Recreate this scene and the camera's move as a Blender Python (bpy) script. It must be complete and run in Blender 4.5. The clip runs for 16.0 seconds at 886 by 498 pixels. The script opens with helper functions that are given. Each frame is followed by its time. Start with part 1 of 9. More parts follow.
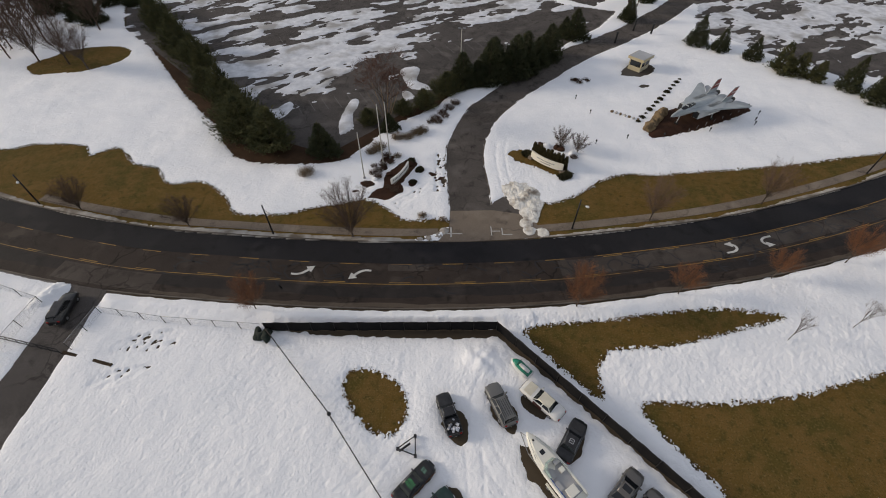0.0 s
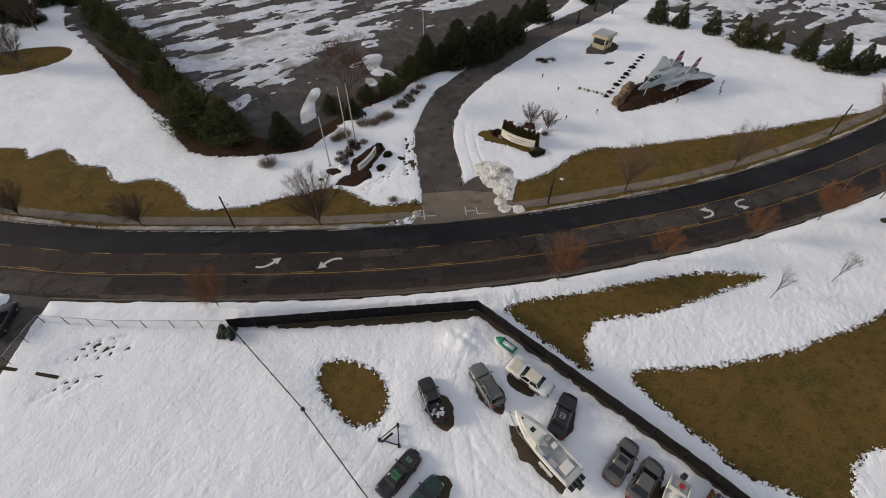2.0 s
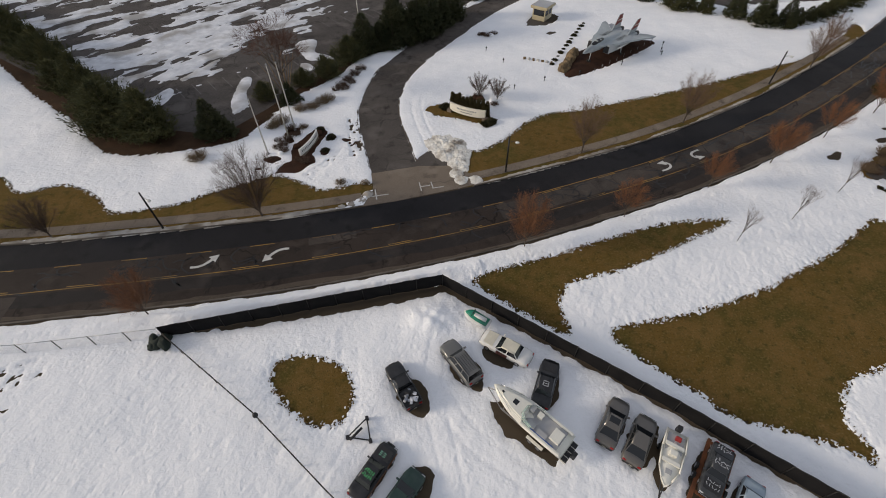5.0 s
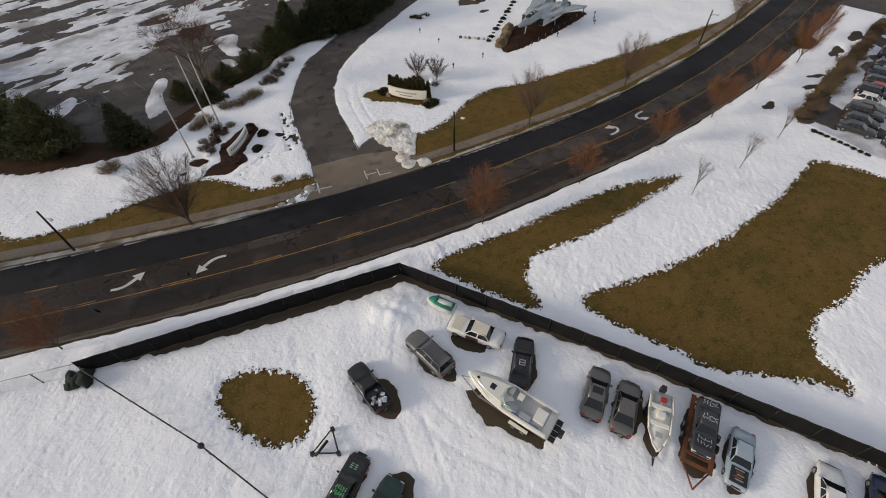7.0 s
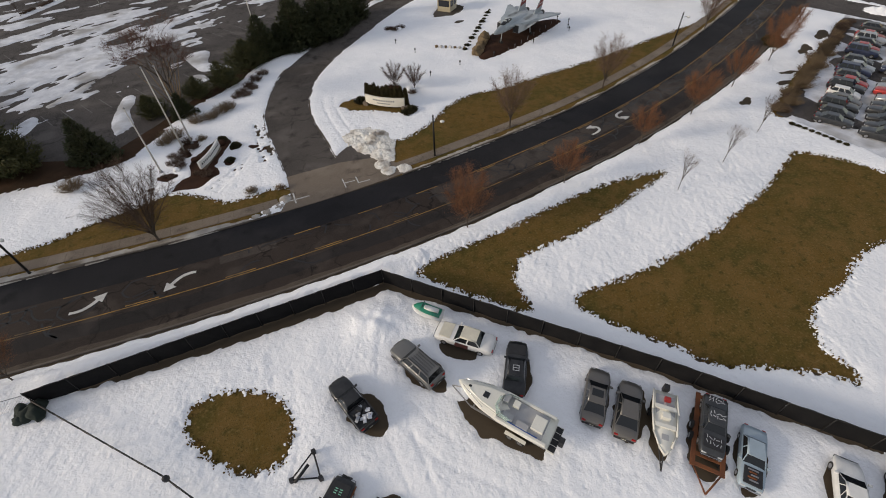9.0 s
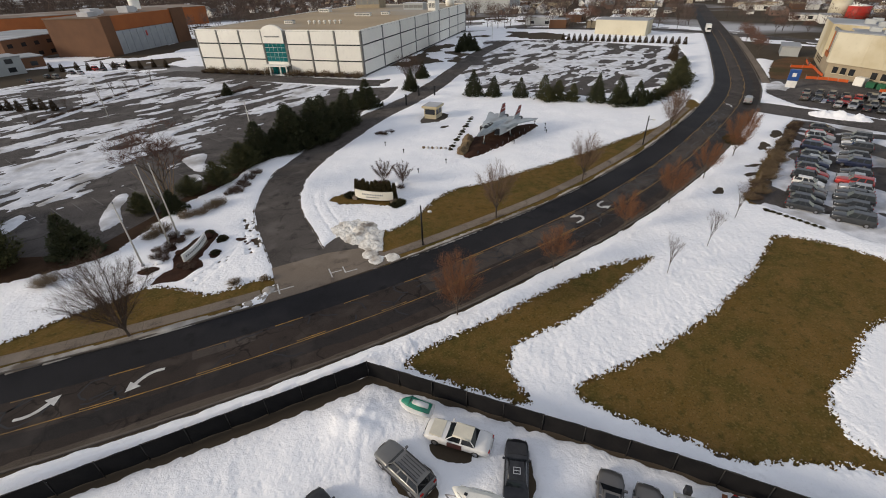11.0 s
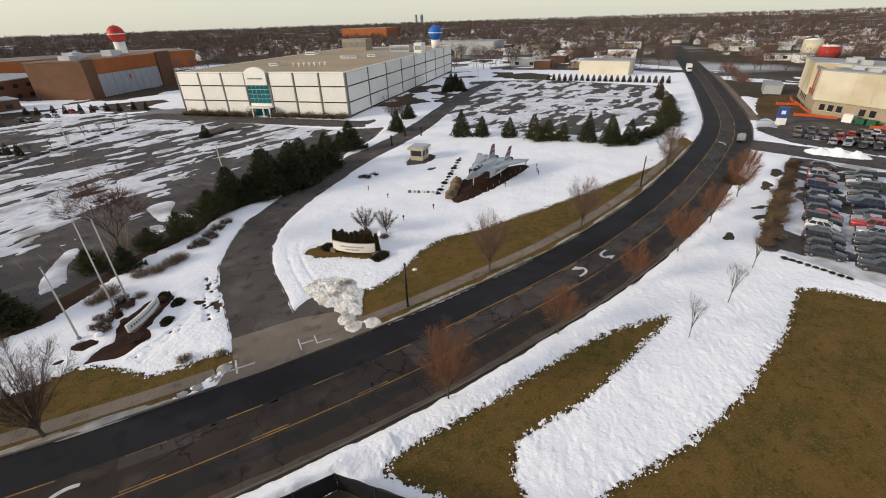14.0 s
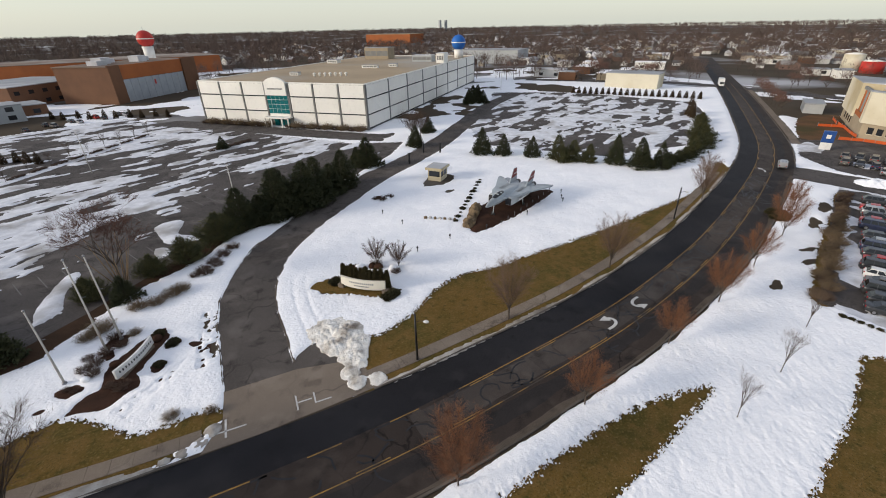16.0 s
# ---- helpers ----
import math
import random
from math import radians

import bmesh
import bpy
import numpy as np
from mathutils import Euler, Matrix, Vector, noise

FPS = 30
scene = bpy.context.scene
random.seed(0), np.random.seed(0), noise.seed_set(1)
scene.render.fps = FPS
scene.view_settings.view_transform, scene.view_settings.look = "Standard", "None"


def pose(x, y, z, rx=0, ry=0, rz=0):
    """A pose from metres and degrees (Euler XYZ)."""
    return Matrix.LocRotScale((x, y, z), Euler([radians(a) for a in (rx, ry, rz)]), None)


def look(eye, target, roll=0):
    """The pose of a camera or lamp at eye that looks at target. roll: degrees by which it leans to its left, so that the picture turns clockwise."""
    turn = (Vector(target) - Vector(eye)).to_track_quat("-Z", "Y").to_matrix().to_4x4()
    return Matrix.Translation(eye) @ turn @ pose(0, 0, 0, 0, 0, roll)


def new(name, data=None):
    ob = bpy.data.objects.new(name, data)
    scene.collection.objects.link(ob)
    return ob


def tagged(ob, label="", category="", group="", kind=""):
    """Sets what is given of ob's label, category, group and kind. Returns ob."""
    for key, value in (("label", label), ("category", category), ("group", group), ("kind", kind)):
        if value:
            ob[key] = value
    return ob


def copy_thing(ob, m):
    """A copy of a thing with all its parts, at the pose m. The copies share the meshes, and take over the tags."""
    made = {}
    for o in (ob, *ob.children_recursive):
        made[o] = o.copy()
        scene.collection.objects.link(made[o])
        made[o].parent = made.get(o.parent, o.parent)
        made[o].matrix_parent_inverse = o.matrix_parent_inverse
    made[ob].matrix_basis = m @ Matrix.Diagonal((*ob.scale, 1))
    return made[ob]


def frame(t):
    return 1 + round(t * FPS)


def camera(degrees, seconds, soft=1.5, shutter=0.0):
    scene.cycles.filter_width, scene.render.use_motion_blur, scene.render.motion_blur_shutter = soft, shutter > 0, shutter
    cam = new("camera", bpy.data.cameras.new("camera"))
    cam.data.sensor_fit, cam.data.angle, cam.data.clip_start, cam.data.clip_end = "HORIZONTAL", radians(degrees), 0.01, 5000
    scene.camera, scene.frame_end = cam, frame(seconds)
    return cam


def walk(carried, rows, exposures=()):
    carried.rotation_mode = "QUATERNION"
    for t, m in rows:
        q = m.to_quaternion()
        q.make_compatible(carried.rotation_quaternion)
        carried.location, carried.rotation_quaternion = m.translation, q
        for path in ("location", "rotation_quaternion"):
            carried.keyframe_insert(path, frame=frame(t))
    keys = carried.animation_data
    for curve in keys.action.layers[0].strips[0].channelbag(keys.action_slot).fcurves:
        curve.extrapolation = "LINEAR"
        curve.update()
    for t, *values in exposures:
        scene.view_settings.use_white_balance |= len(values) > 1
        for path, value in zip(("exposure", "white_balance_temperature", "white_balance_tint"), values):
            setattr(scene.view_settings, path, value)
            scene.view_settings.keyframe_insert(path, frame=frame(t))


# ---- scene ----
cam = camera(91.76, 16.0, soft=1.0)
# seconds, place, yaw, pitch, roll
PATH = [
    (0.0, -0.003, 0.001, 48.000, 0.000, -47.666, 0.234),
    (0.5, 0.112, 0.030, 47.174, -0.784, -47.659, 0.163),
    (1.0, 0.245, -0.196, 46.156, -1.884, -47.561, 0.037),
    (1.5, 0.435, -0.324, 45.095, -3.612, -47.498, -0.223),
    (2.0, 0.457, -0.247, 44.107, -4.378, -47.474, -0.221),
    (2.5, 0.525, -0.132, 43.327, -4.563, -47.567, -0.271),
    (3.0, 0.525, -0.093, 42.452, -4.999, -47.522, -0.293),
    (3.5, 0.664, -0.011, 41.656, -5.872, -47.532, -0.520),
    (4.0, 0.821, -0.022, 40.688, -7.394, -47.381, -0.737),
    (6.5, 1.224, 0.854, 36.027, -18.057, -47.481, -1.307),
    (7.0, 1.550, 1.175, 35.202, -19.623, -47.651, -1.698),
    (7.5, 1.707, 1.431, 34.416, -21.336, -47.709, -1.929),
    (8.0, 1.892, 1.662, 33.663, -22.299, -47.709, -2.183),
    (8.5, 1.911, 1.667, 33.077, -22.277, -47.421, -2.279),
    (9.0, 1.861, 1.567, 32.751, -22.411, -45.407, -2.175),
    (9.5, 1.926, 1.510, 32.451, -22.590, -41.422, -2.067),
    (10.0, 1.926, 1.627, 32.070, -22.925, -37.820, -1.908),
    (12.5, 3.172, 3.810, 30.326, -27.033, -29.329, -2.014),
    (13.0, 3.812, 5.184, 30.444, -27.000, -29.057, -2.036),
    (13.5, 4.593, 6.671, 30.292, -26.936, -28.584, -1.995),
    (14.0, 5.603, 8.433, 30.257, -26.420, -28.184, -1.909),
    (14.5, 6.291, 10.190, 30.756, -25.238, -28.041, -1.567),
    (15.0, 7.080, 11.744, 31.168, -24.608, -27.620, -1.587),
    (15.5, 7.876, 13.189, 31.686, -24.176, -27.471, -1.477),
    (16.0, 8.594, 14.061, 32.293, -23.916, -27.553, -1.249),
]


def flown(x, y, z, yaw, pitch, roll):
    return pose(x, y, z, 90 + pitch, 0, yaw) @ pose(0, 0, 0, 0, 0, roll)


walk(cam, [(row[0], flown(*row[1:])) for row in PATH], [(0.0, -0.57, 6500, 10), (8.5, -0.50, 6500, 10), (10.5, -0.41, 6500, 10), (13.0, -0.21, 6500, 10), (14.5, -0.18, 6450, 10), (16.0, -0.18, 6200, 10)])

# ---- light ----
SUN_EL, SUN_AZ = 17.0, -82.0          # degrees; azimuth from +y towards +x
world = bpy.data.worlds.new("sky")
scene.world = world
world.use_nodes = True
sky = world.node_tree.nodes.new("ShaderNodeTexSky")
sky.sky_type = "NISHITA"
sky.sun_disc = False
sky.sun_elevation = radians(SUN_EL)
sky.sun_rotation = radians(SUN_AZ)
sky.dust_density = 1.5
sky.ozone_density = 2.0
back = world.node_tree.nodes["Background"]
back.inputs["Strength"].default_value = 0.137
# thin high cloud whitens the whole sky evenly
veil = world.node_tree.nodes.new("ShaderNodeMix")
veil.data_type = "RGBA"
veil.inputs["Factor"].default_value = 0.6
# the haze is brighter towards the horizon than overhead
co = world.node_tree.nodes.new("ShaderNodeTexCoord")
sep = world.node_tree.nodes.new("ShaderNodeSeparateXYZ")
world.node_tree.links.new(co.outputs["Generated"], sep.inputs["Vector"])
up = world.node_tree.nodes.new("ShaderNodeMapRange")
up.interpolation_type = "SMOOTHERSTEP"
up.inputs["From Min"].default_value, up.inputs["From Max"].default_value = 0.0, 0.45
world.node_tree.links.new(sep.outputs["Z"], up.inputs["Value"])
haze = world.node_tree.nodes.new("ShaderNodeMix")
haze.data_type = "RGBA"
haze.inputs["A"].default_value = (8.4, 8.3, 7.0, 1)
haze.inputs["B"].default_value = (5.85, 5.95, 6.5, 1)
world.node_tree.links.new(up.outputs["Result"], haze.inputs["Factor"])
world.node_tree.links.new(haze.outputs["Result"], veil.inputs["B"])
world.node_tree.links.new(sky.outputs["Color"], veil.inputs["A"])
world.node_tree.links.new(veil.outputs["Result"], back.inputs["Color"])
sun = new("sun", bpy.data.lights.new("sun", "SUN"))
sun.data.energy = 3.5
sun.data.angle = radians(13.0)
sun.data.color = (1.0, 0.865, 0.70)
az, el = radians(SUN_AZ), radians(SUN_EL)
sun.matrix_world = look((0, 0, 300), Vector((0, 0, 300)) - Vector((math.sin(az) * math.cos(el), math.cos(az) * math.cos(el), math.sin(el))))

# ---- materials ----
def surf(name, a, b, scale=0.5, fine=14.0, rough=0.8, metal=0.0, bump=0.2, spread=0.25, c=None, coat=0.0, per=0.0, stretch=None, spec=0.3):
    """A surface that varies between two colours at two scales, with fine relief; c shows in large stains; per varies it from piece to piece."""
    m = bpy.data.materials.new(name)
    m.use_nodes = True
    nt = m.node_tree
    n, l = nt.nodes, nt.links
    p = n["Principled BSDF"]
    geo = n.new("ShaderNodeNewGeometry")
    where = geo.outputs["Position"]
    if stretch:
        mp = n.new("ShaderNodeMapping")
        mp.inputs["Scale"].default_value = stretch
        l.new(where, mp.inputs["Vector"])
        where = mp.outputs["Vector"]

    def cloud(s, detail=4.0):
        t = n.new("ShaderNodeTexNoise")
        t.inputs["Scale"].default_value = s
        t.inputs["Detail"].default_value = detail
        l.new(where, t.inputs["Vector"])
        return t.outputs["Fac"]

    def blend(f, x, y):
        mx = n.new("ShaderNodeMix")
        mx.data_type = "RGBA"
        l.new(f, mx.inputs["Factor"])
        for v, s in ((x, mx.inputs["A"]), (y, mx.inputs["B"])):
            if isinstance(v, tuple):
                s.default_value = (*v, 1)
            else:
                l.new(v, s)
        return mx.outputs["Result"]

    def ramp(f, lo, hi):
        r = n.new("ShaderNodeMapRange")
        r.inputs["From Min"].default_value, r.inputs["From Max"].default_value = lo, hi
        l.new(f, r.inputs["Value"])
        return r.outputs["Result"]

    small = cloud(scale * fine)
    col = blend(ramp(cloud(scale), 0.5 - spread, 0.5 + spread), a, b)
    mid = tuple(0.5 * (x + y) * 0.8 for x, y in zip(a, b))
    col = blend(ramp(small, 0.55, 0.95), col, mid)
    if c:
        col = blend(ramp(cloud(scale * 0.27, 6.0), 0.52, 0.66), col, c)
    if per:
        info = n.new("ShaderNodeObjectInfo")
        hs = n.new("ShaderNodeHueSaturation")
        l.new(ramp(info.outputs["Random"], -1 / per if per > 1 else 0, 1), hs.inputs["Fac"])
        mul = n.new("ShaderNodeMapRange")
        mul.inputs["To Min"].default_value, mul.inputs["To Max"].default_value = 1 - per, 1 + per
        l.new(info.outputs["Random"], mul.inputs["Value"])
        l.new(mul.outputs["Result"], hs.inputs["Value"])
        hs.inputs["Fac"].default_value = 1
        for link in list(hs.inputs["Fac"].links):
            l.remove(link)
        l.new(col, hs.inputs["Color"])
        col = hs.outputs["Color"]
    l.new(col, p.inputs["Base Color"])
    p.inputs["Roughness"].default_value = rough
    p.inputs["Metallic"].default_value = metal
    p.inputs["Specular IOR Level"].default_value = spec
    p.inputs["Coat Weight"].default_value = coat
    if bump:
        bp = n.new("ShaderNodeBump")
        bp.inputs["Strength"].default_value = min(1.0, bump)
        bp.inputs["Distance"].default_value = 0.05 if bump < 1 else 0.09
        l.new(small, bp.inputs["Height"])
        l.new(bp.outputs["Normal"], p.inputs["Normal"])
    return m


def asphalt(name, a, b, pale, dark, crack=0.6, rough=0.85, grain=22.0):
    """Worn asphalt: two greys in large fields, pale wear, dark damp stains, fine grain and a web of thin cracks."""
    m = bpy.data.materials.new(name)
    m.use_nodes = True
    n, l = m.node_tree.nodes, m.node_tree.links
    p = n["Principled BSDF"]
    where = n.new("ShaderNodeNewGeometry").outputs["Position"]

    def cloud(s, detail, lo, hi):
        t = n.new("ShaderNodeTexNoise")
        t.inputs["Scale"].default_value, t.inputs["Detail"].default_value = s, detail
        l.new(where, t.inputs["Vector"])
        r = n.new("ShaderNodeMapRange")
        r.inputs["From Min"].default_value, r.inputs["From Max"].default_value = lo, hi
        l.new(t.outputs["Fac"], r.inputs["Value"])
        return r.outputs["Result"], t

    def blend(f, x, y):
        mx = n.new("ShaderNodeMix")
        mx.data_type = "RGBA"
        l.new(f, mx.inputs["Factor"])
        for v, s in ((x, mx.inputs["A"]), (y, mx.inputs["B"])):
            if isinstance(v, tuple):
                s.default_value = (*v, 1)
            else:
                l.new(v, s)
        return mx.outputs["Result"]

    col = blend(cloud(0.07, 5, 0.38, 0.62)[0], a, b)
    col = blend(cloud(0.22, 7, 0.53, 0.68)[0], col, pale)
    col = blend(cloud(0.45, 7, 0.56, 0.70)[0], col, dark)
    fine, fine_t = cloud(grain, 3, 0.45, 0.85)
    col = blend(fine, col, tuple(1.5 * v for v in pale))
    # cracks wander: the cells are bent by a noise
    bend = n.new("ShaderNodeTexNoise")
    bend.inputs["Scale"].default_value = 0.6
    l.new(where, bend.inputs["Vector"])
    mv = n.new("ShaderNodeVectorMath")
    mv.operation = "MULTIPLY_ADD"
    l.new(bend.outputs["Color"], mv.inputs[0])
    mv.inputs[1].default_value = (2.2, 2.2, 0)
    l.new(where, mv.inputs[2])
    vo = n.new("ShaderNodeTexVoronoi")
    vo.feature = "DISTANCE_TO_EDGE"
    vo.inputs["Scale"].default_value = 0.21
    l.new(mv.outputs["Vector"], vo.inputs["Vector"])
    r = n.new("ShaderNodeMapRange")
    r.inputs["From Min"].default_value, r.inputs["From Max"].default_value = 0.008, 0.020
    r.inputs["To Min"].default_value, r.inputs["To Max"].default_value = crack, 0.0
    l.new(vo.outputs["Distance"], r.inputs["Value"])
    mul = n.new("ShaderNodeMath")
    mul.operation = "MULTIPLY"
    l.new(r.outputs["Result"], mul.inputs[0])
    l.new(cloud(0.09, 3, 0.42, 0.56)[0], mul.inputs[1])
    col = blend(mul.outputs["Value"], col, tuple(0.5 * v for v in dark))
    l.new(col, p.inputs["Base Color"])
    p.inputs["Roughness"].default_value = rough
    p.inputs["Specular IOR Level"].default_value = 0.1
    bp = n.new("ShaderNodeBump")
    bp.inputs["Strength"].default_value, bp.inputs["Distance"].default_value = 0.25, 0.02
    l.new(fine_t.outputs["Fac"], bp.inputs["Height"])
    l.new(bp.outputs["Normal"], p.inputs["Normal"])
    return m


def paint(name, rgb, rough=0.35, metal=0.3, coat=0.4):
    """Car or machine paint with road film on it."""
    dull = tuple(0.8 * v + 0.03 for v in rgb)
    return surf(name, rgb, dull, scale=1.6, fine=9, rough=rough, metal=metal, bump=0.0, coat=coat)


def snow(name, a, b, dust):
    """Old snow: near-white, faintly grey in fields, with wind crust, thaw pocks and a little dirt."""
    m = bpy.data.materials.new(name)
    m.use_nodes = True
    n, l = m.node_tree.nodes, m.node_tree.links
    p = n["Principled BSDF"]
    where = n.new("ShaderNodeNewGeometry").outputs["Position"]

    def noise(scale, detail=3.0):
        t = n.new("ShaderNodeTexNoise")
        t.inputs["Scale"].default_value, t.inputs["Detail"].default_value = scale, detail
        l.new(where, t.inputs["Vector"])
        return t.outputs["Fac"]

    def mix(f, lo, hi, x, y):
        r = n.new("ShaderNodeMapRange")
        r.inputs["From Min"].default_value, r.inputs["From Max"].default_value = lo, hi
        l.new(f, r.inputs["Value"])
        mx = n.new("ShaderNodeMix")
        mx.data_type = "RGBA"
        l.new(r.outputs["Result"], mx.inputs["Factor"])
        for v, s in ((x, mx.inputs["A"]), (y, mx.inputs["B"])):
            if isinstance(v, tuple):
                s.default_value = (*v, 1)
            else:
                l.new(v, s)
        return mx.outputs["Result"]

    col = mix(noise(0.16, 5), 0.35, 0.68, a, b)
    col = mix(noise(5.0, 4), 0.66, 0.80, col, dust)
    l.new(col, p.inputs["Base Color"])
    p.inputs["Roughness"].default_value = 0.75
    p.inputs["Specular IOR Level"].default_value = 0.1
    pock = n.new("ShaderNodeTexVoronoi")
    pock.feature = "SMOOTH_F1"
    pock.inputs["Scale"].default_value = 1.25
    l.new(where, pock.inputs["Vector"])
    dent = n.new("ShaderNodeMapRange")
    dent.interpolation_type = "SMOOTHSTEP"
    dent.inputs["From Min"].default_value, dent.inputs["From Max"].default_value = 0.05, 0.30
    l.new(pock.outputs["Distance"], dent.inputs["Value"])
    last = None
    for height, dist, strength in ((dent.outputs["Result"], 0.07, 0.38), (noise(3.2), 0.11, 0.6), (noise(9.0), 0.035, 0.55)):
        bp = n.new("ShaderNodeBump")
        bp.inputs["Strength"].default_value, bp.inputs["Distance"].default_value = strength, dist
        l.new(height, bp.inputs["Height"])
        if last:
            l.new(last, bp.inputs["Normal"])
        last = bp.outputs["Normal"]
    l.new(last, p.inputs["Normal"])
    return m


M_SNOW = snow("snow", (0.93, 0.93, 0.94), (0.86, 0.87, 0.89), (0.80, 0.79, 0.77))
M_LOTSNOW = surf("thin_melting_snow", (0.80, 0.81, 0.84), (0.52, 0.53, 0.56), scale=0.5, fine=7, rough=0.8, bump=0.9, c=(0.36, 0.35, 0.34), spec=0.08)
M_DIRTY = surf("dirty_snow", (0.52, 0.49, 0.45), (0.22, 0.19, 0.155), scale=0.7, fine=8, rough=0.85, bump=0.8, c=(0.16, 0.13, 0.10), spec=0.08)
def turf(name):
    """Dormant lawn: olive and straw tufts at several sizes, with worn brown places."""
    m = bpy.data.materials.new(name)
    m.use_nodes = True
    n, l = m.node_tree.nodes, m.node_tree.links
    p = n["Principled BSDF"]
    where = n.new("ShaderNodeNewGeometry").outputs["Position"]
    col, small = (0.128, 0.078, 0.021), None
    for scale, detail, lo, hi, tint in ((0.10, 5, 0.42, 0.60, (0.084, 0.066, 0.018)), (0.30, 5, 0.48, 0.66, (0.160, 0.096, 0.031)), (0.7, 6, 0.46, 0.66, (0.142, 0.087, 0.028)), (1.1, 6, 0.52, 0.70, (0.072, 0.057, 0.016)),
                                        (4.5, 5, 0.52, 0.72, (0.190, 0.130, 0.050)), (9.0, 3, 0.54, 0.72, (0.046, 0.038, 0.012))):
        t = n.new("ShaderNodeTexNoise")
        t.inputs["Scale"].default_value, t.inputs["Detail"].default_value = scale, detail
        l.new(where, t.inputs["Vector"])
        r = n.new("ShaderNodeMapRange")
        r.inputs["From Min"].default_value, r.inputs["From Max"].default_value = lo, hi
        l.new(t.outputs["Fac"], r.inputs["Value"])
        mx = n.new("ShaderNodeMix")
        mx.data_type = "RGBA"
        l.new(r.outputs["Result"], mx.inputs["Factor"])
        if small:
            l.new(col, mx.inputs["A"])
        else:
            mx.inputs["A"].default_value = (*col, 1)
        mx.inputs["B"].default_value = (*tint, 1)
        col, small = mx.outputs["Result"], t.outputs["Fac"]
    l.new(col, p.inputs["Base Color"])
    p.inputs["Roughness"].default_value, p.inputs["Specular IOR Level"].default_value = 0.95, 0.05
    bp = n.new("ShaderNodeBump")
    bp.inputs["Strength"].default_value, bp.inputs["Distance"].default_value = 0.6, 0.05
    l.new(small, bp.inputs["Height"])
    l.new(bp.outputs["Normal"], p.inputs["Normal"])
    return m


M_GRASS = turf("winter_grass")
M_EARTH = surf("earth", (0.085, 0.066, 0.046), (0.055, 0.043, 0.030), scale=0.03, fine=30, rough=0.95, bump=0.3, c=(0.42, 0.42, 0.43), spec=0.08)
M_MULCH = surf("mulch", (0.062, 0.031, 0.020), (0.030, 0.017, 0.012), scale=0.8, fine=20, rough=0.95, bump=0.9, c=(0.065, 0.035, 0.022), spec=0.08)
M_MUD = surf("mud", (0.060, 0.042, 0.026), (0.034, 0.024, 0.015), scale=0.8, fine=16, rough=0.8, bump=0.6, spec=0.08)
M_ROAD = asphalt("old_asphalt", (0.038, 0.0285, 0.0235), (0.024, 0.0185, 0.016), (0.060, 0.048, 0.040), (0.0145, 0.012, 0.011), 0.6, 0.75)
M_ROAD_NEW = asphalt("new_asphalt", (0.019, 0.0185, 0.0205), (0.013, 0.0125, 0.014), (0.026, 0.024, 0.025), (0.010, 0.010, 0.011), 0.0, 0.7)
M_LOT = asphalt("lot_asphalt", (0.080, 0.071, 0.066), (0.050, 0.0445, 0.042), (0.115, 0.103, 0.094), (0.030, 0.026, 0.024), 0.45)
M_DRIVE = asphalt("drive_asphalt", (0.084, 0.073, 0.065), (0.048, 0.042, 0.038), (0.118, 0.104, 0.093), (0.026, 0.022, 0.020), 0.45)
M_SEAL = surf("crack_seal", (0.010, 0.010, 0.011), (0.016, 0.016, 0.017), scale=1, rough=0.5, bump=0.0)
M_CONC = asphalt("concrete", (0.180, 0.145, 0.112), (0.132, 0.107, 0.085), (0.215, 0.178, 0.142), (0.075, 0.059, 0.047), 0.3, 0.9)
M_KERB = surf("kerb_concrete", (0.15, 0.128, 0.105), (0.095, 0.080, 0.066), scale=0.6, fine=20, rough=0.9, bump=0.2, c=(0.06, 0.05, 0.04))
M_YELLOW = surf("yellow_paint", (0.33, 0.185, 0.035), (0.13, 0.085, 0.035), scale=0.9, fine=12, rough=0.7, bump=0.1, c=(0.05, 0.04, 0.03))
M_WHITE_LINE = surf("white_road_paint", (0.62, 0.61, 0.58), (0.40, 0.39, 0.37), scale=1.2, fine=12, rough=0.7, bump=0.1)
M_FADED = surf("faded_line_paint", (0.16, 0.15, 0.14), (0.10, 0.09, 0.085), scale=1.2, fine=12, rough=0.8, bump=0.1)
M_HEAP = surf("ploughed_snow", (0.88, 0.86, 0.81), (0.62, 0.57, 0.49), scale=1.2, fine=7, rough=0.85, bump=1.0, c=(0.24, 0.195, 0.15))
M_DKERB = surf("stained_kerb", (0.13, 0.105, 0.080), (0.075, 0.060, 0.046), scale=0.8, fine=20, rough=0.9, bump=0.2)
M_NEEDLEBED = surf("fallen_needles", (0.070, 0.040, 0.023), (0.040, 0.025, 0.016), scale=0.5, fine=20, rough=0.95, bump=0.8, c=(0.045, 0.030, 0.018), spec=0.08)
M_SITE = surf("site_earth", (0.15, 0.082, 0.040), (0.085, 0.050, 0.028), scale=0.25, fine=14, rough=0.95, bump=0.6, c=(0.07, 0.055, 0.025), spec=0.08)

# ---- helpers for building ----
def mesh_of(bm, name, mat=None, smooth=False):
    me = bpy.data.meshes.new(name)
    bm.normal_update()
    bm.to_mesh(me)
    bm.free()
    if mat:
        me.materials.append(mat)
    if smooth:
        me.shade_smooth()
    return me


def part(name, bm, mat, parent, label="", smooth=False):
    ob = new(name, mesh_of(bm, name, mat, smooth))
    ob.parent = parent
    if label:
        tagged(ob, label)
    return ob


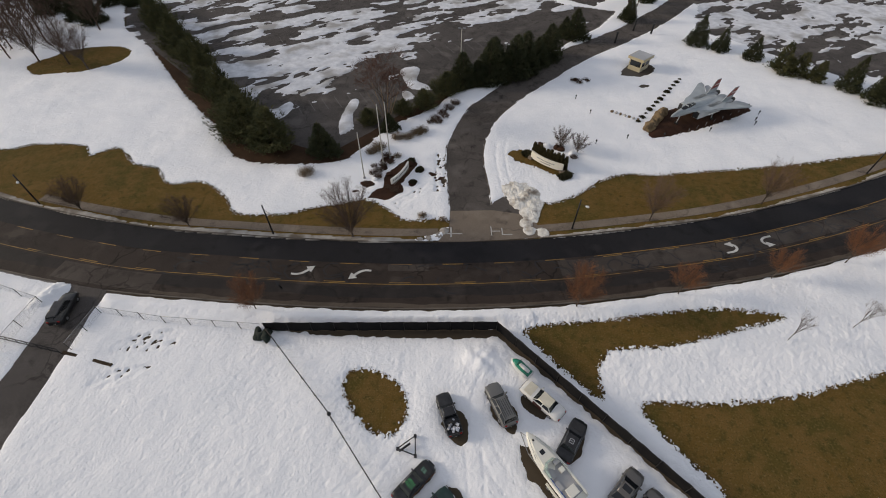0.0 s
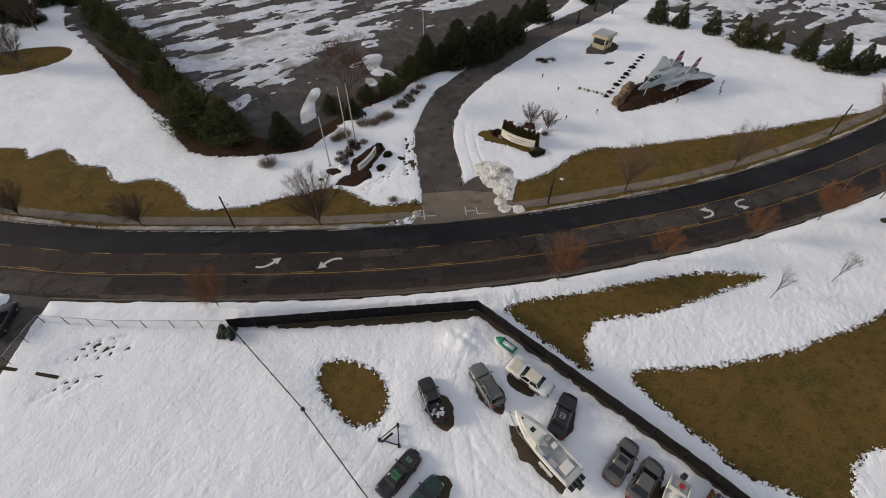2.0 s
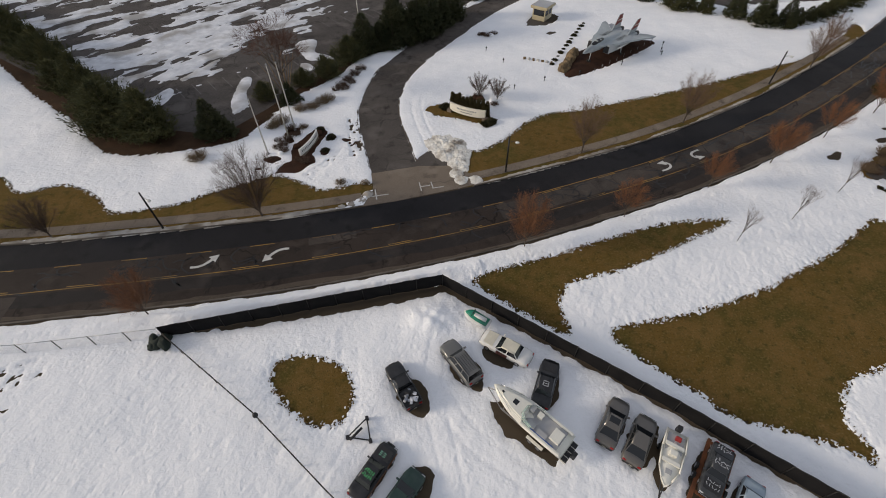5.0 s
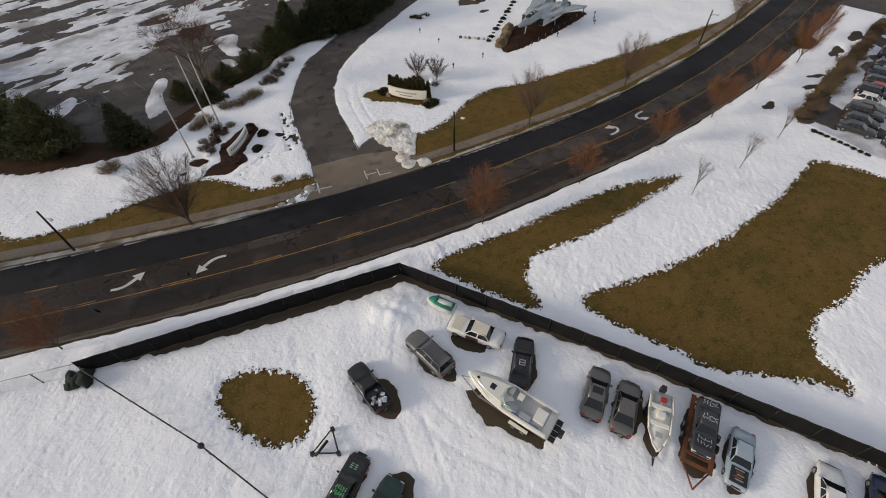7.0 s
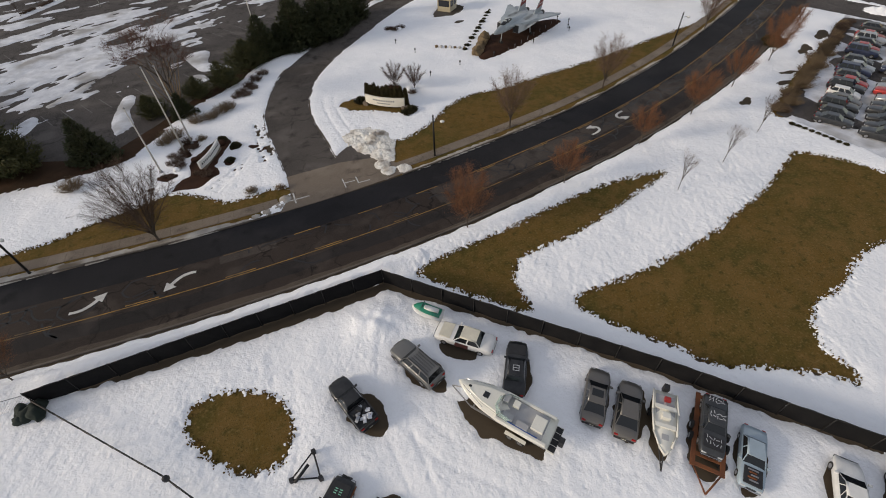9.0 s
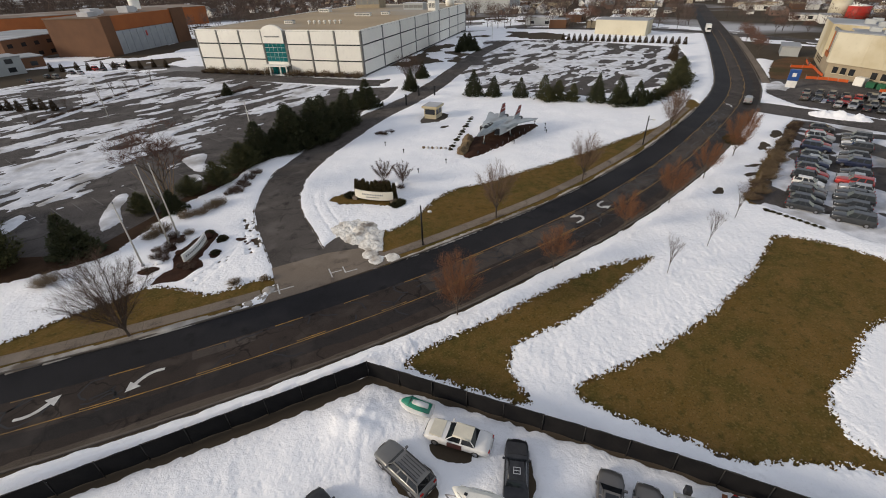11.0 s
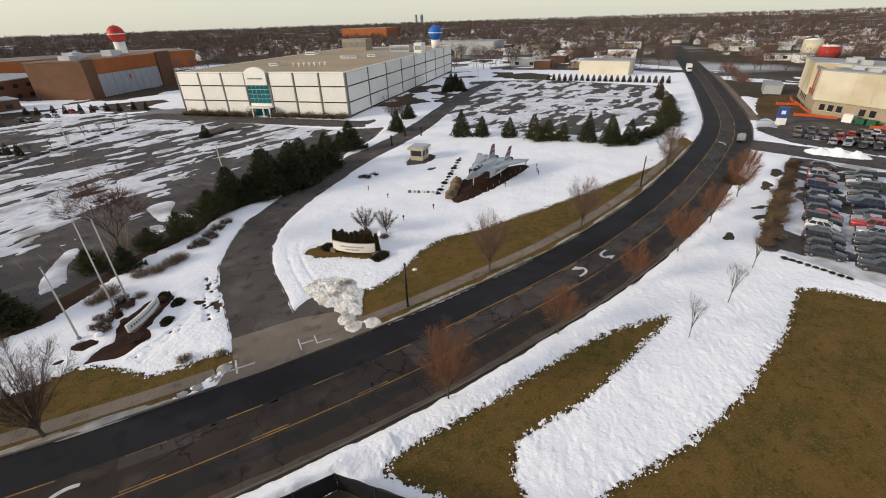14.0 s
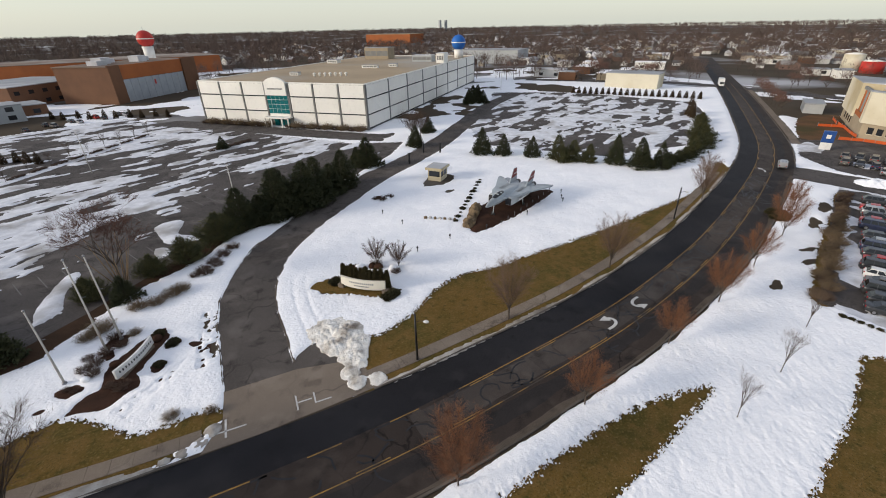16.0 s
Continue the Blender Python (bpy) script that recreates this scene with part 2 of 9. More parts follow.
def thing(name, label, category, m=None, group="", kind=""):
    ob = new(name)
    if m is not None:
        ob.matrix_basis = m
    return tagged(ob, label, category, group, kind)


def structure(name, bm, mat, label, category, smooth=False):
    return tagged(new(name, mesh_of(bm, name, mat, smooth)), label, category, "", "structure")


def add_box(bm, x0, x1, y0, y1, z0, z1, m=None, bevel=0.0):
    tmp = bmesh.new()
    vs = [tmp.verts.new((x, y, z)) for x in (x0, x1) for y in (y0, y1) for z in (z0, z1)]
    for f in ((0, 1, 3, 2), (4, 6, 7, 5), (0, 4, 5, 1), (2, 3, 7, 6), (0, 2, 6, 4), (1, 5, 7, 3)):
        tmp.faces.new([vs[i] for i in f])
    if bevel:
        bmesh.ops.bevel(tmp, geom=tmp.edges[:], offset=bevel, segments=2, affect="EDGES", profile=0.6)
    join(bm, tmp, m)
    return bm


def join(bm, tmp, m=None):
    """Move all of tmp into bm."""
    made = {}
    for v in tmp.verts:
        made[v] = bm.verts.new(m @ v.co if m is not None else v.co)
    for f in tmp.faces:
        try:
            nf = bm.faces.new([made[v] for v in f.verts])
            nf.smooth = f.smooth
        except ValueError:
            pass
    tmp.free()


def add_tube(bm, a, b, ra, rb=None, sides=8, cap=True):
    """A straight tapered tube from a to b."""
    rb = ra if rb is None else rb
    a, b = Vector(a), Vector(b)
    d = (b - a).normalized()
    u = d.cross(Vector((0, 0, 1)) if abs(d.z) < 0.95 else Vector((1, 0, 0))).normalized()
    w = d.cross(u)
    rings = []
    for p, r in ((a, ra), (b, rb)):
        rings.append([bm.verts.new(p + r * (math.cos(2 * math.pi * i / sides) * u + math.sin(2 * math.pi * i / sides) * w)) for i in range(sides)])
    for i in range(sides):
        j = (i + 1) % sides
        bm.faces.new((rings[0][i], rings[0][j], rings[1][j], rings[1][i])).smooth = sides > 5
    if cap:
        bm.faces.new(rings[1])
        bm.faces.new(rings[0][::-1])


def add_prism(bm, outline, z0, z1, m=None):
    """An upright prism over an outline of (x, y)."""
    m = m if m is not None else Matrix()
    area = sum(a[0] * b[1] - b[0] * a[1] for a, b in zip(outline, outline[1:] + outline[:1]))
    pts = outline if area > 0 else outline[::-1]
    lo = [bm.verts.new(m @ Vector((x, y, z0))) for x, y in pts]
    hi = [bm.verts.new(m @ Vector((x, y, z1))) for x, y in pts]
    bm.faces.new(hi)
    bm.faces.new(lo[::-1])
    for i in range(len(pts)):
        j = (i + 1) % len(pts)
        bm.faces.new((lo[i], lo[j], hi[j], hi[i]))


def spline(pts, step=1.5, closed=False):
    """A smooth line through pts, as an array of places about step apart."""
    p = np.array(pts, float)
    n = len(p)
    out = []
    for i in range(n if closed else n - 1):
        if closed:
            a, b, c, d = (p[(i + k) % n] for k in (-1, 0, 1, 2))
        else:
            b, c = p[i], p[i + 1]
            a = p[i - 1] if i else 2 * b - c
            d = p[i + 2] if i + 2 < n else 2 * c - b
        k = max(2, int(np.linalg.norm(c - b) / step))
        for t in np.arange(k) / k:
            out.append(0.5 * (2 * b + (c - a) * t + (2 * a - 5 * b + 4 * c - d) * t * t + (3 * b - a - 3 * c + d) * t**3))
    if not closed:
        out.append(p[-1])
    return np.array(out)


def normals(line):
    d = np.gradient(line, axis=0)
    d /= np.linalg.norm(d, axis=1, keepdims=True)
    return np.stack([-d[:, 1], d[:, 0]], 1)


def along(line):
    return np.r_[0, np.cumsum(np.linalg.norm(np.diff(line, axis=0), axis=1))]


def add_strip(bm, line, lo, hi, z0, z1, s0=None, s1=None):
    """A slab that follows a line, between two offsets to its left; s0 to s1 cut out a stretch of it."""
    nrm, s = normals(line), along(line)
    s0, s1 = (0 if s0 is None else s0), (s[-1] if s1 is None else s1)
    stops = np.r_[s0, s[(s > s0 + 0.05) & (s < s1 - 0.05)], s1]
    at = np.stack([np.interp(stops, s, line[:, k]) for k in (0, 1)], 1)
    nn = np.stack([np.interp(stops, s, nrm[:, k]) for k in (0, 1)], 1)
    prev = None
    for p, q in zip(at, nn):
        a, b = p + lo * q, p + hi * q
        ring = [bm.verts.new((*a, z0)), bm.verts.new((*b, z0)), bm.verts.new((*b, z1)), bm.verts.new((*a, z1))]
        if prev:
            for i in range(4):
                j = (i + 1) % 4
                bm.faces.new((prev[i], prev[j], ring[j], ring[i]))
        else:
            bm.faces.new(ring)
        prev = ring
    bm.faces.new(prev[::-1])


def lattice(x, y, seed):
    """Smooth noise of unit cells, 0 to 1, for arrays."""
    xi, yi = np.floor(x).astype(np.int64), np.floor(y).astype(np.int64)
    fx, fy = x - xi, y - yi
    fx, fy = fx * fx * (3 - 2 * fx), fy * fy * (3 - 2 * fy)

    def h(i, j):
        k = (i * 374761393 + j * 668265263 + seed * 974634541) & 0x7FFFFFFF
        k = ((k ^ (k >> 13)) * 1274126177) & 0x7FFFFFFF
        return ((k ^ (k >> 16)) & 0xFFFF) / 65535.0

    return (h(xi, yi) * (1 - fx) + h(xi + 1, yi) * fx) * (1 - fy) + (h(xi, yi + 1) * (1 - fx) + h(xi + 1, yi + 1) * fx) * fy


def fbm(x, y, size, octaves=3, seed=1):
    """Layered noise about 0, of about -0.5 to 0.5."""
    total, weight, amp = 0.0, 0.0, 1.0
    for k in range(octaves):
        total = total + amp * lattice(x / size * 2**k + 17.3 * k, y / size * 2**k - 9.1 * k, seed + k)
        weight, amp = weight + amp, amp * 0.5
    return total / weight - 0.5


def inside_out(poly, x, y, reach=7.0):
    """Distance to a closed outline: negative inside, capped at reach."""
    poly = np.asarray(poly, float)
    d = np.full(x.shape, reach)
    lo, hi = poly.min(0) - reach, poly.max(0) + reach
    near = (x > lo[0]) & (x < hi[0]) & (y > lo[1]) & (y < hi[1])
    if not near.any():
        return d
    px, py = x[near], y[near]
    best, odd = np.full(px.shape, 1e9), np.zeros(px.shape, bool)
    for a, b in zip(poly, np.roll(poly, -1, 0)):
        e = b - a
        t = np.clip(((px - a[0]) * e[0] + (py - a[1]) * e[1]) / (e @ e + 1e-9), 0, 1)
        best = np.minimum(best, (px - a[0] - t * e[0])**2 + (py - a[1] - t * e[1])**2)
        cross = (a[1] > py) != (b[1] > py)
        odd ^= cross & (px < (b[0] - a[0]) * (py - a[1]) / (b[1] - a[1] + 1e-12) + a[0])
    best = np.sqrt(best)
    d[near] = np.minimum(np.where(odd, -best, best), reach)
    return d


def oval(cx, cy, rx, ry, turn=0.0, n=18, rag=0.12, seed=0):
    rnd = random.Random(seed)
    out, t = [], radians(turn)
    for i in range(n):
        a, k = 2 * math.pi * i / n, 1 + rag * (rnd.random() - 0.5) * 2
        u, v = rx * k * math.cos(a), ry * k * math.sin(a)
        out.append((cx + u * math.cos(t) - v * math.sin(t), cy + u * math.sin(t) + v * math.cos(t)))
    return out


def strip_outline(line, lo, hi):
    n = normals(line)
    return np.r_[line + lo * n, (line + hi * n)[::-1]]


# ---- the ground ----
bm = bmesh.new()
for x0, x1 in ((-2500, 2500),):
    vs = [bm.verts.new(v) for v in ((x0, -600, -0.03), (x1, -600, -0.03), (x1, 4500, -0.03), (x0, 4500, -0.03))]
    bm.faces.new(vs)
structure("ground", bm, M_EARTH, "flat brown winter ground with old snow patches", "ground")

# the lines that all else follows
ROAD = spline([(-150, 84), (-108, 62.5), (-78, 49.8), (-50, 42.6), (-31.5, 40.4), (-14, 39.2), (0, 39.1), (16, 40.0), (31, 42.1), (46, 44.9), (62, 49.4),
               (79.5, 55.7), (106, 67.4), (130, 79.8), (156.5, 98), (222, 150.5), (290, 208), (420, 318)], 2.0)
DRIVE = spline([(4.6, 51.5), (4.3, 58), (3.9, 64.5), (4.3, 71.3), (6.3, 77.8), (9.7, 85), (15.8, 92.6), (24.2, 101.6), (35.2, 113), (48, 123),
                (62, 136), (82, 158), (112, 190), (142, 214)], 1.5)
CROSS = spline([(119, 73), (124, 68), (129.5, 50), (136, 28), (146, 0), (160, -40)], 2.0)
GATE_DRIVE = spline([(-49.2, 40), (-49.2, 30), (-49.4, 15), (-49.6, 0), (-50, -30)], 2.0)


def road_s(x):
    """The length along the road at which it passes x."""
    return float(np.interp(x, ROAD[:, 0], along(ROAD)))


bm = bmesh.new()
add_strip(bm, ROAD, -6.1, 1.75, -0.25, 0.0)
structure("road", bm, M_ROAD, "worn brown-grey asphalt road with patched cracks", "road")
bm = bmesh.new()
add_strip(bm, ROAD, 1.75, 6.0, -0.25, 0.003)
structure("road_new_lane", bm, M_ROAD_NEW, "newly paved dark asphalt lane of the road", "road")
bm = bmesh.new()
add_strip(bm, DRIVE, -3.6, 3.5, -0.25, -0.004)
structure("driveway", bm, M_DRIVE, "curving grey asphalt entrance drive", "driveway")
bm = bmesh.new()
add_strip(bm, CROSS, -5.5, 5.5, -0.25, -0.006)
structure("side_street", bm, M_LOT, "grey asphalt side street beside the car lot", "road")
FAR_STREET = spline([(180, 262), (215, 226), (236, 204), (243, 190), (247, 168), (250, 146), (252, 124), (262, 80)], 3.0)
bm = bmesh.new()
add_strip(bm, FAR_STREET, -5.0, 5.0, -0.25, -0.008)
structure("far_street", bm, M_LOT, "grey asphalt street crossing at the far junction", "road")
bm = bmesh.new()
for off in (-3.75, 3.5):
    add_strip(bm, DRIVE, off, off + 0.25, -0.2, 0.03, 2.0, 120.0)
structure("drive_kerb", bm, M_DKERB, "stained low concrete kerb along the drive", "kerb")
bm = bmesh.new()
add_strip(bm, GATE_DRIVE, -2.8, 2.7, -0.25, -0.006)
structure("gate_drive", bm, M_LOT, "wet dark asphalt drive through the open gate", "driveway")

WEST_LOT = [(-22, 68), (-15, 75), (-6, 86), (5, 97), (17, 106), (30, 116), (44, 130), (52, 142), (38, 147), (-10, 205), (-40, 236), (-120, 190), (-90, 128), (-66, 104), (-48, 86), (-36, 74)]
EAST_LOT = [(72, 128), (96, 100), (128, 98), (158, 116), (190, 148), (166, 199), (132, 222), (108, 186), (84, 160)]
CAR_LOT = [(70.5, 36), (79, 39.5), (105, 52), (122, 59), (131, 38), (140, 12), (120, -2), (80, 8), (72, 22)]
CAR_LOT_FAR = [(139, 76.5), (147, 81.5), (157, 87), (172, 79), (172, 60), (176, 40), (165, 20), (150, 10), (139, 40), (133, 64)]
for name, outline, label in (("west_car_park", WEST_LOT, "empty asphalt car park streaked with snow"), ("east_car_park", EAST_LOT, "empty asphalt car park half under snow"),
                             ("dealer_car_park", CAR_LOT, "asphalt lot for rows of cars"), ("far_dealer_car_park", CAR_LOT_FAR, "asphalt lot beyond the side street")):
    bm = bmesh.new()
    add_prism(bm, outline, -0.25, -0.012)
    structure(name, bm, M_LOT, label, "car park")

# kerbs, pavement and the concrete mouth of the drive
bm = bmesh.new()
for a, b in ((-140, -1.5), (15.5, 118)):
    add_strip(bm, ROAD, 6.0, 6.2, -0.2, 0.14, road_s(a), road_s(b))
add_strip(bm, ROAD, 6.0, 6.2, -0.2, 0.14, road_s(131), road_s(300))
add_strip(bm, ROAD, -6.3, -6.1, -0.2, 0.13, road_s(-45.6), road_s(114))
add_strip(bm, ROAD, -6.3, -6.1, -0.2, 0.13, road_s(-140), road_s(-53))
add_strip(bm, ROAD, -6.3, -6.1, -0.2, 0.13, road_s(130), road_s(300))
structure("kerb", bm, M_KERB, "pale concrete kerb along the road", "kerb")
PAVED = []
for a, b in ((-70, -0.5), (14.5, 112)):
    PAVED.append((road_s(a), road_s(b)))


def verge_line(lo, hi, a, b, step=6.0):
    s = along(ROAD)
    n = normals(ROAD)
    xs = np.arange(road_s(a), road_s(b), step)
    at = np.stack([np.interp(xs, s, ROAD[:, k]) for k in (0, 1)], 1)
    nn = np.stack([np.interp(xs, s, n[:, k]) for k in (0, 1)], 1)
    return at + lo * nn, at + hi * nn


APRON = [(-0.8, 45.25), (4, 45.3), (9, 45.7), (15.5, 46.3), (14.9, 49.6), (12.6, 51.5), (8.2, 52.4), (1.1, 52.2), (1.0, 48.4)]
bm = bmesh.new()
add_prism(bm, APRON, -0.2, 0.006)
structure("drive_apron", bm, M_CONC, "stained concrete mouth of the entrance drive", "pavement")

# ---- snow and bare patches ----
WEDGE = [(10.6, 29.5), (14.2, 30.5), (19.8, 30.9), (25.5, 31.8), (31.5, 32.6), (37.5, 33.0), (42.3, 32.6), (45.3, 31.7), (40.2, 30.3), (34.2, 28.7), (29.0, 27.5), (24.0, 27.0), (20.8, 26.7), (19.2, 24.9), (18.5, 22.7), (18.3, 20.5),
         (16.4, 22.2), (14.0, 24.8), (11.8, 27.4)]
LAWN = [(22.9, 20.0), (26.6, 20.1), (31.5, 20.0), (37.5, 20.5), (42.6, 21.3), (49.0, 22.9), (55.5, 24.7), (61.0, 26.9), (63.6, 27.8), (67.2, 24.2), (69.2, 19), (71.5, 8), (66, 4), (60.5, 10.6), (55.5, 12.6), (50.5, 11.8), (46.2, 10.4), (42.6, 10.2),
        (40.0, 8.6), (38.6, 6.6), (38.7, 4.4), (38.0, 3.4), (36.4, 5.2), (33.0, 7.2), (29.4, 9.2), (27.2, 12.4), (24.6, 15.6), (22.8, 18.4)]
VERGE_EAST = [(15.4, 53.4), (18.5, 54.2), (21.9, 55.8), (25.4, 58.2), (28.2, 60.4), (31.2, 61.6), (34.2, 62.1), (38.5, 61.7), (43.5, 62.5), (53, 63.6), (64, 65), (74, 67), (82, 68.4), (90.5, 70.4), (104, 76), (116, 83)]
VERGE_WEST = [(1.2, 48.9), (-0.5, 50.3), (-4.1, 50.0), (-6.6, 50.2), (-9.6, 52.9), (-13.0, 55.0), (-17.0, 53.9), (-21.9, 52.6), (-26.3, 51.3), (-33.7, 51.4), (-36.8, 55.3), (-42.2, 59.5), (-48, 59), (-51.9, 63.3), (-56.6, 64.6), (-62.3, 69.6),
              (-66.3, 67.2), (-69.2, 70.3), (-79, 70.6), (-84, 69), (-100, 70)]
e_in, _ = verge_line(6.25, 0, 14.5, 118)
w_in, _ = verge_line(6.25, 0, -98, -0.6)
VERGE_EAST = VERGE_EAST + [tuple(p) for p in e_in[::-1]]
VERGE_WEST = VERGE_WEST + [tuple(p) for p in w_in]
RING = [(-11.6, 22.8), (-10.9, 23.9), (-9.3, 24.1), (-7.5, 23.7), (-5.3, 22.4), (-4.3, 21.0), (-4.0, 19.2), (-4.5, 17.4), (-5.4, 16.5), (-6.6, 16.5), (-7.9, 17.0), (-9.6, 18.4), (-10.6, 19.8), (-11.4, 21.5)]
OFFICE_DRIVE = [(49, 150), (40, 152), (-14, 205), (-24, 214), (-18, 220), (-8, 214), (44, 161.5), (54, 156)]
SITE = [(160, 88), (176, 98.5), (190, 105.5), (203, 107), (207, 101), (198, 97), (178, 84), (172, 79), (164, 83)]
TREE_RING = oval(-91, 107.5, 11, 7.2, 20, 16, 0.1, 5)
SIGN_BED = [(12.0, 68.2), (14.5, 69.6), (17.5, 68.2), (21.5, 64.5), (23.2, 62.3), (20.8, 61.4), (17.0, 64.2), (14.5, 65.4)]
CEDAR_BED = [(-42, 70), (-35, 65.2), (-20.5, 65.3), (-15.6, 70), (-9.9, 78.4), (-3, 84.0), (3.5, 92), (16, 98), (27, 107.5), (24, 112), (10, 101.5), (-5, 91), (-16, 79), (-24, 72.5), (-36, 78), (-50, 94),
             (-66, 112), (-84, 137), (-93, 137), (-71, 107), (-57, 89), (-46, 77)]
FLAG_BED = [(-15.5, 56), (-10.0, 53.4), (-4, 54), (-0.5, 57), (-0.8, 64), (-4.2, 68), (-10, 70), (-14, 66), (-16, 60)]
JET_BED = [(41.0, 74.6), (44.5, 74.4), (52, 77.2), (60, 81.0), (66, 84.6), (63, 86.4), (54, 86.0), (47, 83.2)]
MOUTH = [(7.0, 51.8), (8.6, 54.6), (10.3, 55.9), (12.0, 55.8), (13.2, 53.8), (13.6, 51.0), (12.0, 50.6)]
HEDGE_BED = [(71.0, 34.4), (76.5, 37.2), (94.3, 45.0), (105, 49.6), (117.4, 55.0), (116.6, 57.0), (104, 51.4), (93.4, 47.2), (75.6, 39.4), (70.2, 36.4)]
BARE = [HEDGE_BED, WEDGE, LAWN, VERGE_EAST, VERGE_WEST, RING, TREE_RING, SIGN_BED, CEDAR_BED, JET_BED, OFFICE_DRIVE, SITE]

for k, (outline, mat, label) in enumerate(((WEDGE, M_GRASS, "brown winter grass wedge beside the fence"), (LAWN, M_GRASS, "brown winter lawn free of snow"),
                                           (VERGE_EAST, M_GRASS, "brown grass verge along the pavement"), (VERGE_WEST, M_GRASS, "brown grass verge along the pavement"),
                                           (RING, M_GRASS, "bare brown grass patch in the snowy yard"), (TREE_RING, M_GRASS, "bare grass under three trees"),
                                           (SIGN_BED, M_GRASS, "olive grass bed round the entrance sign"), (CEDAR_BED, M_NEEDLEBED, "red-brown fallen needles under the evergreens"),
                                           (FLAG_BED, M_MULCH, "dark mulch bed by the flagpoles"), (JET_BED, M_MULCH, "red-brown mulch bed under the aircraft"),
                                           (HEDGE_BED, M_GRASS, "brown grass bed under the dealer's hedge"), (OFFICE_DRIVE, M_LOT, "asphalt drive along the office front"), (SITE, M_SITE, "churned brown earth of a building site"))):
    bm = bmesh.new()
    pts = spline(outline, 2.0, True)
    add_prism(bm, [tuple(p) for p in pts], -0.2, -0.015 - 0.0007 * k)
    structure(("lawn" if mat is M_GRASS else "plant_bed") + f"_{k + 1}", bm, mat, label, "ground")

bm = bmesh.new()
add_prism(bm, MOUTH, -0.2, -0.009)
structure("drive_mouth", bm, M_DRIVE, "stained asphalt corner of the drive mouth", "driveway")
bm = bmesh.new()
for s0, s1 in PAVED:
    s = s0
    while s < s1 - 0.3:
        add_strip(bm, ROAD, 7.4, 9.0, -0.15, 0.03, s + 0.012, min(s + 1.8, s1) - 0.012)
        s += 1.8
s = road_s(146)
while s < road_s(239):
    add_strip(bm, ROAD, -8.9, -6.8, -0.15, 0.03, s + 0.012, s + 2.38)
    s += 2.4
structure("pavement", bm, M_CONC, "weathered concrete pavement in jointed slabs", "pavement")

MELT = []          # bare spots round parked things: x, y, half length, half width, turn


def snow_sheet(name, x0, x1, y0, y1, step, height, label, mat=M_SNOW, floor=-0.12, thin=None):
    """A sheet of snow as high as height(x, y); where it would lie below the floor there is none."""
    xs, ys = np.linspace(x0, x1, round((x1 - x0) / step) + 1), np.linspace(y0, y1, round((y1 - y0) / step) + 1)
    gx, gy = np.meshgrid(xs, ys)
    gz = height(gx, gy)
    nx = len(xs)
    keep = gz > floor
    cell = keep[:-1, :-1] | keep[1:, :-1] | keep[:-1, 1:] | keep[1:, 1:]
    jj, ii = np.nonzero(cell)
    a = jj * nx + ii
    quads = np.stack([a, a + 1, a + 1 + nx, a + nx], 1)
    used, idx = np.unique(quads, return_inverse=True)
    co = np.stack([gx.ravel(), gy.ravel(), np.maximum(gz.ravel(), floor - 0.1)], 1)[used]
    me = bpy.data.meshes.new(name)
    me.vertices.add(len(co))
    me.vertices.foreach_set("co", co.ravel())
    me.loops.add(4 * len(quads))
    me.loops.foreach_set("vertex_index", idx.ravel().astype(np.int32))
    me.polygons.add(len(quads))
    me.polygons.foreach_set("loop_start", np.arange(0, 4 * len(quads), 4, dtype=np.int32))
    me.update(calc_edges=True)
    me.validate()
    me.materials.append(mat)
    if thin:
        me.materials.append(M_LOTSNOW)
        me.polygons.foreach_set("material_index", thin(gx[jj, ii], gy[jj, ii]).astype(np.int32))
    me.shade_smooth()
    return tagged(new(name, me), label, "snow", "", "stuff")


def edge(d, t):
    """Snow height for a distance d from bare ground: it rises to t within half a metre."""
    return np.where(d > 0, t * (1 - np.exp(-d / 0.75)), d * 0.5) - 0.02

# where the parked vehicles stand: x, y, heading of the front in degrees, half length and half width of the thawed patch, its shift
YARD = {"black_pickup": (0.7, 18.5, 108), "suv": (6.55, 19.6, 112), "old_sedan": (11.3, 20.15, 135), "race_car": (13.8, 15.8, 55), "motorboat": (11.0, 12.8, 124), "sedan_a": (18.2, 11.1, 44),
        "sedan_b": (19.7, 9.2, 42.5), "skiff": (21.2, 7.2, 225.5), "trailer_car": (23.7, 5.2, 219.5), "wreck": (25.2, 2.9, 217), "coupe": (29.2, -1.2, 38), "dark_sedan": (31.9, -3.3, 38),
        "derby_car": (-2.8, 11.7, 45), "green_sedan": (-0.9, 9.3, 42)}
for key, rx, ry, dx, dy in (("black_pickup", 2.7, 1.5, 0.8, -1.0), ("suv", 2.9, 1.4, 0.4, -0.7), ("old_sedan", 2.1, 1.2, -1.0, -0.7), ("race_car", 2.4, 1.1, 0.4, -0.4), ("motorboat", 4.3, 1.5, -0.7, -0.6),
                            ("sedan_a", 2.5, 1.1, 0, -0.2), ("sedan_b", 2.6, 1.4, 0.3, -0.3), ("skiff", 2.8, 1.1, 0.0, 0.0), ("trailer_car", 3.4, 1.6, 0, 0), ("wreck", 2.8, 1.2, 0, 0), ("coupe", 2.5, 1.1, 0, 0),
                            ("dark_sedan", 2.4, 1.2, 0, 0), ("derby_car", 2.4, 1.2, 0, 0), ("green_sedan", 2.7, 1.5, 1.2, 0.0)):
    x, y, a = YARD[key]
    MELT.append(oval(x + 0.8 * dx, y + 0.8 * dy, rx * 0.9, ry * 0.88, a, 14, 0.12, len(key)))
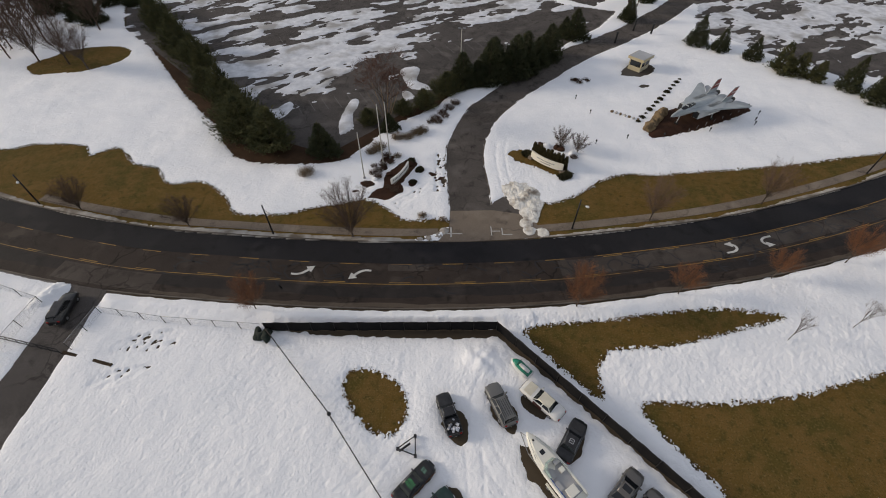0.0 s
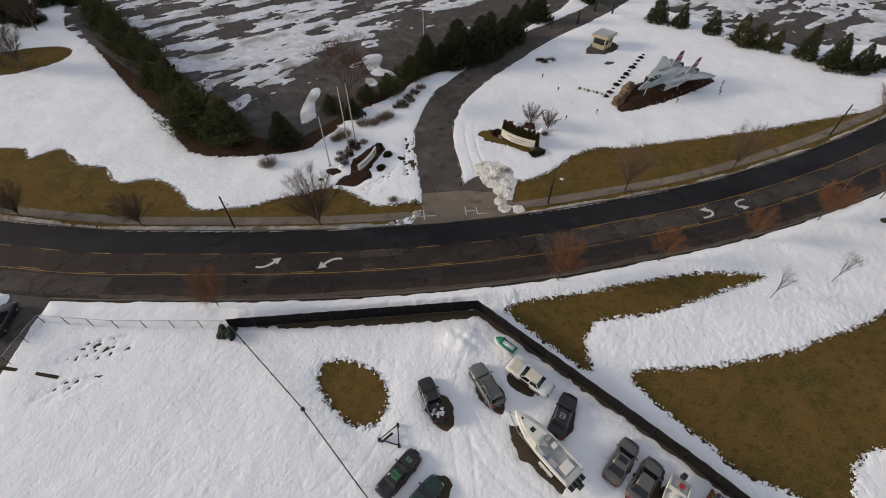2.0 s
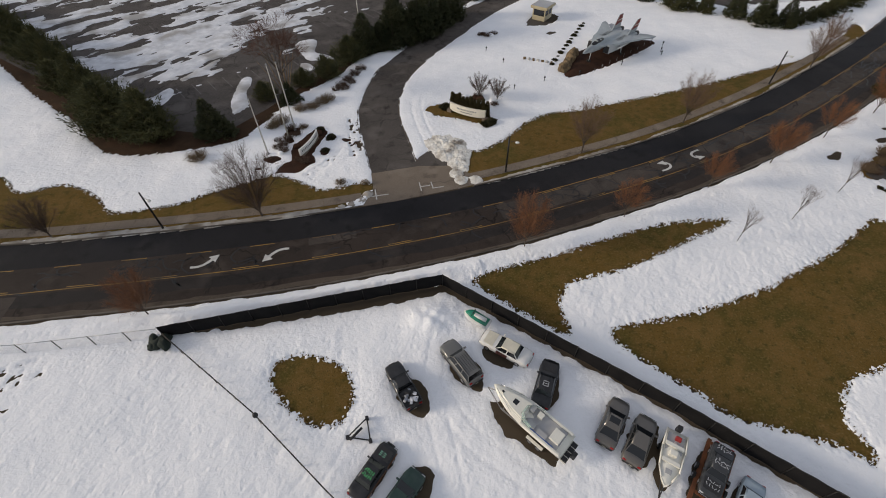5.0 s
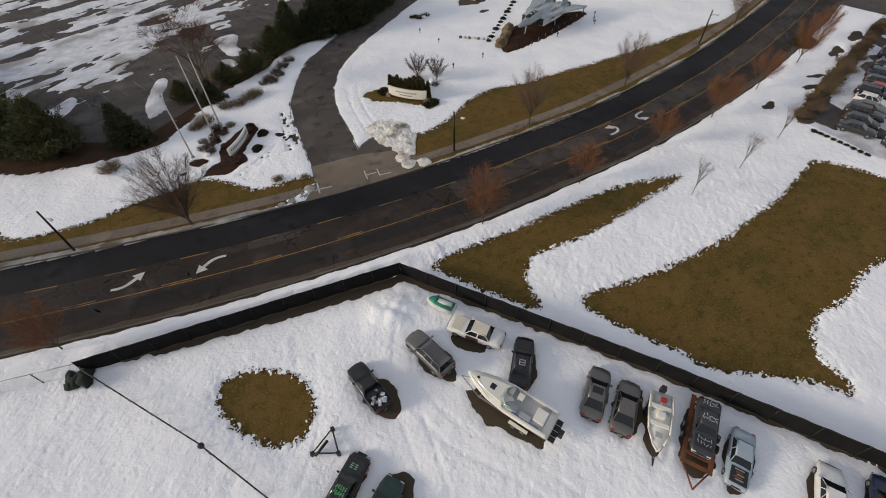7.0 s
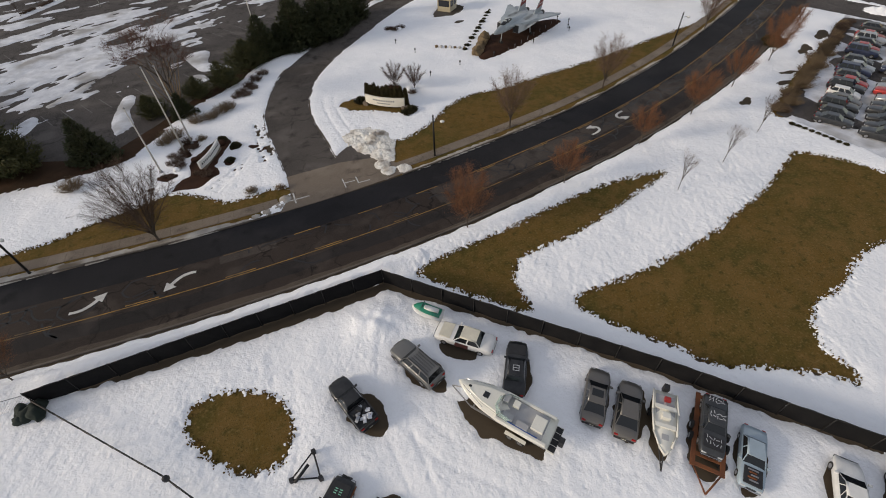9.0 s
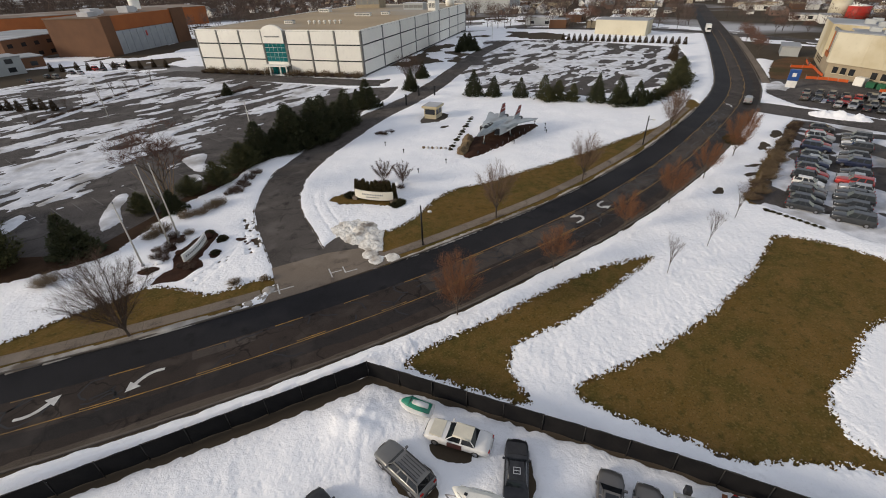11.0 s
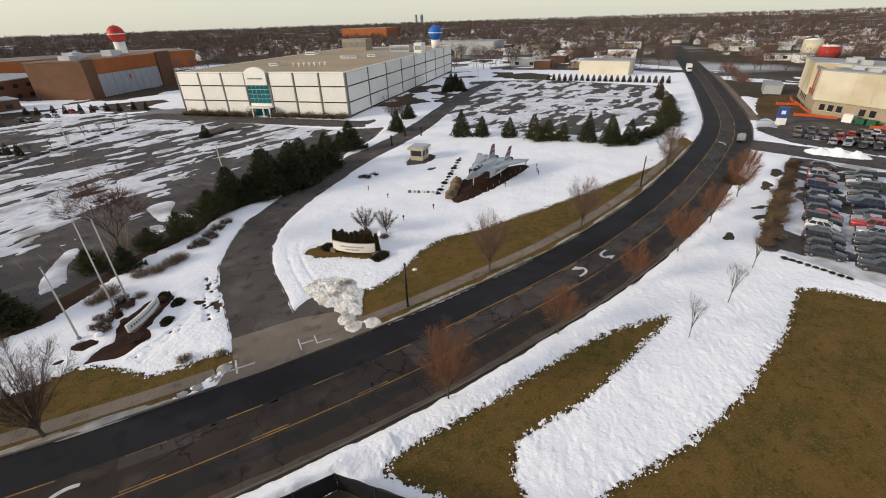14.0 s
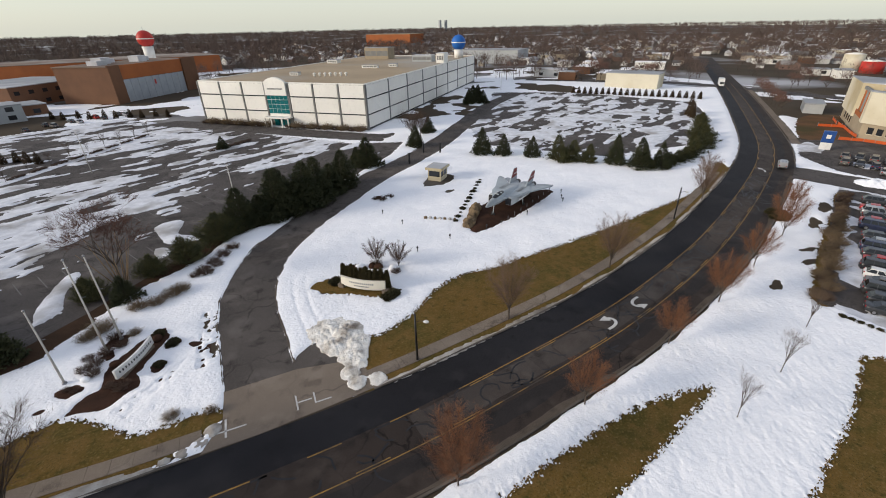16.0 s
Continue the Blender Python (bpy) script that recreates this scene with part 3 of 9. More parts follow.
# a dark thawed strip runs along the inside of the screened fence
MELT.append([(-22.5, 29.7), (7.2, 29.9), (24.5, 11.3), (35.8, -1.9), (44.6, -12.4), (43.9, -12.6), (35.3, -2.1), (24.3, 10.4), (19.8, 15.4), (14.1, 21.4), (7.0, 28.6), (0, 28.3), (-8, 28.5), (-15, 28.8)])
MELT += [oval(69.9, 40.6, 1.3, 0.7, 20, 12, 0.3, 2), oval(106.8, 54.0, 3.2, 1.3, 25, 14, 0.35, 4), oval(96.4, 50.3, 2.6, 0.9, 25, 14, 0.4, 6), oval(84.8, 44.9, 2.2, 0.6, -10, 12, 0.4, 7), oval(80.8, 42.4, 2.0, 0.5, -10, 12, 0.4, 5),
         oval(96, 55.5, 2.6, 1.7, 30, 12, 0.2, 9), oval(46.4, 95, 1.5, 0.7, 10, 10, 0.2, 3), oval(47.5, 103.3, 5.0, 3.0, 30, 12, 0.15, 8)]
# bare mulch and grass spots round the flagpole sign, and thawed spots on the lawns
MELT += [[(-12.7, 55.6), (-11.7, 57.5), (-10.6, 57.9), (-10.6, 60.6), (-9.6, 62.6), (-8.2, 64.6), (-7.0, 66.0), (-5.6, 66.7), (-4.9, 65.0), (-5.3, 63.6), (-6.6, 61.2), (-7.4, 59.2), (-6.9, 57.2), (-8.4, 55.8), (-10.0, 54.8)],
         oval(-5.4, 59.3, 0.65, 1.0, 20, 10, 0.25, 1), oval(-4.3, 63.1, 0.8, 0.7, 0, 10, 0.15, 2), oval(-1.9, 61.9, 0.8, 0.55, 0, 10, 0.1, 3), oval(-13.2, 59.1, 1.2, 0.9, -20, 10, 0.15, 4),
         oval(-10.4, 66.2, 1.3, 0.9, 30, 10, 0.3, 5), oval(-10.8, 64.0, 0.6, 0.9, 10, 10, 0.3, 6), oval(-15.2, 57.2, 0.5, 0.35, 10, 8, 0.2, 7), oval(-0.9, 65.4, 0.4, 0.9, 0, 8, 0.3, 8), oval(0.0, 60.0, 0.5, 0.7, 0, 8, 0.3, 9),
         oval(-60.5, 62.6, 0.5, 0.3, 20, 8, 0.2, 1), oval(-55.8, 64.2, 0.45, 0.3, 20, 8, 0.2, 2), oval(-57.2, 60.4, 0.45, 0.35, 20, 8, 0.2, 3), oval(-63, 59, 0.4, 0.4, 0, 8, 0.3, 4)]
PILES = [(12.6, 57.6, 2.6, 0.62), (14.4, 56.4, 2.2, 0.85), (13.0, 54.6, 2.0, 0.70), (15.0, 54.0, 1.7, 0.62), (14.2, 52.0, 1.7, 0.62), (14.6, 50.4, 1.0, 0.40), (13.3, 49.3, 1.3, 0.34), (13.6, 47.7, 1.2, 0.34), (15.6, 47.4, 1.4, 0.20),
         (0.2, 47.6, 0.9, 0.34), (-0.9, 46.5, 0.8, 0.32), (-2.2, 46.0, 0.8, 0.24), (-3.6, 45.8, 0.7, 0.20)]
HEAPS = [(-53.6, 35.4, 1.9, 1.0), (-54.6, 33.6, 1.7, 0.8), (128.8, 57, 2.6, 1.5), (130.4, 53.8, 2.6, 1.7), (132.2, 50.6, 2.4, 1.4), (17, 110, 3.0, 0.8),
         (52, 110.5, 3, 0.9)]


def heaps(x, y, which=HEAPS):
    z = 0.0
    for hx, hy, r, h in which:
        z = z + h * np.exp(-((x - hx)**2 + (y - hy)**2) / (0.5 * r * r))
    return z


ISLES = [[(-20.2, 73.5), (-21.6, 79.5), (-20.4, 88.3), (-18.4, 87.4), (-19.0, 81.5), (-17.9, 75.0)], [(-10.7, 102.3), (-8.8, 95.8), (-7.6, 93.3), (-2.5, 92.8), (-3.6, 95.0), (-6.2, 97.5), (-5.8, 103.4), (-8, 104.5)],
         [(-9.5, 92.4), (-9.0, 89.0), (-7.7, 87.4), (-6.4, 89.5), (-7.6, 92.0)], [(-49.6, 150.6), (-36.6, 173.4), (-24, 195), (-21.6, 193.6), (-33.8, 171.6), (-46.8, 149.0)], [(-35.2, 80), (-35.6, 84.5), (-33.6, 87.4), (-32.4, 85), (-33.4, 81)]]
FAR_WALK = strip_outline(ROAD[(ROAD[:, 0] > 146) & (ROAD[:, 0] < 240)], -9.1, -6.2)


# wheel ruts of vehicles that crossed the yard
RUTS = [strip_outline(spline(line, 0.8), -0.85, 0.85) for line in ([(2.6, 2), (3.4, 9), (3.4, 15), (4.0, 20), (6.0, 24.5)], [(14, 2), (10, 8.0), (6, 12.5), (3.8, 17.5)], [(-14, 8), (-8, 12), (-4.6, 17.5), (-4, 24)])]


def south_of_road(x, y):
    return y < np.interp(x, ROAD[:, 0], ROAD[:, 1])


def thin_snow(x, y):
    return np.minimum(np.minimum(inside_out(WEST_LOT, x, y), inside_out(EAST_LOT, x, y)), np.minimum(inside_out(CAR_LOT, x, y), inside_out(CAR_LOT_FAR, x, y))) < 0


def near_snow(x, y):
    d = np.full(x.shape, 7.0)
    for outline in BARE:
        d = np.minimum(d, inside_out(spline(outline, 1.2, True), x, y))
    rag = 0.5 * fbm(x, y, 3.2, 2, 3) + 0.3 * fbm(x, y, 1.0, 2, 8) + 0.55 * fbm(x * 0.9 + y * 0.43, y * 0.9 - x * 0.43, 0.5, 1, 18) + 0.75 * fbm(x * 0.77 - y * 0.64, y * 0.77 + x * 0.64, 0.27, 1, 28) + 0.05
    d = d + rag
    for outline in MELT:
        d = np.minimum(d, inside_out(outline, x, y) + 0.6 * fbm(x, y, 0.8, 2, 5))
    # the ploughed surfaces have firmer edges
    for outline, wobble in ((strip_outline(ROAD, -6.5, 6.4), 0.5), (strip_outline(DRIVE, -3.4, 3.3), 0.5), (strip_outline(CROSS, -5.3, 5.3), 0.5), (strip_outline(GATE_DRIVE, -2.7, 2.6), 0.5), (APRON, 0.3), (MOUTH, 0.3), (strip_outline(FAR_STREET, -5, 5), 0.8), (FAR_WALK, 0.6)):
        d = np.minimum(d, inside_out(outline, x, y) + wobble * fbm(x, y, 1.6, 3, 11))
    u, v = x * 0.88 + y * 0.47, y * 0.88 - x * 0.47
    bent = v + 5 * fbm(x, y, 22, 2, 23)
    streak = 0.95 * fbm(u, bent * 2.7, 9.0, 5, 21) + 0.38 * fbm(u, v * 1.5, 34, 2, 31) + 0.18 * fbm(u, v * 1.6, 2.0, 2, 27) - 0.035
    west = inside_out(WEST_LOT, x, y)
    near_edge = np.clip((y - 0.75 * x - 118) / 70, -0.30, 0.10) - 0.045          # the near rows have thawed most
    isle = np.full(x.shape, 7.0)
    for outline in ISLES:
        isle = np.minimum(isle, inside_out(spline(outline, 0.7, True), x, y) + 0.4 * fbm(x, y, 1.0, 2, 81))
    lot = np.maximum(9.0 * (streak + near_edge), -isle)
    d = np.where(west < 0.5, np.minimum(d, np.minimum(lot, 3.0)), d)
    east = inside_out(EAST_LOT, x, y)
    d = np.where(east < 0.5, np.minimum(d, np.minimum(9.0 * (streak + 0.055), 3.0)), d)
    car = inside_out(CAR_LOT, x, y)
    d = np.where(car < 0, np.minimum(d, 6 * (fbm(x, y, 7, 3, 41) + 0.08)), d)
    # beyond the car parks the thaw has gone further
    far = np.clip((y - 150) / 60, 0, 1) * (west > 1) * (east > 1)
    d = np.where(far > 0, np.minimum(d, 9.0 * (fbm(x, y, 24, 4, 51) + 0.25 - 0.22 * far)), d)
    # mud shows through in spots of the field by the gate
    spot = np.minimum(inside_out(oval(-37, 27.6, 4.2, 1.5, 10, 12, 0.2, 1), x, y), inside_out(oval(-38.5, 23.0, 3.0, 1.1, 20, 12, 0.2, 2), x, y))
    d = np.where(spot < 0, np.minimum(d, 2.0 * (0.21 - fbm(x, y, 0.45, 2, 61))), d)
    speck = np.minimum(inside_out([(-7.4, 52.6), (-4.6, 55.6), (-2.6, 59.4), (-3.6, 59.0), (-6, 56.2), (-9, 54)], x, y), inside_out([(-1.6, 57), (0.2, 57), (0.6, 68), (-1.4, 69)], x, y))
    d = np.where(speck < 0, np.minimum(d, 2.2 * (0.19 - fbm(x, y, 0.5, 2, 91))), d)
    far_lot = inside_out(CAR_LOT_FAR, x, y)
    d = np.where(far_lot < 0, np.minimum(d, 5 * (fbm(x, y, 9, 3, 43) - 0.12)), d)
    # the town beyond the junction has thawed in patches
    town = np.clip((x - 138) / 45, 0, 1) * (south_of_road(x, y))
    d = np.where(town > 0, np.minimum(d, 9.0 * (fbm(x, y, 20, 4, 53) + 0.2 - 0.25 * town)), d)
    ripple = np.where(inside_out([(16, 20), (24, 27), (46, 32), (62, 29), (40, 21), (24, 19)], x, y) < 0.5, 1.4, 0.7)
    t = 0.17 + 0.28 * fbm(x, y, 5, 3, 2) + 0.045 * fbm(x, y, 0.9, 2, 4) + 0.035 * fbm(x, y, 0.45, 1, 44) + ripple * 0.07 * fbm(x * 0.8 + y * 0.6, (y * 0.8 - x * 0.6) * 1.9, 0.85, 2, 14)
    track = abs(inside_out(strip_outline(DRIVE, -5.9, -3.4), x, y))
    t = t - 0.08 * np.exp(-(np.minimum(track, abs(inside_out(strip_outline(DRIVE, -7.6, -3.4), x, y))) / 0.22)**2) * (y < 72) * (y > 55) * (x > 5)
    for rut in RUTS:
        t = t - 0.055 * np.exp(-((inside_out(rut, x, y, 2.0) + 0.25 * fbm(x, y, 1.5, 2, 7)) / 0.22)**2) * np.clip(1.0 + 2.5 * fbm(x, y, 4, 2, 19), 0, 1)
    # ploughed banks beside the road
    s = np.minimum(abs(inside_out(strip_outline(ROAD, -6.5, 6.4), x, y, 9.0) - 1.3), 4)
    south = (y < np.interp(x, ROAD[:, 0], ROAD[:, 1]))
    t = t + np.where(south & (x < 12), 0.45, 0.12) * np.exp(-(s / 0.9)**2) * (0.7 + 0.9 * fbm(x, y, 3, 2, 9))
    # drifts against the screened fence and in the yard
    t = t + 0.9 * np.exp(-(((x - 4.8) / 2.6)**2 + ((y - 25.2) / 2.2)**2)) * (0.8 + fbm(x, y, 1.6, 2, 15))
    t = t + 0.35 * np.exp(-((inside_out([(-22, 29.6), (7.5, 30.0), (7.4, 31.4), (-22, 31)], x, y)) / 0.9)**2)
    z = edge(d, t)
    h = heaps(x, y) * (0.75 + 0.9 * fbm(x, y, 0.7, 3, 6))
    return np.where(h > 0.12, np.maximum(z, h - 0.05), z)


for box, step in (((10, 72, 4, 42), 0.14), ((-27, 10, 4, 42), 0.15), ((-58, -27, 2, 42), 0.24), ((-27, 10, 2, 4), 0.24), ((-58, -17, 42, 68), 0.24), ((-17, 36, 42, 68), 0.19), ((36, 72, 42, 68), 0.24), ((10, 72, 2, 4), 0.22), ((-105, -58, -14, 132), 0.33), ((-58, 132, 68, 132), 0.31), ((72, 132, -14, 68), 0.31), ((-58, 72, -14, 2), 0.35)):
    snow_sheet("snow_cover", box[0] - 0.3, box[1] + 0.3, box[2] - 0.3, box[3] + 0.3, step, near_snow, "thin wind-roughened old snow over lawns and yard", thin=thin_snow)
snow_sheet("far_snow_cover", -190, 132, 132, 262, 0.8, near_snow, "patchy melting snow over the car parks", thin=thin_snow)
snow_sheet("far_snow_cover", 132, 262, -14, 262, 0.8, near_snow, "patchy melting snow over the car parks", thin=thin_snow)
snow_sheet("far_snow_cover", -190, -105, 20, 132, 0.8, near_snow, "snow over the field beyond the grass ring")
snow_sheet("far_snow_cover", -190, 300, 262, 470, 2.2, lambda x, y: edge(9.0 * (fbm(x, y * 1.6, 38, 4, 57) + 0.03 - 0.12 * (x > 120)) + 3 * (inside_out(strip_outline(ROAD, -8, 8), x, y) < 0) * -9.0, 0.2), "patchy snow over fields behind the works")


def edge_points(outlines, per_metre, spread, seed):
    """Places strewn along outlines, with how far outside the line each lies."""
    rnd = np.random.default_rng(seed)
    out = []
    for outline in outlines:
        line = spline(outline, 0.5, True)
        far_ = np.linalg.norm(np.diff(np.r_[line, line[:1]], axis=0), axis=1)
        n = int(far_.sum() * per_metre)
        i = rnd.choice(len(line), n, p=far_ / far_.sum())
        p = line[i] + (line[(i + 1) % len(line)] - line[i]) * rnd.random((n, 1))
        out.append(p + rnd.normal(0, spread, (n, 2)))
    return np.concatenate(out), rnd


def strewn(name, label, category, mat, pts, rnd, size, tall):
    """Many small five-sided lumps or tufts in one mesh."""
    n = len(pts)
    r = size * rnd.uniform(0.5, 1.25, (n, 1))
    h = tall * rnd.uniform(0.6, 1.3, n)
    ang = rnd.uniform(0, 6.3, (n, 1)) + np.arange(5) * 2 * math.pi / 5
    rr = r * rnd.uniform(0.7, 1.3, (n, 5))
    co = np.zeros((n, 6, 3))
    co[:, :5, 0], co[:, :5, 1] = pts[:, :1] + rr * np.cos(ang), pts[:, 1:] + rr * np.sin(ang)
    co[:, :5, 2] = -0.03
    co[:, 5, 0], co[:, 5, 1], co[:, 5, 2] = pts[:, 0] + rnd.normal(0, size * 0.3, n), pts[:, 1] + rnd.normal(0, size * 0.3, n), h
    fan = np.array([(k, (k + 1) % 5, 5) for k in range(5)])
    faces = (np.arange(n)[:, None, None] * 6 + fan[None]).reshape(-1, 3)
    me = bpy.data.meshes.new(name)
    me.from_pydata(co.reshape(-1, 3).tolist(), [], faces.tolist())
    me.materials.append(mat)
    me.shade_smooth()
    return tagged(new(name, me), label, category, "", "stuff")


BORDERS = [WEDGE, LAWN, RING, VERGE_EAST, VERGE_WEST]
pts, rnd_ = edge_points(BORDERS, 7, 0.16, 5)
pts = pts[np.minimum.reduce([inside_out(o, pts[:, 0], pts[:, 1], 3.0) for o in (strip_outline(ROAD, -6.4, 9.6), APRON)]) > 0.3]
strewn("snow_crumbs", "small crumbs of old snow strewn over the grass edge", "snow", M_SNOW, pts, rnd_, 0.095, 0.07)
pts, rnd_ = edge_points(BORDERS, 10, 0.16, 6)
pts = pts[np.minimum.reduce([inside_out(o, pts[:, 0], pts[:, 1], 3.0) for o in (strip_outline(ROAD, -6.4, 9.6), APRON)]) > 0.3]
strewn("grass_tufts", "brown grass tufts poking through the edge of the snow", "grass", M_GRASS, pts, rnd_, 0.10, 0.20)


def kerb_snow(x, y):
    """Dirty ploughed snow left between the kerb and the pavement."""
    d = inside_out(KERB_BAND, x, y, 3.0)
    return np.where(d < 0.2, 0.10 + 0.14 * np.clip(-d / 0.3, 0, 1) * (0.6 + fbm(x, y, 0.8, 3, 33)) + 0.42 * fbm(x, y, 5.0, 4, 37) - 0.09, -0.3)


for a_, b_, w_ in ((-96, -1.2, 0.6), (15.5, 112, 0.35)):
    KERB_BAND = strip_outline(ROAD[(ROAD[:, 0] > a_) & (ROAD[:, 0] < b_)], 6.05, 6.3 + w_)
    lo_y, hi_y = KERB_BAND[:, 1].min() - 1, KERB_BAND[:, 1].max() + 1
    snow_sheet("kerb_snow", a_ - 1, b_ + 1, lo_y, hi_y, 0.2, kerb_snow, "dirty ploughed snow strip along the kerb", M_DIRTY)


def pile_height(x, y):
    """Broken slabs and lumps: each cell of the heap is tipped and set at its own height."""
    h = np.zeros(x.shape)
    for hx, hy, r, top in PILES:
        h = np.maximum(h, top * np.exp(-((x - hx)**2 + (y - hy)**2) / (0.55 * r * r)))
    wx, wy = x + 0.5 * fbm(x, y, 0.8, 2, 71), y + 0.5 * fbm(x, y, 0.8, 2, 72)
    slab = np.floor(wx / 0.55) * 0.37 + np.floor(wy / 0.6) * 0.61
    step = 0.5 + 0.5 * np.sin(slab * 12.9898 + np.floor(wy / 0.6) * 4.1)
    lumps = 0.30 * step + 1.5 * abs(fbm(x, y, 1.1, 3, 73)) + 0.22 * fbm(x, y, 0.34, 1, 75)
    return np.where(h > 0.09 + 0.12 * fbm(x, y, 0.6, 2, 79), h * (0.42 + 0.62 * lumps) + 0.05 * fbm(x, y, 0.2, 1, 77), -0.3)


snow_sheet("snow_heap", 9, 18, 45, 61, 0.09, pile_height, "dirty lumpy ploughed snow heap at the drive mouth", M_HEAP)
snow_sheet("snow_heap", -6, 2, 44, 50, 0.1, pile_height, "low grey ploughed snow ridge at the drive mouth", M_DIRTY)

# ---- buildings ----
M_PANEL = surf("white_panel", (0.80, 0.78, 0.72), (0.72, 0.70, 0.65), scale=0.15, fine=8, rough=0.6, bump=0.05, per=0.05)
M_FRAME = surf("grey_frame", (0.22, 0.22, 0.21), (0.16, 0.16, 0.155), scale=0.4, rough=0.6, bump=0.05)
M_ROOF = surf("gravel_roof", (0.40, 0.31, 0.20), (0.29, 0.225, 0.145), scale=0.05, fine=50, rough=0.95, bump=0.2, c=(0.33, 0.30, 0.25))
M_TEAL = bpy.data.materials.new("teal_glass")
M_TEAL.use_nodes = True
_p = M_TEAL.node_tree.nodes["Principled BSDF"]
_p.inputs["Base Color"].default_value, _p.inputs["Roughness"].default_value, _p.inputs["Metallic"].default_value = (0.012, 0.16, 0.17, 1), 0.12, 0.3
M_DARKGLASS = bpy.data.materials.new("dark_window_glass")
M_DARKGLASS.use_nodes = True
_p = M_DARKGLASS.node_tree.nodes["Principled BSDF"]
_p.inputs["Base Color"].default_value, _p.inputs["Roughness"].default_value = (0.02, 0.022, 0.025, 1), 0.1
M_BRICK = surf("brown_brick", (0.17, 0.085, 0.045), (0.12, 0.06, 0.034), scale=0.15, fine=30, rough=0.9, bump=0.1)
M_ORANGE = surf("orange_brick", (0.36, 0.115, 0.035), (0.28, 0.09, 0.03), scale=0.15, fine=30, rough=0.85, bump=0.1)
M_DOOR = surf("pale_steel_door", (0.36, 0.38, 0.40), (0.28, 0.30, 0.32), scale=0.3, rough=0.5, bump=0.05)
M_STUCCO = surf("cream_stucco", (0.62, 0.575, 0.45), (0.54, 0.495, 0.38), scale=0.12, fine=10, rough=0.85, bump=0.1, c=(0.40, 0.33, 0.20))
M_TANWALL = surf("tan_block", (0.36, 0.30, 0.21), (0.28, 0.23, 0.16), scale=0.3, fine=10, rough=0.9, bump=0.1)
M_FLAT = surf("membrane_roof", (0.34, 0.35, 0.36), (0.24, 0.25, 0.26), scale=0.08, rough=0.8, bump=0.05, c=(0.6, 0.6, 0.62))
M_REDBALL = surf("red_ball_paint", (0.48, 0.035, 0.025), (0.38, 0.03, 0.02), scale=0.3, rough=0.5, bump=0.0)
M_BLUEBALL = surf("blue_ball_paint", (0.02, 0.13, 0.45), (0.015, 0.10, 0.36), scale=0.3, rough=0.5, bump=0.0)
M_SHED = surf("metal_siding", (0.40, 0.42, 0.42), (0.32, 0.33, 0.34), scale=0.2, rough=0.6, bump=0.05)


def box_part(name, parent, mat, *box, m=None, bevel=0.0, label=""):
    bm = bmesh.new()
    add_box(bm, *box, m, bevel)
    return part(name, bm, mat, parent, label)


# the white office: x along its entrance front, y into its depth
OFF = Matrix.Translation((47.6, 163.8, 0)) @ Matrix.Rotation(math.atan2(212 - 163.8, -4.5 - 47.6), 4, "Z")
FL, FD, FH = 71.0, 144.0, 15.2
office = thing("office_building", "white panelled three-storey office with a teal glass entrance", "building", OFF)
box_part("wall", office, M_FRAME, 0, FL, -FD, 0, -0.2, FH - 0.35)
box_part("roof", office, M_ROOF, 0.4, FL - 0.4, -FD + 0.4, -0.4, FH - 0.3, FH - 0.05)
for box in ((0, FL, -0.4, 0.05), (0, FL, -FD - 0.05, -FD + 0.4), (-0.05, 0.4, -FD, 0), (FL - 0.4, FL + 0.05, -FD, 0)):
    box_part("parapet", office, M_PANEL, *box, FH - 0.35, FH + 0.15)


def panel_face(length, m, skip=(), n=7):
    """A face of white panels between dark ribs, three storeys high."""
    w = length / n
    c = round(w / 1.7)
    zs = ((0.9, 5.0), (5.45, 10.3), (10.75, FH - 0.4))
    for k in range(n):
        for i, (z0, z1) in enumerate(zs):
            if k in skip:
                continue
            box_part("panel", office, M_PANEL, k * w + 0.45, (k + 1) * w - 0.45, 0, 0.32, z0, z1, m=m, bevel=0.03)
            for j in range(c if i < 2 else 0):
                x0 = k * w + 0.7 + j * (w - 1.4) / c
                box_part("window", office, M_DARKGLASS, x0, x0 + (w - 1.4) / c - 0.45, 0, 0.14, z1 + 0.02, z1 + 0.44, m=m)
        box_part("rib", office, M_FRAME, k * w - 0.22, k * w + 0.22, 0, 0.5, 0, FH - 0.1, m=m)
        if k not in skip:
            for j in range(c):
                x0 = k * w + 0.7 + j * (w - 1.4) / c
                box_part("window", office, M_DARKGLASS, x0, x0 + (w - 1.4) / c - 0.45, 0, 0.14, 0.35, 0.85, m=m)
    box_part("rib", office, M_FRAME, length - 0.22, length + 0.22, 0, 0.5, 0, FH - 0.1, m=m)


panel_face(FL, Matrix.Translation((0, 0, 0)), skip=(3,))
panel_face(FD, Matrix.Rotation(math.pi / 2, 4, "Z") @ Matrix.Translation((-FD, 0, 0)), n=8)
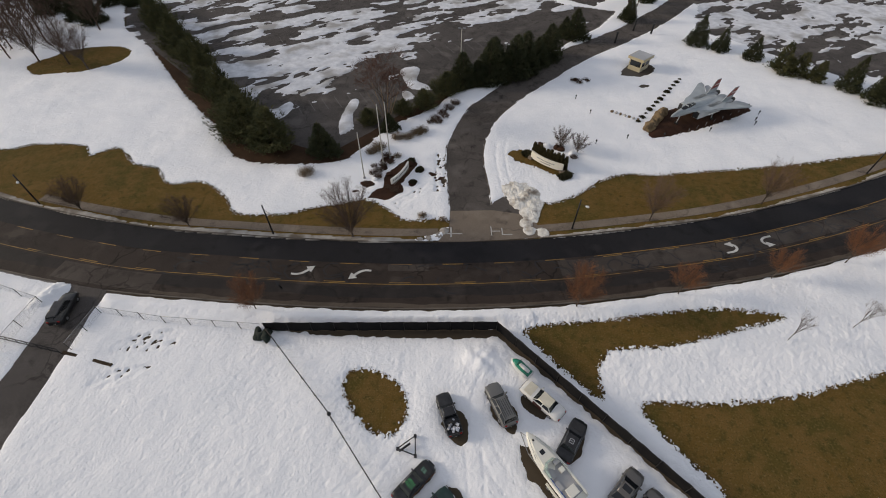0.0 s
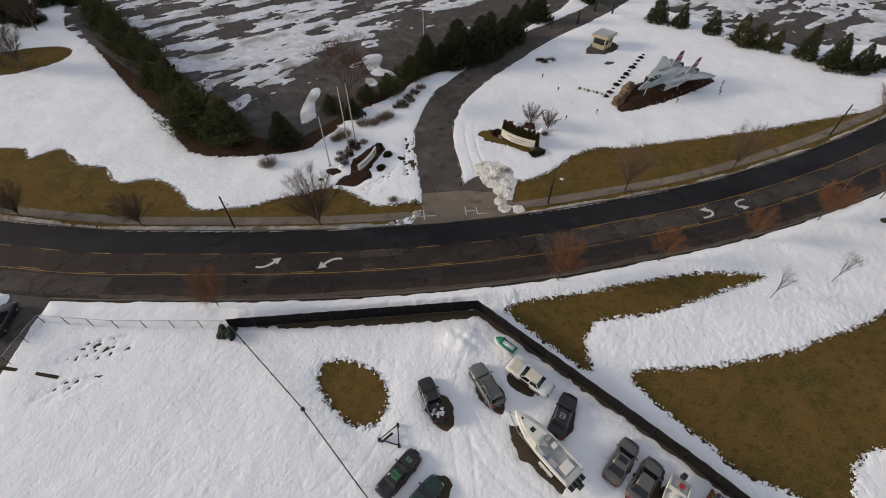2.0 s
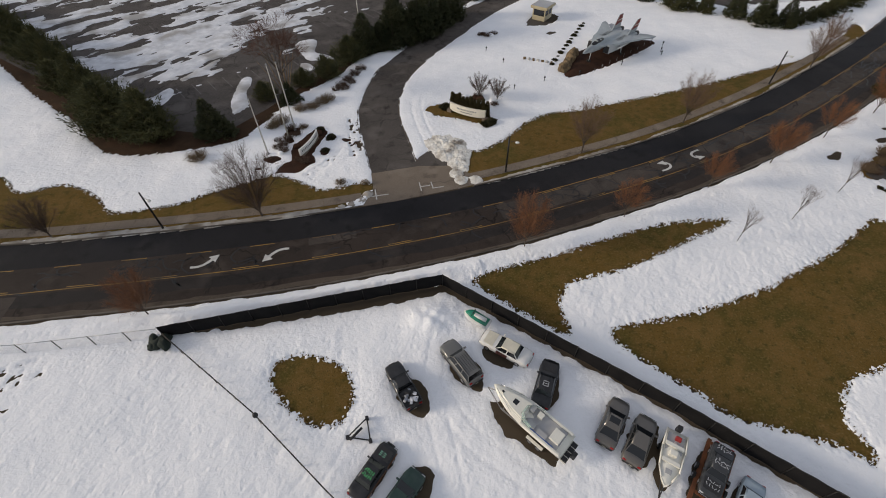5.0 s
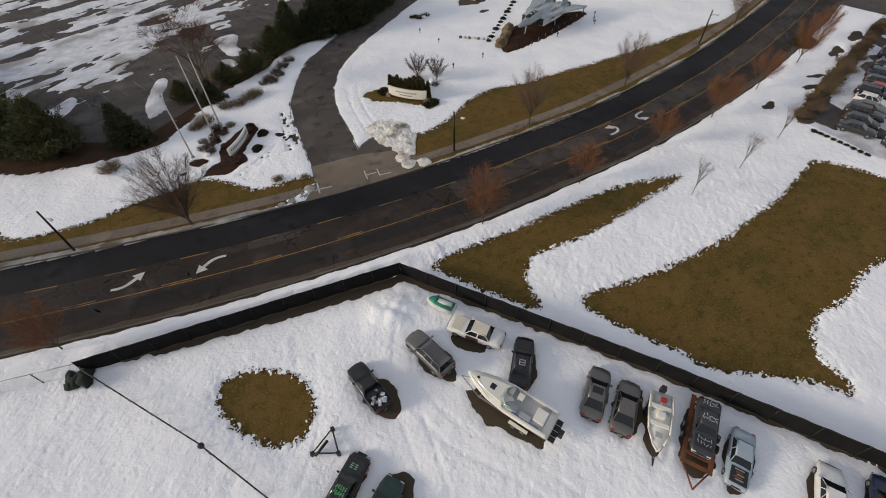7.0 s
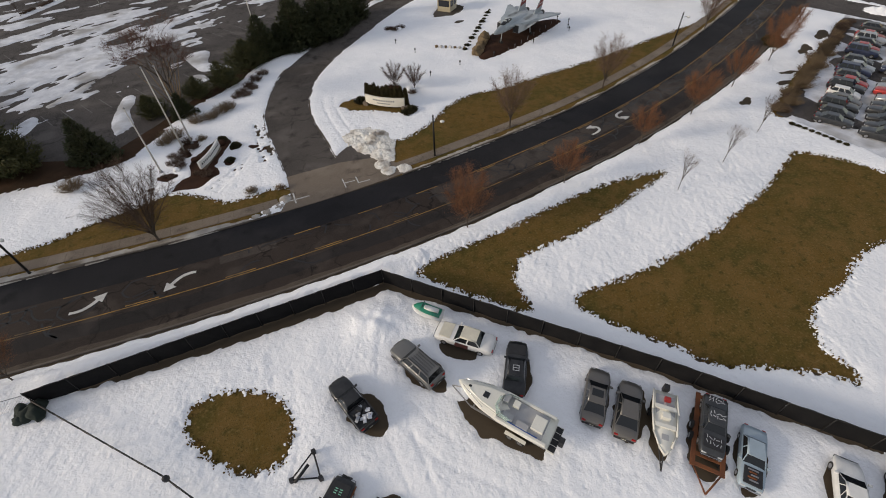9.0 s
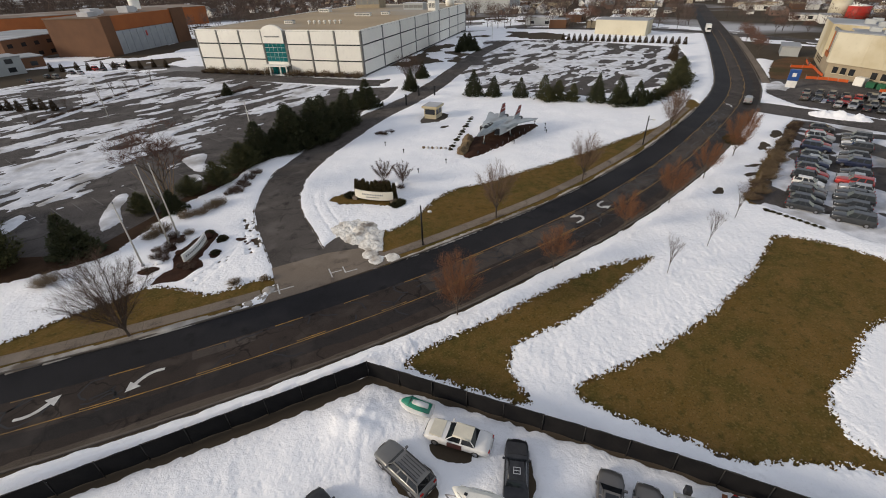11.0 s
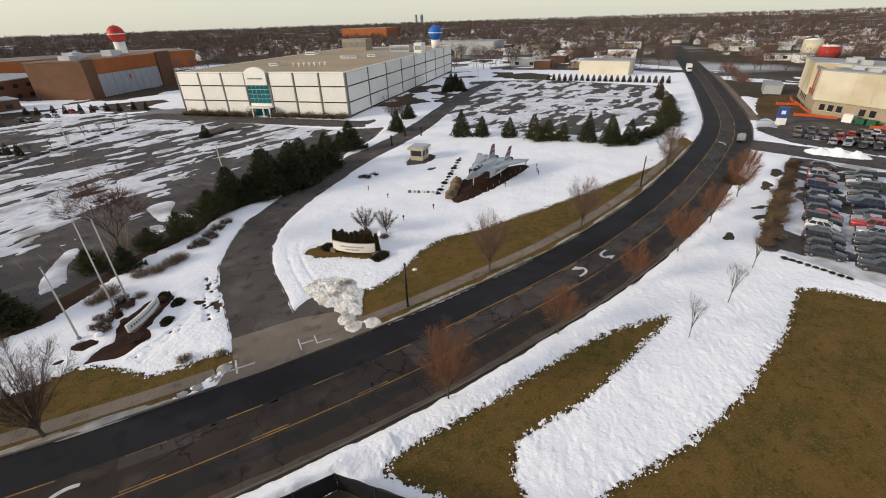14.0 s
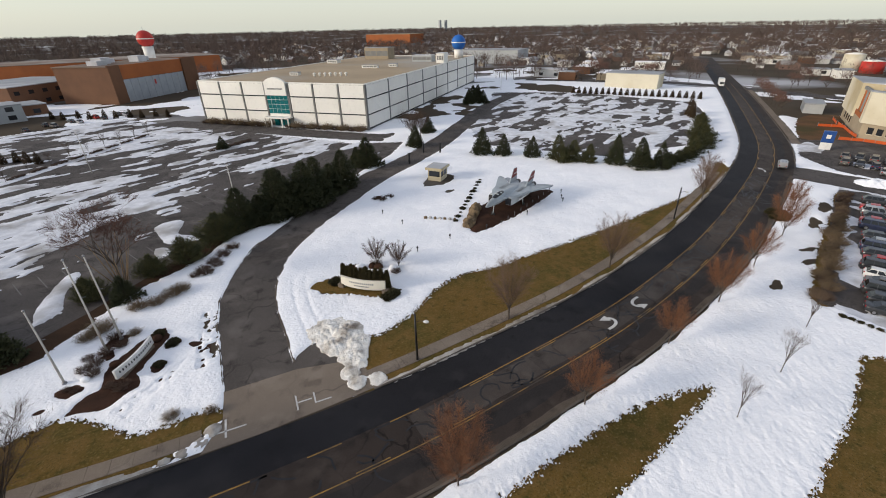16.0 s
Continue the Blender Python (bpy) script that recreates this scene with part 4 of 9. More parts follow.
# entrance bay
w = FL / 7
x0, x1 = 3 * w + 0.6, 4 * w - 0.6
bm = bmesh.new()
arc = [(x0, 10.9)] + [(x0 + (x1 - x0) * k / 12, FH + 0.1 + 1.7 * math.sin(math.pi * k / 12)**0.7) for k in range(13)] + [(x1, 10.9)]
lo = [bm.verts.new((x, 0.1, z)) for x, z in arc]
hi = [bm.verts.new((x, 1.0, z)) for x, z in arc]
bm.faces.new(hi[::-1])
bm.faces.new(lo)
for i in range(len(arc)):
    j = (i + 1) % len(arc)
    bm.faces.new((lo[j], lo[i], hi[i], hi[j]))
part("entrance_gable", bm, M_PANEL, office)
for k in range(14):
    box_part("sign_bar", office, M_FRAME, x0 + 1.4 + k * 0.46, x0 + 1.74 + k * 0.46, 1.0, 1.04, 12.9, 13.4)
for i in range(4):
    for j in range(5):
        u0, u1 = x0 + (x1 - x0) * j / 5, x0 + (x1 - x0) * (j + 1) / 5
        box_part("glass_pane", office, M_TEAL, u0 + 0.09, u1 - 0.09, 0.1, 0.55, 4.6 + i * 1.62, 4.6 + (i + 1) * 1.62 - 0.14)
box_part("entrance_frame", office, M_PANEL, x0, x1, 0.05, 0.45, 3.4, 11.0)
canopy = box_part("canopy", office, M_PANEL, x0 - 0.8, x1 + 0.8, 0.3, 3.6, 3.2, 3.6, bevel=0.05)
for xx in (x0 - 0.5, x0 + 2.2, x1 - 2.2, x1 + 0.5):
    box_part("canopy_post", office, M_PANEL, xx - 0.2, xx + 0.2, 3.0, 3.4, 0, 3.2)
for k in range(3):
    box_part("entrance_door", office, M_TEAL, x0 + 1.0 + k * 2.3, x0 + 2.9 + k * 2.3, 0.05, 0.36, 0.05, 3.0)
# things on the roof
for k in range(7):
    t = thing("roof_vent", "white mushroom vent on the office roof", "vent", OFF @ Matrix.Translation((20.5 + 2.0 * k, -24 + 0.6 * k, FH - 0.05)), "vents on the office roof")
    bm = bmesh.new()
    add_tube(bm, (0, 0, 0), (0, 0, 0.9), 0.4, 0.4, 10)
    part("stack", bm, M_PANEL, t)
    bm = bmesh.new()
    add_tube(bm, (0, 0, 0.9), (0, 0, 1.4), 0.75, 0.35, 10)
    part("cowl", bm, M_PANEL, t)
for x, y, a, b, h, mt, lab in ((50, -116, 15, 9, 6.0, M_TANWALL, "tan louvred plant house on the office roof"), (27, -58, 8, 1.6, 1.2, M_PANEL, "white air handling duct on the office roof"), (19, -66, 4, 1.8, 1.2, M_PANEL, "white air handling duct on the office roof"),
                               (15.6, -98, 11, 6, 3.0, M_SHED, "low grey plant house on the office roof"), (3.2, -92, 4, 7, 4.4, M_PANEL, "white stair tower on the office roof"), (62, -84, 6, 4, 1.5, M_PANEL, "white air unit on the office roof"),
                               (44, -24, 4, 2, 1.1, M_PANEL, "white air unit on the office roof")):
    t = thing("roof_unit", lab, "roof unit", OFF @ Matrix.Translation((x, y, FH - 0.05)))
    box_part("casing", t, mt, -a / 2, a / 2, -b / 2, b / 2, 0, h, bevel=0.08)
    box_part("cap", t, M_FLAT, -a / 2 - 0.15, a / 2 + 0.15, -b / 2 - 0.15, b / 2 + 0.15, h, h + 0.2)
    for k in range(4):
        box_part("louvre", t, M_FRAME, -a / 2 + 0.3 + k * (a - 0.6) / 4, -a / 2 + 0.1 + (k + 1) * (a - 0.6) / 4, b / 2, b / 2 + 0.05, h * 0.3, h * 0.75)


def ball_tower(name, label, m, r, stem, mat):
    t = thing(name, label, "tower", m)
    bm = bmesh.new()
    bmesh.ops.create_uvsphere(bm, u_segments=28, v_segments=16, radius=r, matrix=Matrix.Translation((0, 0, stem + r * 0.9)))
    part("ball", bm, mat, t, smooth=True)
    bm = bmesh.new()
    add_tube(bm, (0, 0, 0), (0, 0, stem), r * 0.62, r * 0.66, 20)
    part("drum", bm, M_PANEL, t)
    bm = bmesh.new()
    add_tube(bm, (0, 0, stem + r * 0.86), (0, 0, stem + r * 0.96), r * 1.02, r * 1.02, 28)
    part("band", bm, M_PANEL, t)
    bm = bmesh.new()
    add_tube(bm, (0, 0, stem + r * 1.9), (0, 0, stem + r * 2.3), 0.12, 0.05, 6)
    part("mast", bm, M_STEEL, t)


M_STEEL = surf("galvanised", (0.34, 0.34, 0.35), (0.24, 0.24, 0.25), scale=1.5, rough=0.5, metal=0.6, bump=0.05)
ball_tower("ball_tower", "bright blue ball on a white drum over the office roof", pose(129.3, 258, 15.05), 4.0, 4.6, M_BLUEBALL)
ball_tower("ball_tower", "big red ball on a white drum over the brick works", pose(-45, 424, 14), 5.6, 8.4, M_REDBALL)

# the brick works with its great pale door
M_BROWNROOF = surf("brown_gravel_roof", (0.20, 0.14, 0.10), (0.14, 0.10, 0.075), scale=0.05, fine=50, rough=0.95, bump=0.2, c=(0.30, 0.27, 0.24))
BW = Matrix.Translation((-47, 286, 0)) @ Matrix.Rotation(math.atan2(56, 36), 4, "Z")
works = thing("brick_hangar", "brown brick hangar with an orange band and pale folding doors", "building", BW)
box_part("wall", works, M_BRICK, 0, 64, 0, 30, -0.2, 17.0)
box_part("roof", works, M_BROWNROOF, -0.3, 64.3, -0.3, 30.3, 17.0, 17.5)
box_part("orange_band", works, M_ORANGE, 7, 52, -0.5, 0, 11.0, 17.6)
box_part("pier", works, M_BRICK, 0, 7, -0.9, 0, 0, 17.8)
box_part("pier", works, M_BRICK, 52, 64, -1.2, 0, 0, 18.2)
for k in range(9):
    box_part("door_leaf", works, M_DOOR, 7 + k * 5.0, 7 + k * 5.0 + 4.8, -0.35, 0, 0.1, 10.8)
box_part("logo_plate", works, M_REDBALL, 28, 29.0, -0.5, -0.35, 6.6, 9.0)
for k in range(5):
    box_part("plant_room", works, M_FLAT, 6 + 9 * k, 12 + 9 * k, 10 + 6 * (k % 3), 16 + 6 * (k % 3), 17.5, 19.5 + (k % 2))


def plain_building(name, label, x, y, turn, a, b, h, wall, roof, storeys=1, windows=True, overhang=0.2):
    t = thing(name, label, "building", pose(x, y, 0, 0, 0, turn))
    box_part("wall", t, wall, -a / 2, a / 2, -b / 2, b / 2, -0.2, h)
    box_part("roof", t, roof, -a / 2 - overhang, a / 2 + overhang, -b / 2 - overhang, b / 2 + overhang, h, h + 0.4)
    if windows:
        n = max(2, int(a / 7))
        for s in range(storeys):
            z0 = 1.0 + s * h / storeys
            for k in range(n):
                u = -a / 2 + (k + 0.5) * a / n
                box_part("window", t, M_DARKGLASS, u - 1.3, u + 1.3, -b / 2 - 0.06, -b / 2, z0, z0 + min(1.8, h / storeys - 1.4))
    return t


plain_building("brick_wing", "long low brown brick wing with a snowy flat roof", -96, 330, 57.3, 50, 44, 9.5, M_BRICK, M_FLAT, 2)
plain_building("brick_wing", "long orange brick works building far behind", -80, 470, 20, 150, 60, 13, M_ORANGE, M_BROWNROOF, 1, False)
plain_building("white_shed", "low pale office shed with a flat roof", -92, 252, 30, 34, 14, 6.5, M_SHED, M_FLAT, 2)
plain_building("brown_annex", "low brown annex with a grey flat roof", -92, 268, 30, 40, 16, 4.4, M_BRICK, M_FLAT, 1)
plain_building("orange_hall", "orange brick hall with a flat top far off", 292, 850, -50, 92, 50, 19, M_ORANGE, M_ROOF, 1, False)
plain_building("white_terrace", "long white low building far off", 88, 372, -12, 70, 18, 6.5, M_PANEL, M_FLAT, 1)
plain_building("metal_hall", "grey metal hall with a shallow roof", 236, 396, -52, 54, 30, 11, M_SHED, M_FLAT, 1, False)
plain_building("white_block", "windowless white block behind a hedge", 208, 200, -60, 27, 14, 7.2, M_STUCCO, M_FLAT, 1, False)

# the cream building with its tall recess; it stands askew to the street
EM = Matrix(((0.845, 0.12, 0, 173.5), (0.535, 0.993, 0, 81.0), (0, 0, 1, 0), (0, 0, 0, 1)))
emp = thing("cream_building", "cream stucco building with a tall red-framed recess", "building")


def emp_part(name, mat, *box, bevel=0.0):
    return box_part(name, emp, mat, *box, m=EM, bevel=bevel)


emp_part("upper_wall", M_STUCCO, 0, 3.0, -22, 0, 4.4, 12.9)
emp_part("upper_wall", M_STUCCO, 17.0, 38, -24, 0, 3.6, 13.6)
emp_part("back_wall", M_STUCCO, 3.0, 17.0, -22, -6.0, 4.4, 12.6)
emp_part("lower_wall", M_TANWALL, 0.8, 37.4, -21.2, -0.8, -0.2, 4.4)
emp_part("recess_floor", M_TANWALL, 3.0, 17.0, -6.0, -0.7, 4.4, 4.6)
emp_part("roof", M_FLAT, -0.2, 3.1, -22.2, 0.2, 12.9, 13.2)
emp_part("roof", M_FLAT, 16.9, 38.2, -24.2, 0.2, 13.6, 13.9)
emp_part("roof", M_FLAT, 3.1, 16.9, -22.2, -5.9, 12.6, 12.9)
emp_part("recess_beam", M_FRAME, 3.0, 17.0, -1.4, -0.8, 12.0, 12.9)
for k in range(5):
    emp_part("column", M_FRAME if k % 2 else M_ORANGE, 4.2 + k * 2.8, 5.0 + k * 2.8, -2.0, -1.2, 4.4, 12.4)
emp_part("railing", M_ORANGE, 3.0, 17.0, -0.9, -0.75, 4.6, 6.0)
emp_part("recess_glass", M_DARKGLASS, 3.1, 16.9, -6.0, -5.8, 4.6, 12.0)
for y0 in (-2.6, -5.0, -7.4, -13.4, -16.0):
    w_ = emp_part("window", M_DARKGLASS, 0.70, 0.80, y0 - 1.5, y0, 1.6, 3.4)
    emp_part("window_sill", M_STUCCO, 0.60, 0.80, y0 - 1.6, y0 + 0.1, 1.45, 1.6)
for x0 in (19, 22.5, 26, 30):
    emp_part("window", M_DARKGLASS, x0, x0 + 1.4, -0.8, -0.72, 1.2, 3.2)
for y0 in (-9.6, -15.0, -20.0):
    emp_part("pilaster", M_STUCCO, -0.10, 0, y0, y0 + 0.35, 4.4, 12.8)
for k in range(5):
    emp_part("roof_unit", M_SHED, 5 + 6 * k, 7.5 + 6 * k, -16 + 3 * (k % 2), -13 + 3 * (k % 2), 12.9 if k < 2 else 13.9, 14.0 if k < 2 else 15.2)
plain_building("grey_annex", "low grey-blue annex beside the cream building", 189, 43, 32, 22, 24, 6.0, M_SHED, M_FLAT, 1)
M_GREENBIN = surf("green_bin_paint", (0.012, 0.10, 0.045), (0.010, 0.07, 0.035), scale=1.5, rough=0.6, bump=0.05)
for k, (x, y) in enumerate(((168.6, 65.4), (168.2, 62.6))):
    ob = thing("rubbish_skip", "green steel rubbish skip beside the cream building", "skip", pose(x, y, 0, 0, 0, 83), group="skips by the wall")
    box_part("body", ob, M_GREENBIN, -1.1, 1.1, -0.8, 0.8, 0.1, 1.5, bevel=0.06)
    box_part("lid", ob, M_GREENBIN, -1.15, 1.15, -0.85, 0.85, 1.5, 1.62, bevel=0.04)
    for x0 in (-0.9, 0.9):
        box_part("castor", ob, M_FRAME, x0 - 0.12, x0 + 0.12, -0.6, 0.6, -0.02, 0.12)
ob = thing("storage_box", "white site storage box beside the skips", "container", pose(169.4, 68.6, 0, 0, 0, 83))
box_part("body", ob, M_PANEL, -1.3, 1.3, -1.0, 1.0, 0, 2.3, bevel=0.05)
box_part("door", ob, M_SHED, -1.33, -1.30, -0.7, 0.7, 0.1, 2.1)
plain_building("site_shed", "low pale shed beside the building site", 209, 112, 32, 13, 6, 3.2, M_SHED, M_FLAT, 1)

# ---- vehicles ----
M_GLASS = bpy.data.materials.new("tinted_glass")
M_GLASS.use_nodes = True
_p = M_GLASS.node_tree.nodes["Principled BSDF"]
_p.inputs["Base Color"].default_value, _p.inputs["Roughness"].default_value, _p.inputs["IOR"].default_value = (0.012, 0.014, 0.016, 1), 0.06, 1.5
M_TYRE = surf("tyre_rubber", (0.018, 0.018, 0.018), (0.035, 0.033, 0.030), scale=3, rough=0.9, bump=0.1)
M_RIM = surf("wheel_metal", (0.42, 0.42, 0.43), (0.25, 0.25, 0.26), scale=3, rough=0.35, metal=0.8, bump=0.0)
M_TRIM = surf("black_plastic", (0.020, 0.020, 0.022), (0.032, 0.032, 0.034), scale=3, rough=0.6, bump=0.05)
M_CHROME = surf("chrome", (0.6, 0.6, 0.6), (0.45, 0.45, 0.46), scale=3, rough=0.2, metal=1.0, bump=0.0)
M_HEAD = surf("headlamp_lens", (0.55, 0.56, 0.56), (0.42, 0.43, 0.44), scale=3, rough=0.12, bump=0.0)
M_TAIL = surf("tail_lamp_lens", (0.36, 0.015, 0.012), (0.25, 0.01, 0.01), scale=3, rough=0.2, bump=0.0)
M_PLATE = surf("number_plate", (0.55, 0.53, 0.45), (0.45, 0.44, 0.38), scale=3, rough=0.5, bump=0.0)
M_RUST = surf("rust", (0.20, 0.075, 0.030), (0.11, 0.045, 0.025), scale=1.5, fine=10, rough=0.9, bump=0.3)
M_STEEL = surf("galvanised_steel", (0.34, 0.34, 0.35), (0.24, 0.24, 0.25), scale=1.5, rough=0.5, metal=0.6, bump=0.05)
P_BLACK = paint("black_paint", (0.012, 0.012, 0.014))
P_GREY = paint("warm_grey_paint", (0.15, 0.148, 0.142))
P_TAUPE = paint("taupe_paint", (0.130, 0.120, 0.108))
P_SILVER = paint("silver_paint", (0.40, 0.41, 0.42), metal=0.5)
P_WHITE = paint("white_paint", (0.74, 0.73, 0.70), metal=0.0)
P_CREAM = paint("cream_paint", (0.68, 0.63, 0.50), metal=0.0)
P_GREEN = paint("dark_green_paint", (0.012, 0.040, 0.032))
P_BLUE = paint("pale_blue_paint", (0.36, 0.44, 0.50), metal=0.2, rough=0.5)
P_NAVY = paint("navy_paint", (0.014, 0.022, 0.060))
P_ROYAL = paint("bright_blue_paint", (0.02, 0.08, 0.30))
P_RED = paint("red_paint", (0.42, 0.025, 0.02))
P_DARK = paint("charcoal_paint", (0.035, 0.037, 0.040))
P_MAROON = paint("maroon_paint", (0.11, 0.035, 0.028), rough=0.6)


def loft(sections, smooth=True):
    """A closed skin through rings of the same count, capped at both ends."""
    bm = bmesh.new()
    rings = [[bm.verts.new(p) for p in ring] for ring in sections]
    n = len(rings[0])
    for a, b in zip(rings, rings[1:]):
        for i in range(n):
            j = (i + 1) % n
            bm.faces.new((a[i], a[j], b[j], b[i])).smooth = smooth
    bm.faces.new(rings[0][::-1])
    bm.faces.new(rings[-1])
    bmesh.ops.recalc_face_normals(bm, faces=bm.faces[:])
    return bm


def body_ring(x, z0, z1, w, crown=0.03):
    half = ((0.0, z0), (0.9, z0), (1.0, z0 + 0.22 * (z1 - z0)), (1.0, z0 + 0.68 * (z1 - z0)), (0.95, z1 - 0.05), (0.86, z1), (0.45, z1 + crown), (0.0, z1 + crown * 1.2))
    right = [(x, -w * k, z) for k, z in half[1:-1]]
    left = [(x, w * k, z) for k, z in half[1:-1]][::-1]
    return [(x, 0, z0), *right, (x, 0, half[-1][1]), *left]


def add_wheel(bm_t, bm_r, x, y, r, w):
    s = 1 if y > 0 else -1
    add_tube(bm_t, (x, y - s * w, r), (x, y, r), r, r * 0.96, 18)
    add_tube(bm_r, (x, y - s * 0.05, r), (x, y + s * 0.012, r), r * 0.62, r * 0.56, 14)


def pane_on(bm, quad, lift=0.008, shrink=0.9):
    """A thin pane on a face given by four corners."""
    q = [Vector(v) for v in quad]
    c = sum(q, Vector()) / 4
    nrm = (q[1] - q[0]).cross(q[3] - q[0]).normalized()
    q = [c + (v - c) * shrink for v in q]
    lo, hi = [bm.verts.new(v - nrm * 0.01) for v in q], [bm.verts.new(v + nrm * lift) for v in q]
    bm.faces.new(hi)
    for i in range(4):
        j = (i + 1) % 4
        bm.faces.new((lo[i], lo[j], hi[j], hi[i]))


SHAPES = {  # length, width, hood, belt, tail height, roof; cabin foot rear/front, cabin top rear/front
    "sedan": (4.75, 1.80, 0.86, 0.93, 0.98, 1.43, -1.75, 1.05, -1.00, 0.25),
    "old_sedan": (5.35, 1.92, 0.92, 0.95, 0.96, 1.42, -1.60, 0.85, -1.15, 0.25),
    "coupe": (4.40, 1.76, 0.82, 0.90, 0.95, 1.34, -1.85, 0.85, -0.80, 0.05),
    "suv": (4.95, 1.90, 1.08, 1.12, 1.15, 1.78, -2.30, 0.95, -2.05, 0.35),
    "hatch": (4.40, 1.78, 0.92, 0.98, 1.02, 1.50, -2.02, 1.15, -1.55, 0.30),
    "pickup": (5.30, 1.92, 1.08, 1.10, 1.05, 1.72, -0.65, 1.05, -0.50, 0.40),
}


def car(name, label, m, shape, mat, group="", roof_mat=None, rack=False, sunroof=False, hood_mat=None, category="car", wheels=True, scale=1.0):
    L, W, hood, belt, tail, roof, fr, ff, tr, tf = SHAPES[shape]
    w = W / 2
    base = thing(name, label, category, m @ Matrix.Scale(scale, 4) if scale != 1 else m, group)
    h = L / 2
    zs = [(-h, 0.42, tail - 0.22, w * 0.82), (-h + 0.12, 0.30, tail - 0.06, w * 0.93), (-h + 0.55, 0.24, tail, w * 0.98), (fr, 0.22, belt + 0.02, w), (0.0, 0.22, belt, w),
          (ff, 0.22, belt - 0.02, w), (ff + 0.25, 0.22, hood + 0.02, w * 0.99), (h - 0.55, 0.26, hood - 0.06, w * 0.96), (h - 0.14, 0.32, hood - 0.18, w * 0.86), (h, 0.42, hood - 0.32, w * 0.74)]
    zs.sort()
    part("body", loft([body_ring(*z) for z in zs]), mat, base, smooth=False)
    # cabin with its panes
    bw, tw, rz = w * 0.90, w * 0.70, roof - 0.05
    B = [(fr, -bw, belt - 0.02), (ff, -bw * 0.96, belt - 0.04), (ff, bw * 0.96, belt - 0.04), (fr, bw, belt - 0.02)]
    T = [(tr, -tw, rz), (tf, -tw * 0.97, rz), (tf, tw * 0.97, rz), (tr, tw, rz)]
    part("cabin", loft([B, T], False), mat, base)
    for nm, quad in (("windscreen", (B[1], B[2], T[2], T[1])), ("rear_window", (B[3], B[0], T[0], T[3]))):
        bm = bmesh.new()
        pane_on(bm, quad, 0.008, 0.93)
        part(nm, bm, M_GLASS, base)
    for s, (b0, b1, t0, t1) in ((-1, (B[0], B[1], T[0], T[1])), (1, (B[3], B[2], T[3], T[2]))):
        cut = (0.0, 0.5, 1.0) if abs(fr - ff) < 2.6 else (0.0, 0.36, 0.68, 1.0)
        for u, v in zip(cut, cut[1:]):
            q = [Vector(b0).lerp(Vector(b1), u), Vector(b0).lerp(Vector(b1), v), Vector(t0).lerp(Vector(t1), v), Vector(t0).lerp(Vector(t1), u)]
            bm = bmesh.new()
            pane_on(bm, q if s < 0 else q[::-1], 0.008, 0.88)
            part("side_window", bm, M_GLASS, base)
    bm = loft([[(x, y * k, z) for x, y in ((tr - 0.04, -tw), (tf + 0.04, -tw * 0.97), (tf + 0.04, tw * 0.97), (tr - 0.04, tw))] for k, z in ((1.03, rz - 0.02), (1.0, rz + 0.02), (0.82, roof))])
    part("roof", bm, roof_mat or mat, base, smooth=False)
    if hood_mat:
        bm = bmesh.new()
        add_prism(bm, [(ff + 0.3, -w * 0.8), (h - 0.5, -w * 0.74), (h - 0.5, w * 0.74), (ff + 0.3, w * 0.8)], hood - 0.02, hood + 0.07)
        part("bonnet", bm, hood_mat, base)
    if sunroof:
        bm = bmesh.new()
        add_box(bm, tf - 0.75, tf - 0.15, -0.42, 0.42, roof - 0.02, roof + 0.012, bevel=0.006)
        part("sunroof", bm, M_GLASS, base)
    if rack:
        for y in (-tw * 0.86, tw * 0.86):
            bm = bmesh.new()
            add_box(bm, tr + 0.1, tf - 0.1, y - 0.025, y + 0.025, roof + 0.0, roof + 0.06)
            part("roof_rail", bm, M_TRIM, base)
        for k in range(9):
            y = -tw * 0.7 + k * tw * 1.4 / 8
            bm = bmesh.new()
            add_box(bm, tr + 0.25, tf - 0.25, y - 0.02, y + 0.02, roof - 0.01, roof + 0.018)
            part("roof_rib", bm, M_TRIM if k % 2 else mat, base)
    if wheels:
        r = 0.36 if shape in ("suv", "pickup") else 0.32
        for x in (-h * 0.60, h * 0.62):
            for s in (-1, 1):
                bt, br = bmesh.new(), bmesh.new()
                add_wheel(bt, br, x, s * (w + 0.012), r, 0.22)
                tyre = part("tyre", bt, M_TYRE, base)
                part("rim", br, M_RIM, tyre)
    for nm, x, mt, z, dx in (("front_bumper", h, M_TRIM, 0.46, 0.06), ("rear_bumper", -h, M_TRIM, 0.50, -0.06)):
        bm = bmesh.new()
        add_box(bm, min(x - dx, x + dx), max(x - dx, x + dx), -w * 0.78, w * 0.78, z - 0.10, z + 0.08, bevel=0.03)
        part(nm, bm, mt if shape != "old_sedan" else M_CHROME, base)
    for s in (-1, 1):
        bm = bmesh.new()
        add_box(bm, h - 0.22, h - 0.03, s * w * 0.60 - 0.17, s * w * 0.60 + 0.17, hood - 0.34, hood - 0.20, bevel=0.03)
        part("headlamp", bm, M_HEAD, base)
        bm = bmesh.new()
        add_box(bm, -h - 0.01, -h + 0.14, s * w * 0.68 - 0.14, s * w * 0.68 + 0.14, tail - 0.26, tail - 0.10, bevel=0.02)
        part("tail_lamp", bm, M_TAIL, base)
        bm = bmesh.new()
        add_box(bm, ff - 0.28, ff - 0.12, min(s * w * 0.93, s * (w + 0.17)), max(s * w * 0.93, s * (w + 0.17)), belt + 0.02, belt + 0.16, bevel=0.03)
        part("wing_mirror", bm, mat, base)
    bm = bmesh.new()
